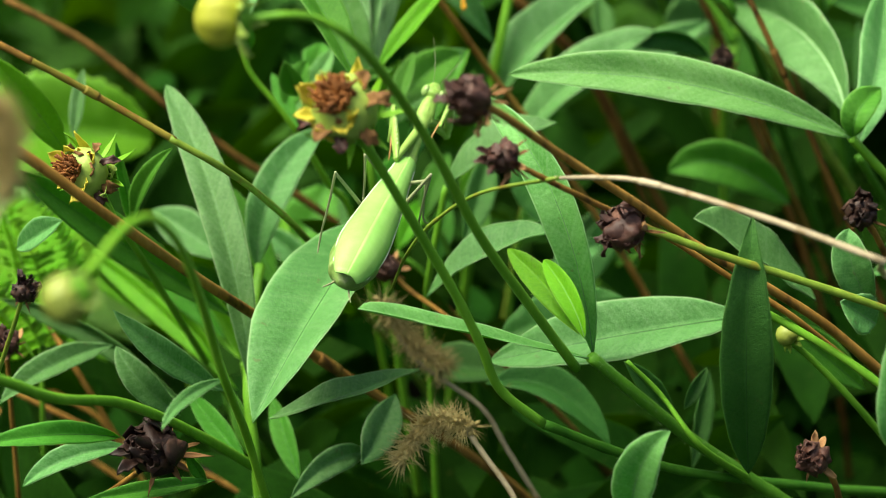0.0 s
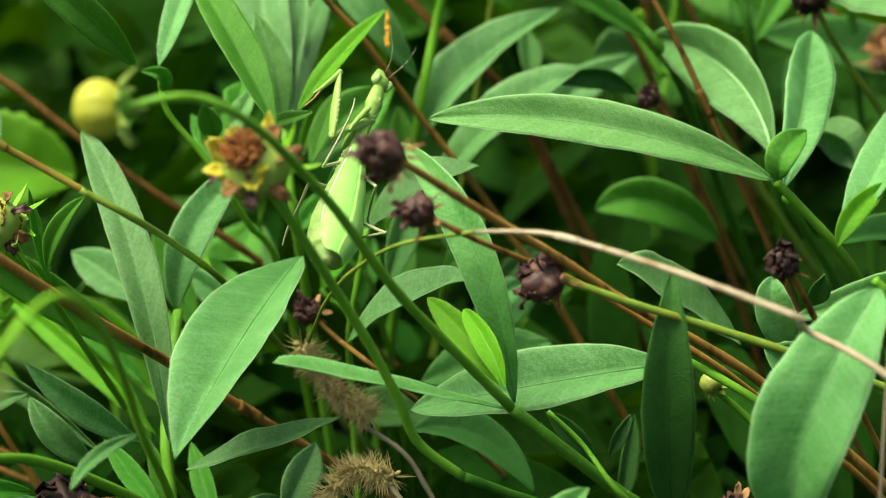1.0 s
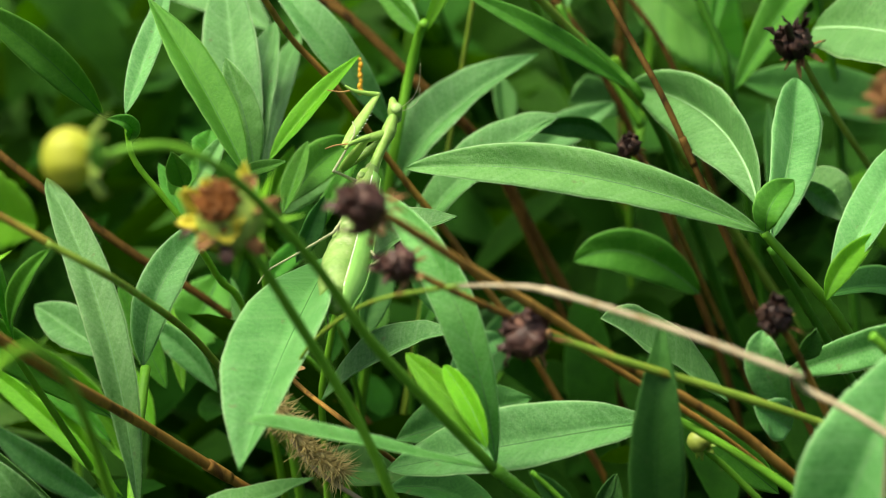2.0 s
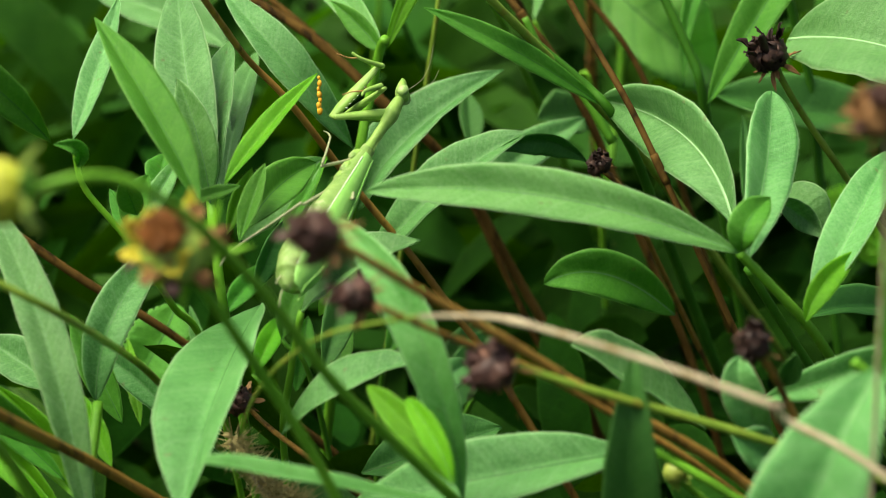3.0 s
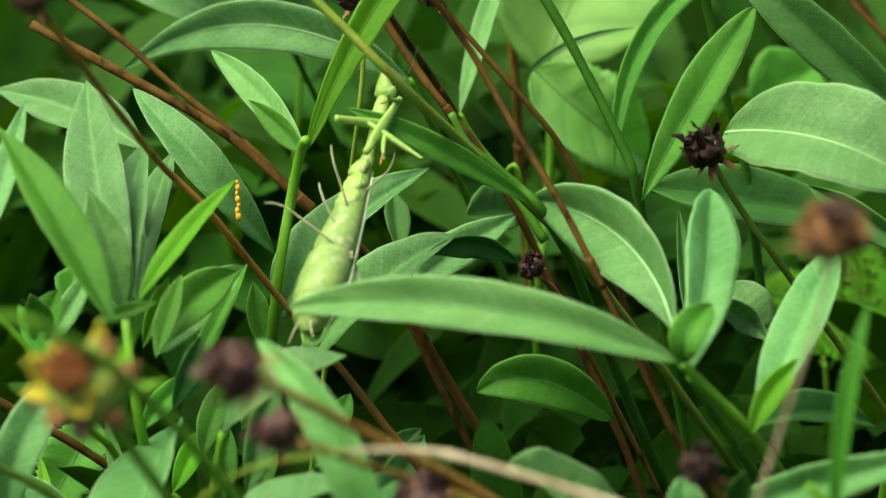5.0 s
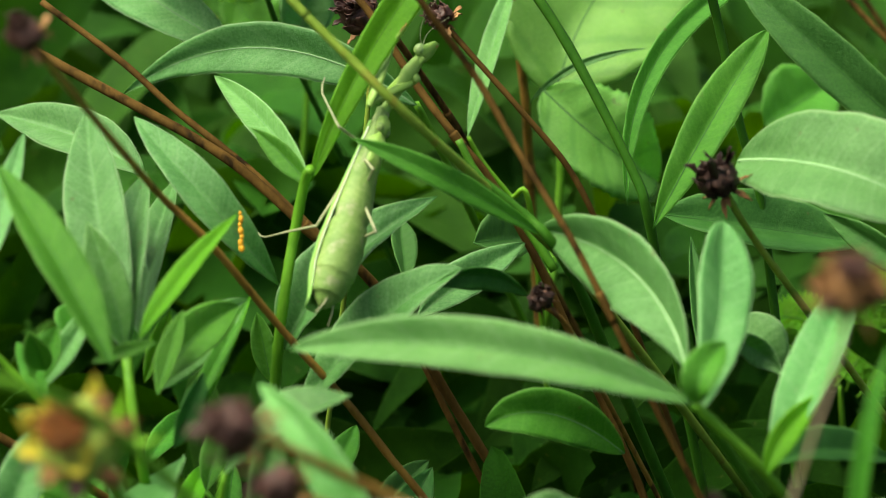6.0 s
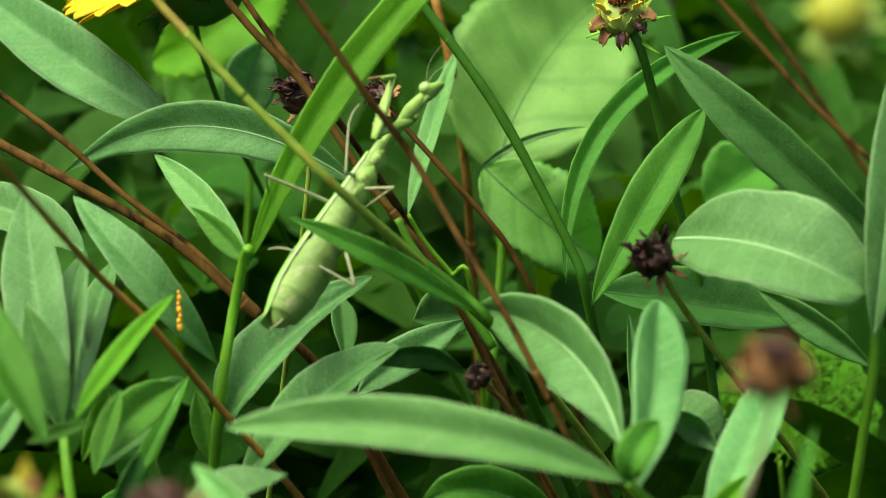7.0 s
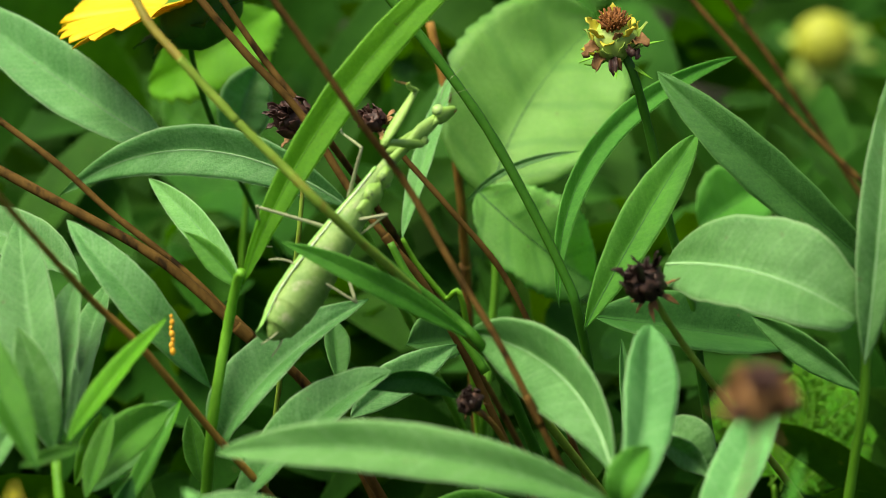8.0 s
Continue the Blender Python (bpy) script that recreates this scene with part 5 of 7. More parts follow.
stalk_back_h = thing("dry_stalk", (0.413, 0.309, 0), "reddish brown dry stalk leaning among the leaves", "stalk", "dry stalks")
stem(stalk_back_h, [(0.1645, 0.3713, 0.3559), (0.194, 0.3579, 0.3229), (0.2268, 0.3506, 0.279), (0.2477, 0.3459, 0.2513), (0.2761, 0.3396, 0.2106), (0.3446, 0.3244, 0.1053), (0.4131, 0.3092, -0.01)], 0.00124, 0.00125, stem_rust)

yellow_flower_plant = thing("coreopsis_plant", (0.271, 0.206, 0), "coreopsis in bloom with a bright yellow flower", "flower")
stem(yellow_flower_plant, [(-0.007, 0.0277, 0.4801), (0.0012, 0.0187, 0.4716), (0.0086, 0.0134, 0.4663), (0.0129, 0.0103, 0.4635)], 0.00134, 0.00132, stem_turning, name="upper_stem")
stem(yellow_flower_plant, [(0.0122, 0.0105, 0.4641), (0.0168, 0.0088, 0.4598), (0.0214, 0.0072, 0.4555), (0.0302, 0.0042, 0.4476)], 0.00132, 0.00135, stem_olive, name="middle_stem")
stem(yellow_flower_plant, [(0.0296, 0.0044, 0.4481), (0.0370, 0.0021, 0.4420), (0.0441, 0, 0.4362), (0.0563, -0.0037, 0.4259), (0.067, 0.0017, 0.4118), (0.0803, 0.0149, 0.3905), (0.0967, 0.0313, 0.3642), (0.1183, 0.0528, 0.3246), (0.1948, 0.1292, 0.1623), (0.2714, 0.2056, -0.01)], 0.00132, 0.00155, stem_olive)
stem(yellow_flower_plant, [(-0.0251, 0.1713, 0.4051), (-0.0241, 0.1794, 0.3833), (-0.0196, 0.1885, 0.3563), (-0.0128, 0.1986, 0.3304), (-0.0044, 0.2109, 0.2987), (0.0076, 0.2285, 0.2535), (0.0411, 0.2778, 0.1267), (0.0746, 0.3271, -0.01)], 0.00103, 0.00132, stem_dark, name="flower_stalk")
daisy(yellow_flower_plant, (-0.0201, 0.1722, 0.4120), (-0.46, 0.06, 0.88), 0.0445)

broad_leaf_plant = thing("coreopsis_plant", (0.075, 0.117, 0), "broad-leaved weed with bright heart-shaped leaves", "plant")
leaf(broad_leaf_plant, (0.0828, 0.2095, 0.3266), (0.0942, 0.2455, 0.3522), (0.1168, 0.2981, 0.3663), 0.0724, broad, fold=0.36, blunt=0.62, wave=0.05, tooth=0.05)
leaf(broad_leaf_plant, (0.0802, 0.1933, 0.3367), (0.1028, 0.1873, 0.3195), (0.1241, 0.1997, 0.2975), 0.0379, broad, tilt=-12, fold=0.45, blunt=0.65, wave=0.06, tooth=0.08)
leaf(broad_leaf_plant, (0.1638, 0.2570, 0.2962), (0.1760, 0.2707, 0.2993), (0.1883, 0.2846, 0.3025), 0.0310, green, tilt=-12, fold=0.55, blunt=0.65)
stem(broad_leaf_plant, [(0.0828, 0.2095, 0.3266), (0.0868, 0.1968, 0.3012), (0.0864, 0.1844, 0.2777), (0.0857, 0.1693, 0.2490), (0.0789, 0.2053, 0.1683), (0.0771, 0.1611, 0.0842), (0.0753, 0.1168, -0.01)], 0.00165, 0.00189, stem_green)

right_rear_plant = thing("coreopsis_plant", (0.203, 0.009, 0), "green coreopsis plant with long curving leaves", "plant")
leaf(right_rear_plant, (0.1194, 0.0969, 0.3419), (0.1285, 0.1325, 0.3861), (0.1745, 0.1815, 0.4032), 0.0088, green, tilt=5, fold=0.45, peak=0.55)
leaf(right_rear_plant, (0.1298, 0.0682, 0.3498), (0.1461, 0.0863, 0.3802), (0.1627, 0.1119, 0.4033), 0.0152, green, tilt=-14, fold=0.48, peak=0.55)
leaf(right_rear_plant, (0.2294, 0.0794, 0.3682), (0.1852, 0.0816, 0.4049), (0.1487, 0.1011, 0.4298), 0.0163, deep, tilt=-7, fold=0.46, blunt=0.80)
leaf(right_rear_plant, (0.1564, 0.0462, 0.3879), (0.1861, 0.013, 0.4039), (0.214, 0.0017, 0.397), 0.0338, blue, tilt=-17, fold=0.41, peak=0.52, blunt=0.62, ridge=rib)
leaf(right_rear_plant, (0.2212, 0.0447, 0.3473), (0.2029, 0.0573, 0.3542), (0.1843, 0.0688, 0.359), 0.0105, deep, tilt=-30, fold=0.55)
leaf(right_rear_plant, (0.1311, 0.0971, 0.3394), (0.1654, 0.1081, 0.3303), (0.1996, 0.1191, 0.3211), 0.0238, deep, tilt=-30, fold=0.55, blunt=0.70)
leaf(right_rear_plant, (0.0763, 0.1799, 0.3378), (0.0938, 0.1795, 0.3543), (0.1195, 0.1767, 0.3642), 0.0029, blue, tilt=8, fold=0.55)
leaf(right_rear_plant, (0.2168, -0.0041, 0.3854), (0.2185, 0.015, 0.4214), (0.2199, 0.0545, 0.4532), 0.0134, blue, tilt=-3, fold=0.46, ridge=rib)
stem(right_rear_plant, [(0.2167, 0.0025, 0.3979), (0.218, 0.0006, 0.3722), (0.2172, 0.0012, 0.3519), (0.2163, 0.0017, 0.3312), (0.2149, 0.0024, 0.2963), (0.2129, 0.0034, 0.2463), (0.2078, 0.006, 0.1232), (0.2028, 0.0087, -0.01)], 0.00149, 0.00173, stem_green)
leaf(right_rear_plant, (0.1582, 0.0138, 0.3472), (0.1663, 0.0043, 0.3487), (0.1737, 0.0016, 0.3418), 0.0151, blue, tilt=-12, fold=0.55, blunt=0.70)
leaf(right_rear_plant, (0.1491, 0.041, 0.3146), (0.1455, 0.0592, 0.3285), (0.142, 0.0773, 0.3424), 0.0060, deep, tilt=20, fold=0.55)

top_flower_plant = thing("coreopsis_plant", (0.230, 0.050, 0), "coreopsis stalk with a fading flower head and green bracts", "flower")
stem(top_flower_plant, [(0.1348, 0.1216, 0.4289), (0.1401, 0.1183, 0.4213), (0.1467, 0.1187, 0.3987), (0.1551, 0.1146, 0.367), (0.1632, 0.1138, 0.3416), (0.1703, 0.107, 0.3052), (0.1768, 0.1007, 0.2714), (0.1862, 0.0917, 0.2231), (0.2079, 0.0709, 0.1115), (0.2295, 0.0502, -0.01)], 0.00151, 0.00179, stem_dark)
faded_flower(top_flower_plant, (0.1333, 0.1227, 0.4314), (-0.1, -0.2, 1.0), 0.0115, 12)

near_bud_plant = thing("coreopsis_plant", (0.410, -0.198, 0), "coreopsis stalk with a round yellow bud and green bracts", "flower bud")
stem(near_bud_plant, [(0.1915, -0.1992, 0.5615), (0.1991, -0.1971, 0.5529), (0.211, -0.1969, 0.5393), (0.2199, -0.197, 0.5153), (0.232, -0.197, 0.4825), (0.2493, -0.1971, 0.4356), (0.3298, -0.1974, 0.2178), (0.4102, -0.1978, -0.01)], 0.00064, 0.00089, stem_green)
yellow_bud(near_bud_plant, (0.1894, -0.1978, 0.5648), (-0.2, -0.6, 0.7), 0.0058, 7)

inner_plant = thing("coreopsis_plant", (0.033, -0.119, 0), "green coreopsis plant with leaves half hidden by others", "plant")
leaf(inner_plant, (0.0238, -0.0949, 0.3547), (0.0402, -0.0932, 0.37), (0.0576, -0.0848, 0.3768), 0.0192, blue, tilt=-56, fold=0.55)
leaf(inner_plant, (0.0257, -0.1309, 0.3358), (0.0457, -0.1274, 0.3527), (0.0646, -0.1196, 0.3577), 0.0171, blue, tilt=-58, fold=0.56)
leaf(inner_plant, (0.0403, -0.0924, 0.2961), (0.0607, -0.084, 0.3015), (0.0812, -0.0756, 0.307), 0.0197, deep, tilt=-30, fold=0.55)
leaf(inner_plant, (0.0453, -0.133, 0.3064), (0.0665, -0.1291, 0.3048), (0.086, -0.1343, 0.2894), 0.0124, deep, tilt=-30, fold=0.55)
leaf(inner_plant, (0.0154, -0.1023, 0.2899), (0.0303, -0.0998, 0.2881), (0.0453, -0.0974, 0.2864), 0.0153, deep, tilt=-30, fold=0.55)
leaf(inner_plant, (0.1267, 0.0086, 0.3006), (0.104, -0.001, 0.3199), (0.0845, -0.0099, 0.3193), 0.0160, green, tilt=0, fold=0.55, blunt=0.75, ridge=rib_soft)
leaf(inner_plant, (0.1449, -0.108, 0.3364), (0.1228, -0.1125, 0.3541), (0.1069, -0.1184, 0.3677), 0.0213, blue, tilt=58, fold=0.55, blunt=0.80)
leaf(inner_plant, (0.1627, -0.1066, 0.304), (0.1484, -0.1121, 0.3196), (0.134, -0.1176, 0.3351), 0.0109, green, tilt=12, fold=0.55)
leaf(inner_plant, (0.0324, -0.0323, 0.3336), (0.0402, -0.0377, 0.3222), (0.0481, -0.0432, 0.3108), 0.0107, deep, tilt=10, fold=0.55)
stem(inner_plant, [(0.0238, -0.0949, 0.3547), (0.0204, -0.0969, 0.334), (0.0176, -0.098, 0.3145), (0.0186, -0.0995, 0.293), (0.0204, -0.1019, 0.2582), (0.0229, -0.1053, 0.2083), (0.0281, -0.1124, 0.1042), (0.0333, -0.1195, -0.01)], 0.00109, 0.00132, stem_green)
leaf(inner_plant, (0.0271, -0.0839, 0.326), (0.0281, -0.0665, 0.3358), (0.0291, -0.049, 0.3456), 0.0107, deep, tilt=20, fold=0.55)
leaf(inner_plant, (-0.0015, -0.0609, 0.3604), (0.0042, -0.0437, 0.3661), (0.0134, -0.0282, 0.3678), 0.0134, green, fold=0.55)
leaf(inner_plant, (-0.0195, -0.0225, 0.3513), (-0.0261, -0.0039, 0.3638), (-0.0328, 0.0147, 0.3763), 0.0122, blue, tilt=-9, fold=0.55)

egg = thing("frass_thread", (0.0086, -0.0027, 0.3789), "thin orange caterpillar-like thread lying on a leaf", "debris")
for k, bead in enumerate((0.0006, 0.0009, 0.0007, 0.0010, 0.0008, 0.0010, 0.0011)):
    spot = Vector((-0.00033, 0.00235, 0.00458)).lerp(Vector((0.00083, -0.00245, -0.00489)), k / 6)
    spot += Vector((0.00025 * math.sin(k * 2.1), 0, 0))
    part("segment", lump(bead, (0.85, 0.85, 1.25), 0.12, 40 + k, 2), frass, egg, at=axis_pose(spot, (-0.12, 0.48, 0.95), k))

weed_left = thing("broadleaf_weed", (-0.076, -0.092, 0), "broad-leaved weed with bright green blurred leaves", "plant")
leaf(weed_left, (-0.1276, 0.0387, 0.2792), (-0.1636, 0.0226, 0.2863), (-0.197, -0.0014, 0.2803), 0.0444, lush, tilt=18, fold=0.55, blunt=0.65, tooth=0.12)
leaf(weed_left, (-0.1144, 0.0244, 0.1956), (-0.1453, 0.0212, 0.2209), (-0.1843, 0.0296, 0.2295), 0.0403, broad, tilt=12, fold=0.55, blunt=0.70)
leaf(weed_left, (-0.1495, -0.0378, 0.2627), (-0.1638, -0.0324, 0.2763), (-0.178, -0.0271, 0.2899), 0.0326, broad, tilt=12, fold=0.55, blunt=0.70)
leaf(weed_left, (-0.1053, 0.0487, 0.1923), (-0.1256, 0.053, 0.2064), (-0.1459, 0.0573, 0.2206), 0.0363, broad, tilt=12, fold=0.55, blunt=0.70)
stem(weed_left, [(-0.1144, 0.0244, 0.1956), (-0.1095, 0.0129, 0.176), (-0.1057, 0.0012, 0.1564), (-0.1, -0.0166, 0.1267), (-0.0918, -0.0419, 0.0844), (-0.0837, -0.0672, 0.0422), (-0.0756, -0.0924, -0.01)], 0.00139, 0.00162, stem_green)

foxtail_near = thing("foxtail_grass", (-0.187, -0.397, 0), "dry bristly foxtail grass head beside the bed", "grass", "foxtail grass")
stem(foxtail_near, [(-0.0011, -0.366, 0.5081), (-0.0031, -0.3725, 0.4987), (-0.0096, -0.3734, 0.4809), (-0.0217, -0.375, 0.4481), (-0.039, -0.3773, 0.4013), (-0.1131, -0.387, 0.2006), (-0.1872, -0.3968, -0.01)], 0.00044, 0.00057, stem_straw)
foxtail(foxtail_near, [(-0.0008, -0.3665, 0.5071), (-0.0018, -0.3619, 0.5147), (-0.0045, -0.3583, 0.5213)], 0.0045, 9)
hairs(front_plant, [(0.0858, -0.178, 0.3534), (0.0978, -0.1725, 0.3388), (0.1141, -0.1635, 0.3184), (0.1328, -0.1538, 0.2984)], 0.0017, 0.0012, 260, seed=1)
hairs(left_plant, [(-0.0249, -0.1543, 0.3276), (-0.0211, -0.1714, 0.3185), (-0.0171, -0.1799, 0.3038), (-0.0154, -0.1831, 0.2889)], 0.0016, 0.0011, 160, seed=2)

stalk_low_a = thing("dry_stalk", (0.035, -0.126, 0), "thin rusty dry stalk low among the leaves", "stalk", "dry stalks")
stem(stalk_low_a, [(-0.1066, -0.1241, 0.3012), (-0.0957, -0.1298, 0.2883), (-0.0857, -0.1295, 0.2663), (-0.0713, -0.129, 0.2344), (-0.0507, -0.1284, 0.1889), (-0.0079, -0.1271, 0.0944), (0.0349, -0.1257, -0.01)], 0.00095, 0.00096, stem_brown)

stalk_low_b = thing("dry_stalk", (0.025, -0.095, 0), "thin rusty dry stalk low among the leaves", "stalk", "dry stalks")
stem(stalk_low_b, [(-0.1481, -0.0854, 0.2637), (-0.1242, -0.0898, 0.248), (-0.1051, -0.0914, 0.2384), (-0.0919, -0.0918, 0.2141), (-0.0752, -0.0923, 0.1833), (-0.0513, -0.093, 0.1394), (-0.0134, -0.0941, 0.0697), (0.0245, -0.0952, -0.01)], 0.00102, 0.00103, stem_brown)

stalk_low_c = thing("dry_stalk", (0.075, -0.102, 0), "thin rusty dry stalk low among the leaves", "stalk", "dry stalks")
stem(stalk_low_c, [(-0.1506, -0.0832, 0.2304), (-0.1227, -0.084, 0.2187), (-0.0966, -0.0864, 0.2053), (-0.0656, -0.0893, 0.1894), (-0.0284, -0.0928, 0.1561), (0.0234, -0.0976, 0.0781), (0.0752, -0.1024, -0.01)], 0.00104, 0.00104, stem_brown)

stalk_low_d = thing("dry_stalk", (0.123, -0.107, 0), "thin rusty dry stalk low among the leaves", "stalk", "dry stalks")
stem(stalk_low_d, [(-0.1307, -0.1081, 0.2597), (-0.1082, -0.1088, 0.2503), (-0.0818, -0.1086, 0.2408), (-0.0489, -0.1083, 0.229), (-0.0095, -0.108, 0.1982), (0.0566, -0.1075, 0.0991), (0.1227, -0.107, -0.01)], 0.00099, 0.00099, stem_brown)

seed_stalk_t = thing("dried_flower_stalk", (-0.226, -0.171, 0), "thin stalk carrying a small ragged seed head", "seed head", "dried seed head stalks")
stem(seed_stalk_t, [(-0.0646, -0.229, 0.3865), (-0.0694, -0.225, 0.3757), (-0.0751, -0.223, 0.362), (-0.0884, -0.2184, 0.3299), (-0.1075, -0.2119, 0.2842), (-0.1666, -0.1916, 0.1421), (-0.2257, -0.1713, -0.01)], 0.00062, 0.00080, stem_olive)
seed_head(seed_stalk_t, (-0.0647, -0.2286, 0.3871), (0.3, -0.3, 0.8), 0.0045, husk_black, 6, 27, 0.7)

seed_stalk_u = thing("dried_flower_stalk", (-0.133, -0.127, 0), "thin stalk carrying a rusty seed head", "seed head", "dried seed head stalks")
stem(seed_stalk_u, [(-0.0974, -0.1766, 0.3292), (-0.0993, -0.1732, 0.3164), (-0.1009, -0.1711, 0.3015), (-0.1045, -0.166, 0.267), (-0.1097, -0.1589, 0.2178), (-0.1211, -0.143, 0.1089), (-0.1326, -0.1271, -0.01)], 0.00070, 0.00090, stem_brown)
seed_head(seed_stalk_u, (-0.0972, -0.1759, 0.3303), (-0.2, -0.3, 0.8), 0.0055, husk, 6, 29)

small_bud_plant = thing("coreopsis_plant", (0.366, -0.061, 0), "coreopsis stalk with a small yellow-green bud", "flower bud")
stem(small_bud_plant, [(0.1407, -0.1458, 0.3454), (0.1477, -0.1432, 0.3375), (0.1586, -0.142, 0.3259), (0.1699, -0.1376, 0.3098), (0.1893, -0.1299, 0.2817), (0.2162, -0.1194, 0.2408), (0.2909, -0.0901, 0.1204), (0.3657, -0.0609, -0.01)], 0.00101, 0.00121, stem_green)
yellow_bud(small_bud_plant, (0.1392, -0.145, 0.3472), (-0.5, -0.3, 0.6), 0.0034, 11, outer=stem_olive, spread_out=1.1, skin=bud_green)
stem(small_bud_plant, [(0.127, -0.1512, 0.361), (0.1442, -0.1522, 0.3531), (0.158, -0.1534, 0.346), (0.1702, -0.1551, 0.3389)], 0.00116, 0.00132, stem_green, name="side_stem")

grass_tuft = thing("grass_tuft", (0.020, -0.288, 0), "tuft of narrow bright green grass blades", "grass")
leaf(grass_tuft, (-0.0417, -0.1156, 0.2903), (-0.0676, -0.1007, 0.3042), (-0.0926, -0.0874, 0.3153), 0.0057, lush, fold=0.56)
leaf(grass_tuft, (-0.0397, -0.1287, 0.2881), (-0.0733, -0.1127, 0.3065), (-0.1106, -0.0916, 0.3155), 0.0071, lush, fold=0.56)
leaf(grass_tuft, (-0.0631, -0.0867, 0.2866), (-0.0958, -0.0728, 0.3014), (-0.1288, -0.0609, 0.3134), 0.0065, young, fold=0.56)
leaf(grass_tuft, (-0.0379, -0.068, 0.2875), (-0.0441, -0.0531, 0.2941), (-0.0503, -0.0381, 0.3007), 0.0050, lush, fold=0.56)
leaf(grass_tuft, (-0.0197, -0.0443, 0.2799), (-0.0281, -0.028, 0.2895), (-0.0365, -0.0117, 0.299), 0.0056, deep, fold=0.56)
stem(grass_tuft, [(-0.0417, -0.1156, 0.2903), (-0.0386, -0.1211, 0.2807), (-0.0359, -0.1287, 0.2678), (-0.0298, -0.1463, 0.2382), (-0.021, -0.1715, 0.1959), (-0.0007, -0.2298, 0.098), (0.0195, -0.2881, -0.01)], 0.00095, 0.00113, stem_green)

nettle_plant = thing("nettle_weed", (-0.035, 0.146, 0), "weed with crinkled saw-toothed green leaves", "plant")
leaf(nettle_plant, (-0.0203, 0.3022, 0.3624), (-0.0367, 0.2610, 0.3605), (-0.0698, 0.2813, 0.3348), 0.0360, lush, tilt=6, fold=0.36, blunt=0.70, wave=0.08, tooth=0.22)
leaf(nettle_plant, (-0.0375, 0.3041, 0.2975), (-0.0552, 0.3058, 0.3050), (-0.0708, 0.3106, 0.3181), 0.0276, green, tilt=10, fold=0.36, blunt=0.70, wave=0.08, tooth=0.22)
leaf(nettle_plant, (-0.0422, -0.0065, 0.2956), (-0.0464, -0.0186, 0.2857), (-0.0525, -0.0315, 0.2749), 0.0209, green, tilt=6, fold=0.36, blunt=0.70, wave=0.06, tooth=0.2)
stem(nettle_plant, [(-0.0203, 0.3022, 0.3624), (-0.0218, 0.2939, 0.3349), (-0.0327, 0.3048, 0.2975), (-0.0352, 0.2985, 0.2617), (-0.0379, 0.2918, 0.2232), (-0.0417, 0.2821, 0.1682), (-0.0275, 0.1657, 0.1143), (-0.0354, 0.1456, -0.01)], 0.00128, 0.00156, stem_green)

fern_plant = thing("fern", (0.233, 0.135, 0), "feathery bright green fern fronds in the gap between leaves", "fern")
fern_frond(fern_plant, (0.1979, 0.1903, 0.2161), (0.2165, 0.2032, 0.2362), (0.2313, 0.2114, 0.2482), 0.026, lush)
fern_frond(fern_plant, (0.2025, 0.1899, 0.2142), (0.2115, 0.2068, 0.2441), (0.204, 0.212, 0.256), 0.026, lush)
fern_frond(fern_plant, (0.2071, 0.1895, 0.2122), (0.2238, 0.2001, 0.2282), (0.2382, 0.203, 0.2303), 0.026, lush)
fern_frond(fern_plant, (0.2005, 0.2005, 0.2098), (0.19, 0.2097, 0.2299), (0.1716, 0.2093, 0.2339), 0.026, lush)
stem(fern_plant, [(0.2003, 0.1955, 0.213), (0.2025, 0.1945, 0.1977), (0.2049, 0.1981, 0.1789), (0.2099, 0.2059, 0.1394), (0.2109, 0.1013, 0.1731), (0.2219, 0.1183, 0.0866), (0.2329, 0.1353, -0.01)], 0.00098, 0.00119, stem_green)
leaf(left_rear_plant, (0.0015, -0.0637, 0.3411), (0.0054, -0.0366, 0.3475), (0.0121, -0.0063, 0.359), 0.0060, lush, fold=0.56)
leaf(left_rear_plant, (-0.0282, -0.0401, 0.372), (-0.0325, -0.051, 0.3638), (-0.039, -0.0626, 0.355), 0.0072, pale, fold=0.46)
leaf(left_rear_plant, (-0.0161, -0.0323, 0.3406), (-0.0141, -0.0223, 0.3478), (-0.0121, -0.0123, 0.3549), 0.0058, lush, fold=0.56)
leaf(left_rear_plant, (-0.0312, -0.0757, 0.3708), (-0.0324, -0.0775, 0.3783), (-0.0336, -0.0794, 0.3858), 0.0079, green, fold=0.56)
leaf(middle_plant, (0.0118, 0.0147, 0.3132), (0.0088, 0.0197, 0.3232), (0.0058, 0.0247, 0.3333), 0.0080, green, fold=0.56)
leaf(left_plant, (-0.0264, -0.0667, 0.288), (-0.0404, -0.0613, 0.3009), (-0.0557, -0.059, 0.3085), 0.0091, blue, fold=0.56)
leaf(left_plant, (-0.038, -0.0848, 0.2998), (-0.0476, -0.0777, 0.3146), (-0.0572, -0.0705, 0.3294), 0.0102, green, fold=0.56)
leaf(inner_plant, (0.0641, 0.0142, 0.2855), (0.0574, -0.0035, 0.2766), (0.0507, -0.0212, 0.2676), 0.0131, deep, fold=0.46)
leaf(inner_plant, (0.0044, -0.0101, 0.2981), (0.0045, -0.0207, 0.2897), (0.0046, -0.0313, 0.2814), 0.0084, green, fold=0.46)

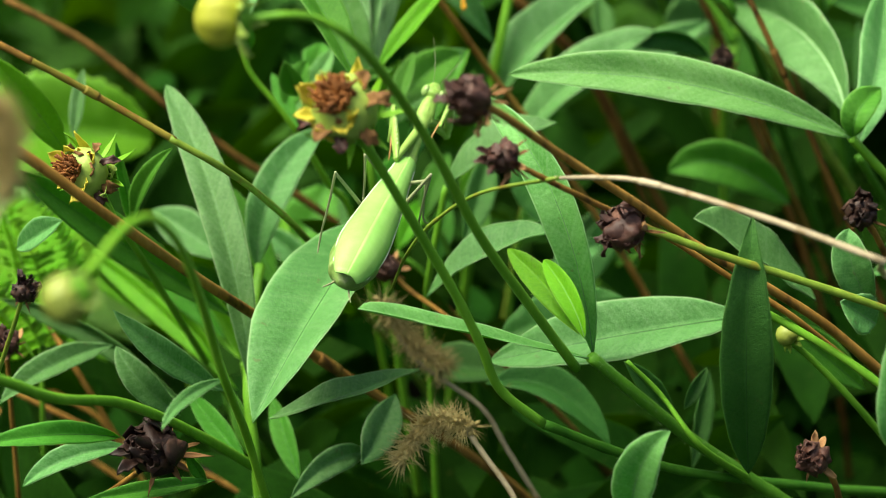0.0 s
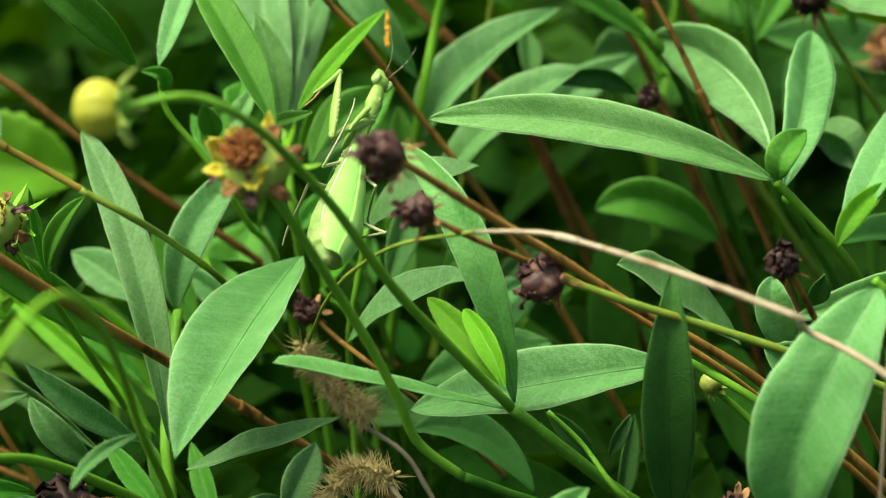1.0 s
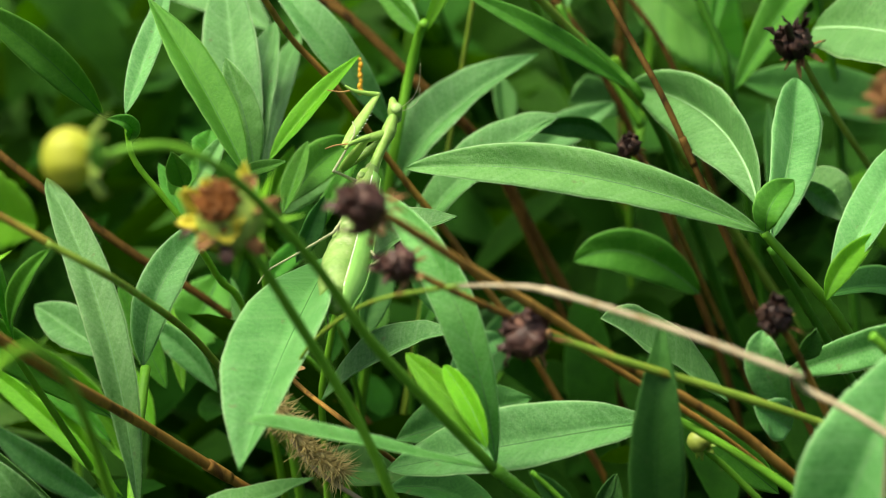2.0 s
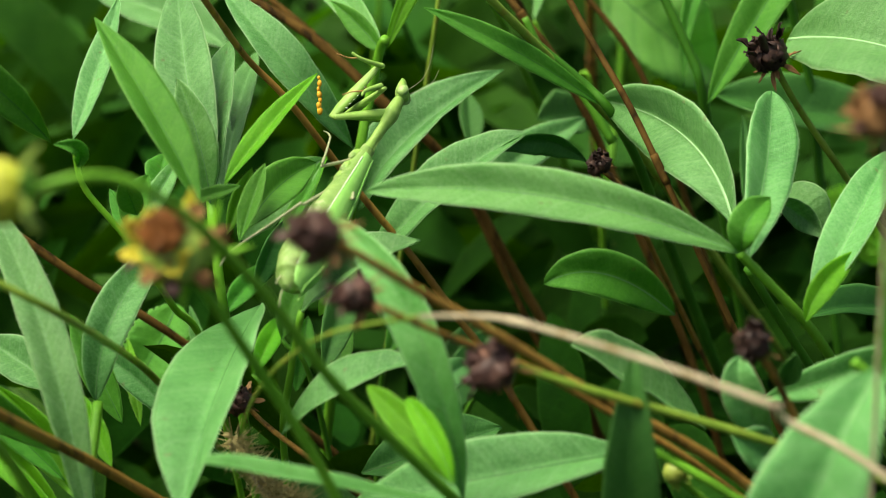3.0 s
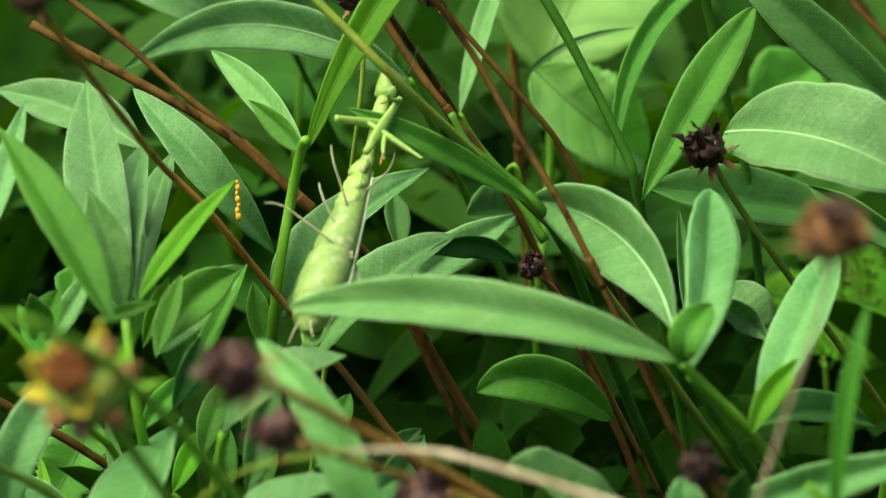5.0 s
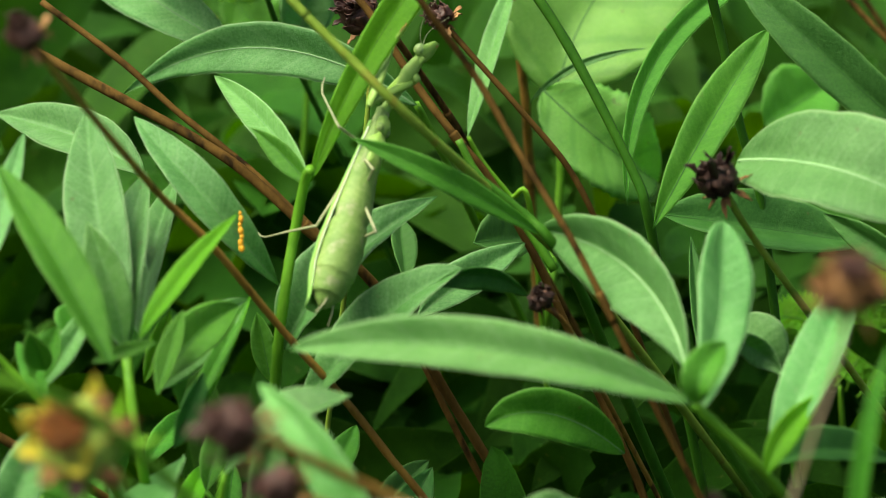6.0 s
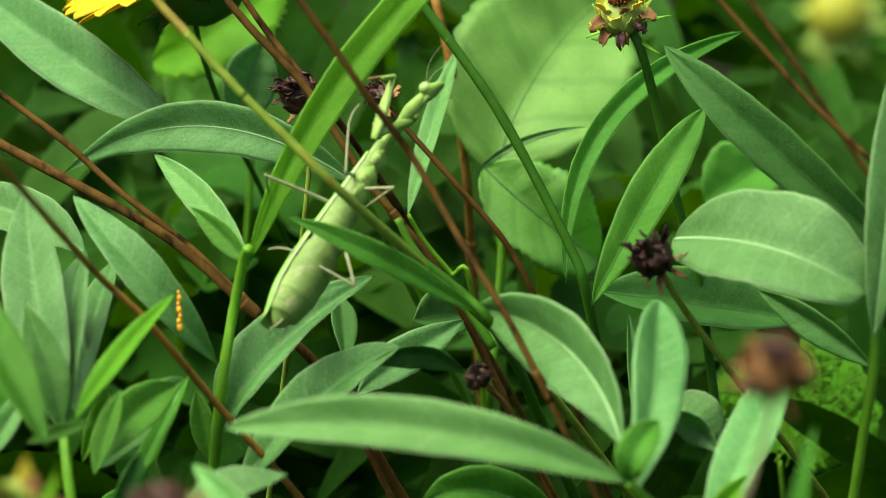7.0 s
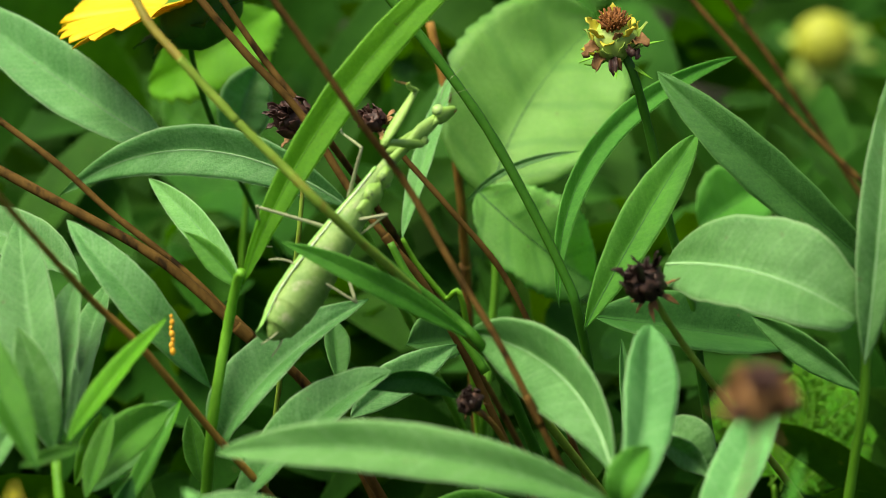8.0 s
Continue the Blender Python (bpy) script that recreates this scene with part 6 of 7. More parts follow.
slim_leaf_plant = thing("coreopsis_plant", (0.103, 0.184, 0), "slender green shoot ending in a narrow pointed leaf", "plant")
leaf(slim_leaf_plant, (0.0595, 0.1323, 0.3463), (0.0636, 0.1662, 0.3652), (0.0693, 0.2005, 0.3841), 0.0078, pale, tilt=-20, fold=0.5)
stem(slim_leaf_plant, [(0.0595, 0.1323, 0.3463), (0.0656, 0.1329, 0.3351), (0.0748, 0.1334, 0.3229), (0.0831, 0.1342, 0.3114), (0.0931, 0.1592, 0.1500), (0.1031, 0.1842, -0.0100)], 0.0009, 0.0012, stem_bright)

low_shoots = thing("coreopsis_plant", (0.036, 0.007, 0), "cluster of low green shoots in the shade between taller leaves", "plant")
leaf(low_shoots, (0.0006, -0.0317, 0.3020), (0.0020, -0.0201, 0.3097), (0.0019, 0.0023, 0.3102), 0.0093, green, tilt=-6, fold=0.5)
leaf(low_shoots, (0.0212, -0.0440, 0.2957), (0.0212, -0.0340, 0.3011), (0.0183, -0.0133, 0.2992), 0.0078, green, tilt=-6, fold=0.5)
leaf(low_shoots, (0.0101, -0.0178, 0.3035), (0.0137, -0.0076, 0.3082), (0.0159, 0.0136, 0.3062), 0.0073, lush, tilt=-6, fold=0.5)
leaf(low_shoots, (0.0318, -0.0128, 0.2869), (0.0363, -0.0006, 0.2948), (0.0381, 0.0217, 0.2947), 0.0092, green, tilt=-6, fold=0.5)
leaf(low_shoots, (-0.0205, -0.0221, 0.3036), (-0.0163, -0.0118, 0.3082), (-0.0119, 0.0089, 0.3049), 0.0084, green, tilt=-6, fold=0.5)
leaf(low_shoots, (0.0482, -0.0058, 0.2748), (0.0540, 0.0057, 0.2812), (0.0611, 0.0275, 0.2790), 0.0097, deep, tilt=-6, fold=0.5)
leaf(low_shoots, (-0.0079, -0.0387, 0.2918), (-0.0046, -0.0278, 0.2979), (-0.0054, -0.0073, 0.2954), 0.0079, lush, tilt=-6, fold=0.5)
leaf(low_shoots, (0.0493, -0.0519, 0.2953), (0.0573, -0.0413, 0.2998), (0.0623, -0.0220, 0.2937), 0.0098, blue, tilt=-6, fold=0.5)
stem(low_shoots, [(0.0006, -0.0317, 0.3020), (0.0119, -0.0317, 0.2790), (0.0259, -0.0129, 0.1362), (0.0359, 0.0071, -0.0100)], 0.0008, 0.0012, stem_mid)
stem(low_shoots, [(0.0318, -0.0128, 0.2869), (0.0297, -0.0149, 0.2634), (0.0259, -0.0129, 0.1362), (0.0359, 0.0071, -0.0100)], 0.0008, 0.0012, stem_mid)
stem(low_shoots, [(-0.0079, -0.0387, 0.2918), (0.0071, -0.0383, 0.2688), (0.0259, -0.0129, 0.1362), (0.0359, 0.0071, -0.0100)], 0.0008, 0.0012, stem_mid)
stem(low_shoots, [(0.0721, 0.0255, 0.2628), (0.0515, 0.0202, 0.2384), (0.0259, -0.0129, 0.1362), (0.0359, 0.0071, -0.0100)], 0.0008, 0.0012, stem_mid)

bud_side_plant = thing("coreopsis_plant", (0.004, 0.003, 0), "green coreopsis shoot with a pair of narrow leaves", "plant")
stem(bud_side_plant, [(-0.0485, -0.0775, 0.3958), (-0.0462, -0.0795, 0.3821), (-0.0369, -0.0797, 0.3692), (-0.0303, -0.0789, 0.3588), (-0.0228, -0.0726, 0.3375), (-0.0158, -0.0572, 0.3024), (-0.0058, -0.0272, 0.1462), (0.0042, 0.0028, -0.01)], 0.00085, 0.00130, stem_bright)
leaf(bud_side_plant, (-0.055, -0.0791, 0.3953), (-0.0689, -0.09, 0.4205), (-0.0901, -0.0945, 0.4392), 0.0112, green, tilt=6, fold=0.5)
leaf(bud_side_plant, (-0.0486, -0.0773, 0.3962), (-0.0484, -0.0536, 0.4058), (-0.0476, -0.0265, 0.4207), 0.0084, blue, tilt=-8, fold=0.5)
leaf(bud_side_plant, (-0.0478, -0.079, 0.3873), (-0.0453, -0.083, 0.3956), (-0.0512, -0.0876, 0.3995), 0.0052, green, tilt=10, fold=0.6)
leaf(bud_side_plant, (-0.0303, -0.0789, 0.3588), (-0.0366, -0.0703, 0.365), (-0.044, -0.062, 0.3713), 0.0061, green, tilt=0, fold=0.5)

bright_tuft = thing("grass_tuft", (-0.030, -0.060, 0), "tuft of broad bright green blades at the bed's edge", "grass")
leaf(bright_tuft, (-0.0929, -0.1256, 0.3691), (-0.1011, -0.1282, 0.3869), (-0.1129, -0.1309, 0.4059), 0.0104, lush, tilt=10, fold=0.5)
leaf(bright_tuft, (-0.0697, -0.0936, 0.2783), (-0.091, -0.089, 0.3028), (-0.1163, -0.0881, 0.3229), 0.0153, lush, tilt=0, fold=0.5)
leaf(bright_tuft, (-0.0534, -0.0761, 0.2618), (-0.0694, -0.0689, 0.2789), (-0.0881, -0.0634, 0.2943), 0.0105, lush, tilt=-8, fold=0.5)
leaf(bright_tuft, (-0.1019, -0.0531, 0.2591), (-0.1243, -0.0481, 0.2751), (-0.1518, -0.0488, 0.2841), 0.0104, lush, tilt=10, fold=0.5)
leaf(bright_tuft, (-0.0441, -0.1224, 0.2807), (-0.0584, -0.1144, 0.2984), (-0.0778, -0.1101, 0.3122), 0.0061, lush, tilt=0, fold=0.5)
leaf(bright_tuft, (-0.1056, -0.0799, 0.2564), (-0.1262, -0.0758, 0.2704), (-0.1499, -0.0769, 0.2774), 0.0123, lush, tilt=12, fold=0.5)
leaf(bright_tuft, (-0.0513, -0.0617, 0.2646), (-0.0602, -0.0517, 0.274), (-0.0721, -0.0429, 0.2827), 0.0086, lush, tilt=-5, fold=0.5)
stem(bright_tuft, [(-0.0543, -0.0997, 0.2633), (-0.0421, -0.0798, 0.1316), (-0.03, -0.06, -0.01)], 0.0011, 0.0014, stem_mid)
left_fern = thing("fern", (-0.128, -0.120, 0), "feathery light green fern fronds at the bed's edge", "fern")
fern_frond(left_fern, (-0.1078, -0.1303, 0.2916), (-0.1155, -0.1177, 0.3142), (-0.1265, -0.1068, 0.3350), 0.042, young)
fern_frond(left_fern, (-0.1060, -0.1299, 0.2916), (-0.1139, -0.1099, 0.3094), (-0.1176, -0.0918, 0.3228), 0.042, young)
fern_frond(left_fern, (-0.1097, -0.1307, 0.2917), (-0.1224, -0.1255, 0.3046), (-0.1384, -0.1231, 0.3144), 0.042, young)
stem(left_fern, [(-0.1078, -0.1303, 0.2916), (-0.1178, -0.1303, 0.1458), (-0.1278, -0.1203, -0.0100)], 0.0009, 0.0012, stem_green)

# small things --------------------------------------------------------------
# the mantis ----------------------------------------------------------------
def loft(stations, sides=20, squash=0.85, ripple=0.0):
    """A body along y: stations of (y, half width, lift)."""
    rows = []
    for i, (y, r, lift) in enumerate(stations):
        rows.append([Vector((r * math.cos(a), y, lift + squash * r * math.sin(a) * (1 + ripple * math.cos(2 * a)))) for a in (6.2832 * k / sides for k in range(sides))])
    return from_grid(rows, True)


def between(stations, count):
    """Stations laid closer by smooth steps."""
    out = []
    for i in range(count + 1):
        s = i / count * (len(stations) - 1)
        k = min(int(s), len(stations) - 2)
        u = s - k
        u = u * u * (3 - 2 * u)
        out.append(tuple(a + (b - a) * u for a, b in zip(stations[k], stations[k + 1])))
    return out


def build_mantis():
    body = thing("praying_mantis", (0, 0, 0), "slender pale green praying mantis climbing among the leaves", "mantis")
    line = [(0.002, 0.0024, 0), (-0.006, 0.0031, 0), (-0.014, 0.0041, 0), (-0.021, 0.0051, 0), (-0.033, 0.0065, -0.0004), (-0.046, 0.0076, -0.0006), (-0.055, 0.0074, -0.0004), (-0.062, 0.0056, 0), (-0.066, 0.0014, 0)]
    stations, girth = [], []
    for y, r, lift in between(line, 64):
        ring = 1 - 0.17 * max(0, math.cos((y + 0.024) * 6.2832 / 0.0065)) ** 14 * (1 if y < -0.018 else 0)
        stations.append((y, r * ring, lift))
        girth.append((y, r))
    part("abdomen", loft(stations, 24, 0.86), mantis_pale, body, "pale green segmented abdomen")
    for side in (-1, 1):
        rows = []
        for i in range(25):
            s = i / 24
            y = -0.003 - 0.064 * s
            r = max(0.0022 if s < 0.5 else 0.0050, min(girth, key=lambda g: abs(g[0] - y))[1])
            span = 1.30 * (1 - max(0, (s - 0.90) / 0.10) ** 2 * 0.35)
            out, inner = [], []
            for j in range(11):
                a = -0.10 + span * j / 10
                q = r + 0.0007 * (1 - 0.8 * j / 10)
                p = Vector((side * max(q, 0.0031 + 0.0012 * min(1, s * 5)) * math.sin(a), y, 0.86 * q * math.cos(a) + 0.0003 + 0.0002 * side * (1 - j / 10)))
                n = Vector((side * math.sin(a), 0, math.cos(a)))
                out.append(p + n * 0.00006 * math.sin(j * 2.6))
                inner.append(p - n * 0.0003)
            rows.append(out + inner[::-1])
        wing = part("wing", from_grid(rows, True), mantis_green, body, "bright green folded wing")
        edge = [row[10] for row in rows[1:23:3]]
        part("wing_edge", tube(edge, 0.0002, 0.00012, 6), mantis_white, wing, "whitish wing edge")
        part("cercus", tube([(side * 0.0015, -0.062, -0.002), (side * 0.003, -0.066, -0.002), (side * 0.0045, -0.070, -0.001)], 0.0004, 0.00015, 6), mantis_leg, body, "pale tail feeler")
    for k, (y, r) in enumerate(((-0.004, 0.0034), (-0.011, 0.0042), (-0.017, 0.0045))):
        plate = lump(r, (0.95, 1.1, 0.62), 0.22, 4 + k, 3)
        part("thorax_plate", plate, mantis_limb, body, "green plate under the thorax", at=Matrix.Translation((0, y, -0.0016)))
        for side in (-1, 1):
            part("leg_socket", lump(0.0013, (1, 1.3, 1), 0.2, 7 + k, 2), mantis_pale, body, at=Matrix.Translation((side * r * 0.62, y - 0.001, -0.0022)))
    neck = part("prothorax", loft(between([(-0.002, 0.0025, 0), (0.004, 0.0019, 0), (0.011, 0.0019, 0.0002), (0.0160, 0.0029, 0.0003), (0.0205, 0.0023, 0), (0.0235, 0.0015, 0)], 30), 16, 0.8), mantis_limb, body, "long narrow keeled prothorax")
    part("keel", tube([(0, -0.001, 0.0019), (0, 0.006, 0.0014), (0, 0.012, 0.0016), (0, 0.018, 0.0024)], 0.0003, 0.0003, 6), mantis_limb, neck)
    head = part("head", loft(between([(-0.0014, 0.0013, 0), (0.0004, 0.0031, 0), (0.0018, 0.0034, -0.0002), (0.0036, 0.0025, -0.0012), (0.0060, 0.0013, -0.0022)], 18), 16, 0.72), mantis_limb, body, "small triangular head")
    for side in (-1, 1):
        bm = lump(0.00170, (0.75, 1.15, 1.1), 0.02, 1, 3)
        part("eye", bm, eye_green, head, "glossy green eye", at=Matrix.Translation((side * 0.0025, 0.0012, 0.0004)))
        part("antenna", tube([(side * 0.0008, 0.0024, 0.001), (side * 0.0022, 0.007, 0.004), (side * 0.004, 0.012, 0.0045), (side * 0.006, 0.018, 0.003)], 0.00008, 0.00004, 5), mantis_leg, head, "thread-thin antenna")
    part("mouth", lump(0.0009, (1, 1.1, 1), 0.2, 2, 2), mantis_amber, head, "amber mouthparts", at=Matrix.Translation((0, 0.0052, -0.0024)))
    limbs = {}
    for pair in ("a", "b"):
        coxa = part("front_coxa", loft(between([(-0.001, 0.0014, 0), (0.004, 0.0016, 0), (0.012, 0.0013, 0), (0.0178, 0.0011, 0)], 14), 12, 0.9), mantis_limb, body, "smooth front upper arm")
        femur = part("front_femur", loft(between([(-0.0012, 0.0011, 0), (0.003, 0.0018, 0), (0.009, 0.0019, 0), (0.016, 0.0014, 0), (0.0215, 0.0009, 0)], 18), 14, 0.62), mantis_limb, body, "thick spined grasping arm")
        spines = bmesh.new()
        for k in range(9):
            y = 0.004 + 0.0017 * k
            bmesh.ops.create_cone(spines, cap_ends=True, segments=5, radius1=0.00026, radius2=0.00003, depth=0.0013, matrix=axis_pose((-0.0019 + 0.0007 * max(0, k - 4) * 0.4, y, 0), (-1, 0.35, 0.2 * (-1) ** k)))
        part("spines", spines, mantis_white, femur, "row of pale spines")
        tibia = part("front_tibia", tube([(0, -0.0006, 0), (0.0006, 0.004, 0), (0.0006, 0.008, 0), (-0.0006, 0.0108, 0)], 0.00095, 0.0004, 8), mantis_limb, body, "green hooked foreleg shin")
        part("tarsus", tube([(0.0004, 0.0085, 0.0004), (0.002, 0.012, 0.0005), (0.0026, 0.0165, 0.0004)], 0.00032, 0.0002, 6), mantis_amber, tibia, "thin brown foot")
        limbs[f"fore_{pair}_coxa"], limbs[f"fore_{pair}_femur"], limbs[f"fore_{pair}_tibia"] = coxa, femur, tibia
    for name, thigh, shin in (("mid_l", 0.016, 0.017), ("mid_r", 0.016, 0.017), ("hind_l", 0.021, 0.024), ("hind_r", 0.021, 0.024)):
        femur = part("leg_femur", tube([(0, -0.001, 0), (0, thigh * 0.3, 0.0001), (0, thigh, 0)], 0.00072, 0.00045, 8), mantis_leg, body, "thin pale leg")
        tibia = part("leg_tibia", tube([(0, -0.0004, 0), (0, shin * 0.5, 0.0002), (0, shin, 0)], 0.00044, 0.0003, 8), mantis_leg, body, "thin pale shin")
        part("tarsus", tube([(0, shin - 0.0003, 0), (0.0012, shin + 0.003, 0), (0.003, shin + 0.0055, 0)], 0.00036, 0.00022, 6), mantis_leg, tibia, "jointed foot")
        limbs[name + "_femur"], limbs[name + "_tibia"] = femur, tibia
    return body, neck, head, limbs


mantis, prothorax, head, limbs = build_mantis()


def motions():
    """All that moves: the swaying bud, the mantis, its limbs, and the leaves that it leaves."""
    walk(bud_stalk, [
        (0, pose(-0.0040, -0.0800, 0.0000, -0.03, 0.05, 0.03)), (0.1, pose(-0.0040, -0.0800, 0.0000, 0.05, 0.92, 0.56)), (0.2, pose(-0.0040, -0.0800, 0.0000, -0.27, 0.73, 0.46)),
        (0.3, pose(-0.0040, -0.0800, 0.0000, -0.26, -0.56, -0.33)), (0.4, pose(-0.0040, -0.0800, 0.0000, -0.26, 0.15, 0.10)), (0.5, pose(-0.0040, -0.0800, 0.0000, -0.34, 1.02, 0.63)),
        (0.7, pose(-0.0040, -0.0800, 0.0000, -0.26, -0.60, -0.36)), (0.9, pose(-0.0040, -0.0800, 0.0000, -0.22, 0.69, 0.43)), (1, pose(-0.0040, -0.0800, 0.0000, 0.09, 0.37, 0.22)),
        (1.5, pose(-0.0040, -0.0800, 0.0000, -0.31, 1.48, 0.91)), (2.2, pose(-0.0040, -0.0800, 0.0000, -0.00, 0.00, 0.00)), (8, pose(-0.0040, -0.0800, 0.0000, -0.00, 0.00, 0.00)),
    ])
    walk(mantis, [
        (0, pose(0.0213, -0.1335, 0.3860, 3.5, 27.1, -1.0)), (0.5, pose(0.0299, -0.1227, 0.3946, -6.8, 30.3, -4.9)),
        (1, pose(0.0258, -0.1132, 0.3951, -1.4, 47.4, 5.2)), (1.5, pose(0.0338, -0.1009, 0.3871, 17.7, 73.9, 24.0)),
        (2, pose(0.0294, -0.0776, 0.3849, 92.2, 82.4, 95.4)), (3.5, pose(0.0413, -0.0435, 0.3871, 72.8, 78.3, 58.9)),
        (4, pose(0.0492, -0.0343, 0.3897, 71.6, 71.5, 58.5)), (4.5, pose(0.0522, -0.0275, 0.3937, 53.7, 73.8, 47.5)),
        (5, pose(0.0501, -0.0064, 0.3961, 156.7, 26.5, 162.5)), (5.5, pose(0.0479, 0.0152, 0.3986, 148.8, -21.8, -176.0)),
        (6, pose(0.0458, 0.0362, 0.4010, 105.8, -52.0, -120.4)), (6.5, pose(0.0659, 0.0451, 0.4122, 85.2, -57.0, -111.0)),
        (7, pose(0.0640, 0.0416, 0.4154, 87.3, -54.9, -113.7)), (7.5, pose(0.0657, 0.0403, 0.4187, 84.1, -55.3, -112.1)),
        (8, pose(0.0687, 0.0418, 0.4187, 80.5, -52.4, -111.9)),
    ])
    walk(prothorax, [
        (0, pose(0.0000, -0.0000, 0.0000, 25.5, -5.4, 6.1)), (0.5, pose(0.0000, -0.0000, 0.0000, 0.9, -16.2, 10.1)),
        (1, pose(0.0000, 0.0000, 0.0000, 28.2, 1.0, 15.7)), (1.5, pose(0.0000, 0.0000, 0.0000, 23.6, 6.1, 22.0)),
        (2, pose(0.0000, -0.0000, 0.0000, 9.4, 3.9, 16.5)), (3.5, pose(-0.0000, -0.0000, -0.0000, 10.9, -0.9, 16.7)),
        (4, pose(0.0000, 0.0000, 0.0000, -4.3, -5.9, 16.6)), (4.5, pose(0.0000, 0.0000, -0.0000, -2.5, -7.7, 26.4)),
        (5, pose(-0.0000, 0.0000, 0.0000, -15.3, -0.5, 10.5)), (5.5, pose(0.0000, 0.0000, 0.0000, -13.9, 3.2, 4.1)),
        (6, pose(0.0000, 0.0000, 0.0000, -18.4, 4.9, -0.6)), (6.5, pose(0.0000, 0.0000, 0.0000, -2.4, 3.5, 10.0)),
        (7, pose(-0.0000, -0.0000, -0.0000, -9.9, 2.9, 0.9)), (7.5, pose(-0.0000, 0.0000, 0.0000, -9.8, 4.5, 5.5)),
        (8, pose(-0.0000, 0.0000, 0.0000, -7.3, 4.3, 9.9)),
    ])
    walk(head, [
        (0, pose(-0.0031, 0.0205, 0.0098, 25.5, -5.4, 6.1)), (0.5, pose(-0.0041, 0.0226, 0.0003, 0.9, -16.2, 10.1)),
        (1, pose(-0.0053, 0.0196, 0.0109, 28.2, 1.0, 15.7)), (1.5, pose(-0.0070, 0.0199, 0.0092, 23.6, 6.1, 22.0)),
        (2, pose(-0.0062, 0.0218, 0.0037, 9.4, 3.9, 16.5)), (3.5, pose(-0.0066, 0.0216, 0.0044, 10.9, -0.9, 16.7)),
        (4, pose(-0.0064, 0.0220, -0.0017, -4.3, -5.9, 16.6)), (4.5, pose(-0.0101, 0.0206, -0.0010, -2.5, -7.7, 26.4)),
        (5, pose(-0.0040, 0.0218, -0.0061, -15.3, -0.5, 10.5)), (5.5, pose(-0.0019, 0.0222, -0.0055, -13.9, 3.2, 4.1)),
        (6, pose(-0.0004, 0.0218, -0.0072, -18.4, 4.9, -0.6)), (6.5, pose(-0.0041, 0.0226, -0.0010, -2.4, 3.5, 10.0)),
        (7, pose(-0.0006, 0.0227, -0.0040, -9.9, 2.9, 0.9)), (7.5, pose(-0.0025, 0.0225, -0.0039, -9.8, 4.5, 5.5)),
        (8, pose(-0.0041, 0.0224, -0.0029, -7.3, 4.3, 9.9)),
    ])
    walk(limbs["fore_a_coxa"], [
        (0, pose(-0.0015, 0.0107, 0.0051, -35.9, -78.9, -151.8)), (0.5, pose(-0.0016, 0.0096, 0.0052, -72.5, -76.6, -126.7)),
        (1, pose(-0.0016, 0.0085, 0.0052, -103.4, -70.9, -106.8)), (1.5, pose(-0.0050, 0.0147, 0.0070, -110.7, -38.1, -81.9)),
        (2, pose(-0.0043, 0.0153, 0.0035, -104.8, -44.4, -84.1)), (3.5, pose(-0.0051, 0.0153, 0.0025, -104.7, -22.3, -77.8)),
        (4, pose(-0.0041, 0.0155, -0.0003, -123.9, -36.8, -81.6)), (4.5, pose(-0.0068, 0.0144, -0.0002, -110.0, -58.9, -91.8)),
        (5, pose(-0.0049, 0.0136, -0.0019, -72.9, -72.6, -110.9)), (5.5, pose(-0.0030, 0.0128, -0.0036, 7.9, -79.1, -167.2)),
        (6, pose(-0.0011, 0.0120, -0.0053, 73.6, -73.4, 146.6)), (6.5, pose(-0.0011, 0.0122, -0.0042, 49.9, -78.0, 170.7)),
        (7, pose(-0.0010, 0.0124, -0.0032, 12.7, -79.0, -152.2)), (7.5, pose(-0.0021, 0.0120, -0.0033, 22.9, -79.0, -153.5)),
        (8, pose(-0.0032, 0.0116, -0.0033, 33.4, -79.1, -155.2)),
    ])
    walk(limbs["fore_a_femur"], [
        (0, pose(-0.0037, -0.0060, 0.0032, 18.0, 78.2, 40.6)), (0.5, pose(-0.0068, -0.0057, 0.0015, 47.6, 71.7, 71.2)),
        (1, pose(-0.0099, -0.0053, -0.0002, 60.1, 63.1, 84.5)), (1.5, pose(-0.0096, 0.0041, -0.0056, 68.4, 51.3, 92.9)),
        (2, pose(-0.0074, 0.0034, -0.0083, 62.6, 68.3, 77.9)), (3.5, pose(-0.0081, 0.0081, -0.0131, 63.5, 52.3, 92.4)),
        (4, pose(-0.0123, 0.0057, -0.0116, 70.5, 70.5, 73.9)), (4.5, pose(-0.0130, 0.0009, -0.0085, 50.1, 74.8, 61.7)),
        (5, pose(-0.0056, 0.0004, -0.0059, 32.6, 78.2, 40.3)), (5.5, pose(0.0019, -0.0001, -0.0032, 5.2, 79.1, 9.0)),
        (6, pose(0.0093, -0.0007, -0.0006, -19.1, 76.7, -19.0)), (6.5, pose(0.0096, -0.0006, -0.0015, 22.8, 79.1, 20.9)),
        (7, pose(0.0100, -0.0006, -0.0025, 61.9, 75.6, 58.5)), (7.5, pose(0.0105, 0.0010, -0.0020, 51.1, 76.7, 52.7)),
        (8, pose(0.0110, 0.0026, -0.0016, 39.6, 77.6, 46.2)),
    ])
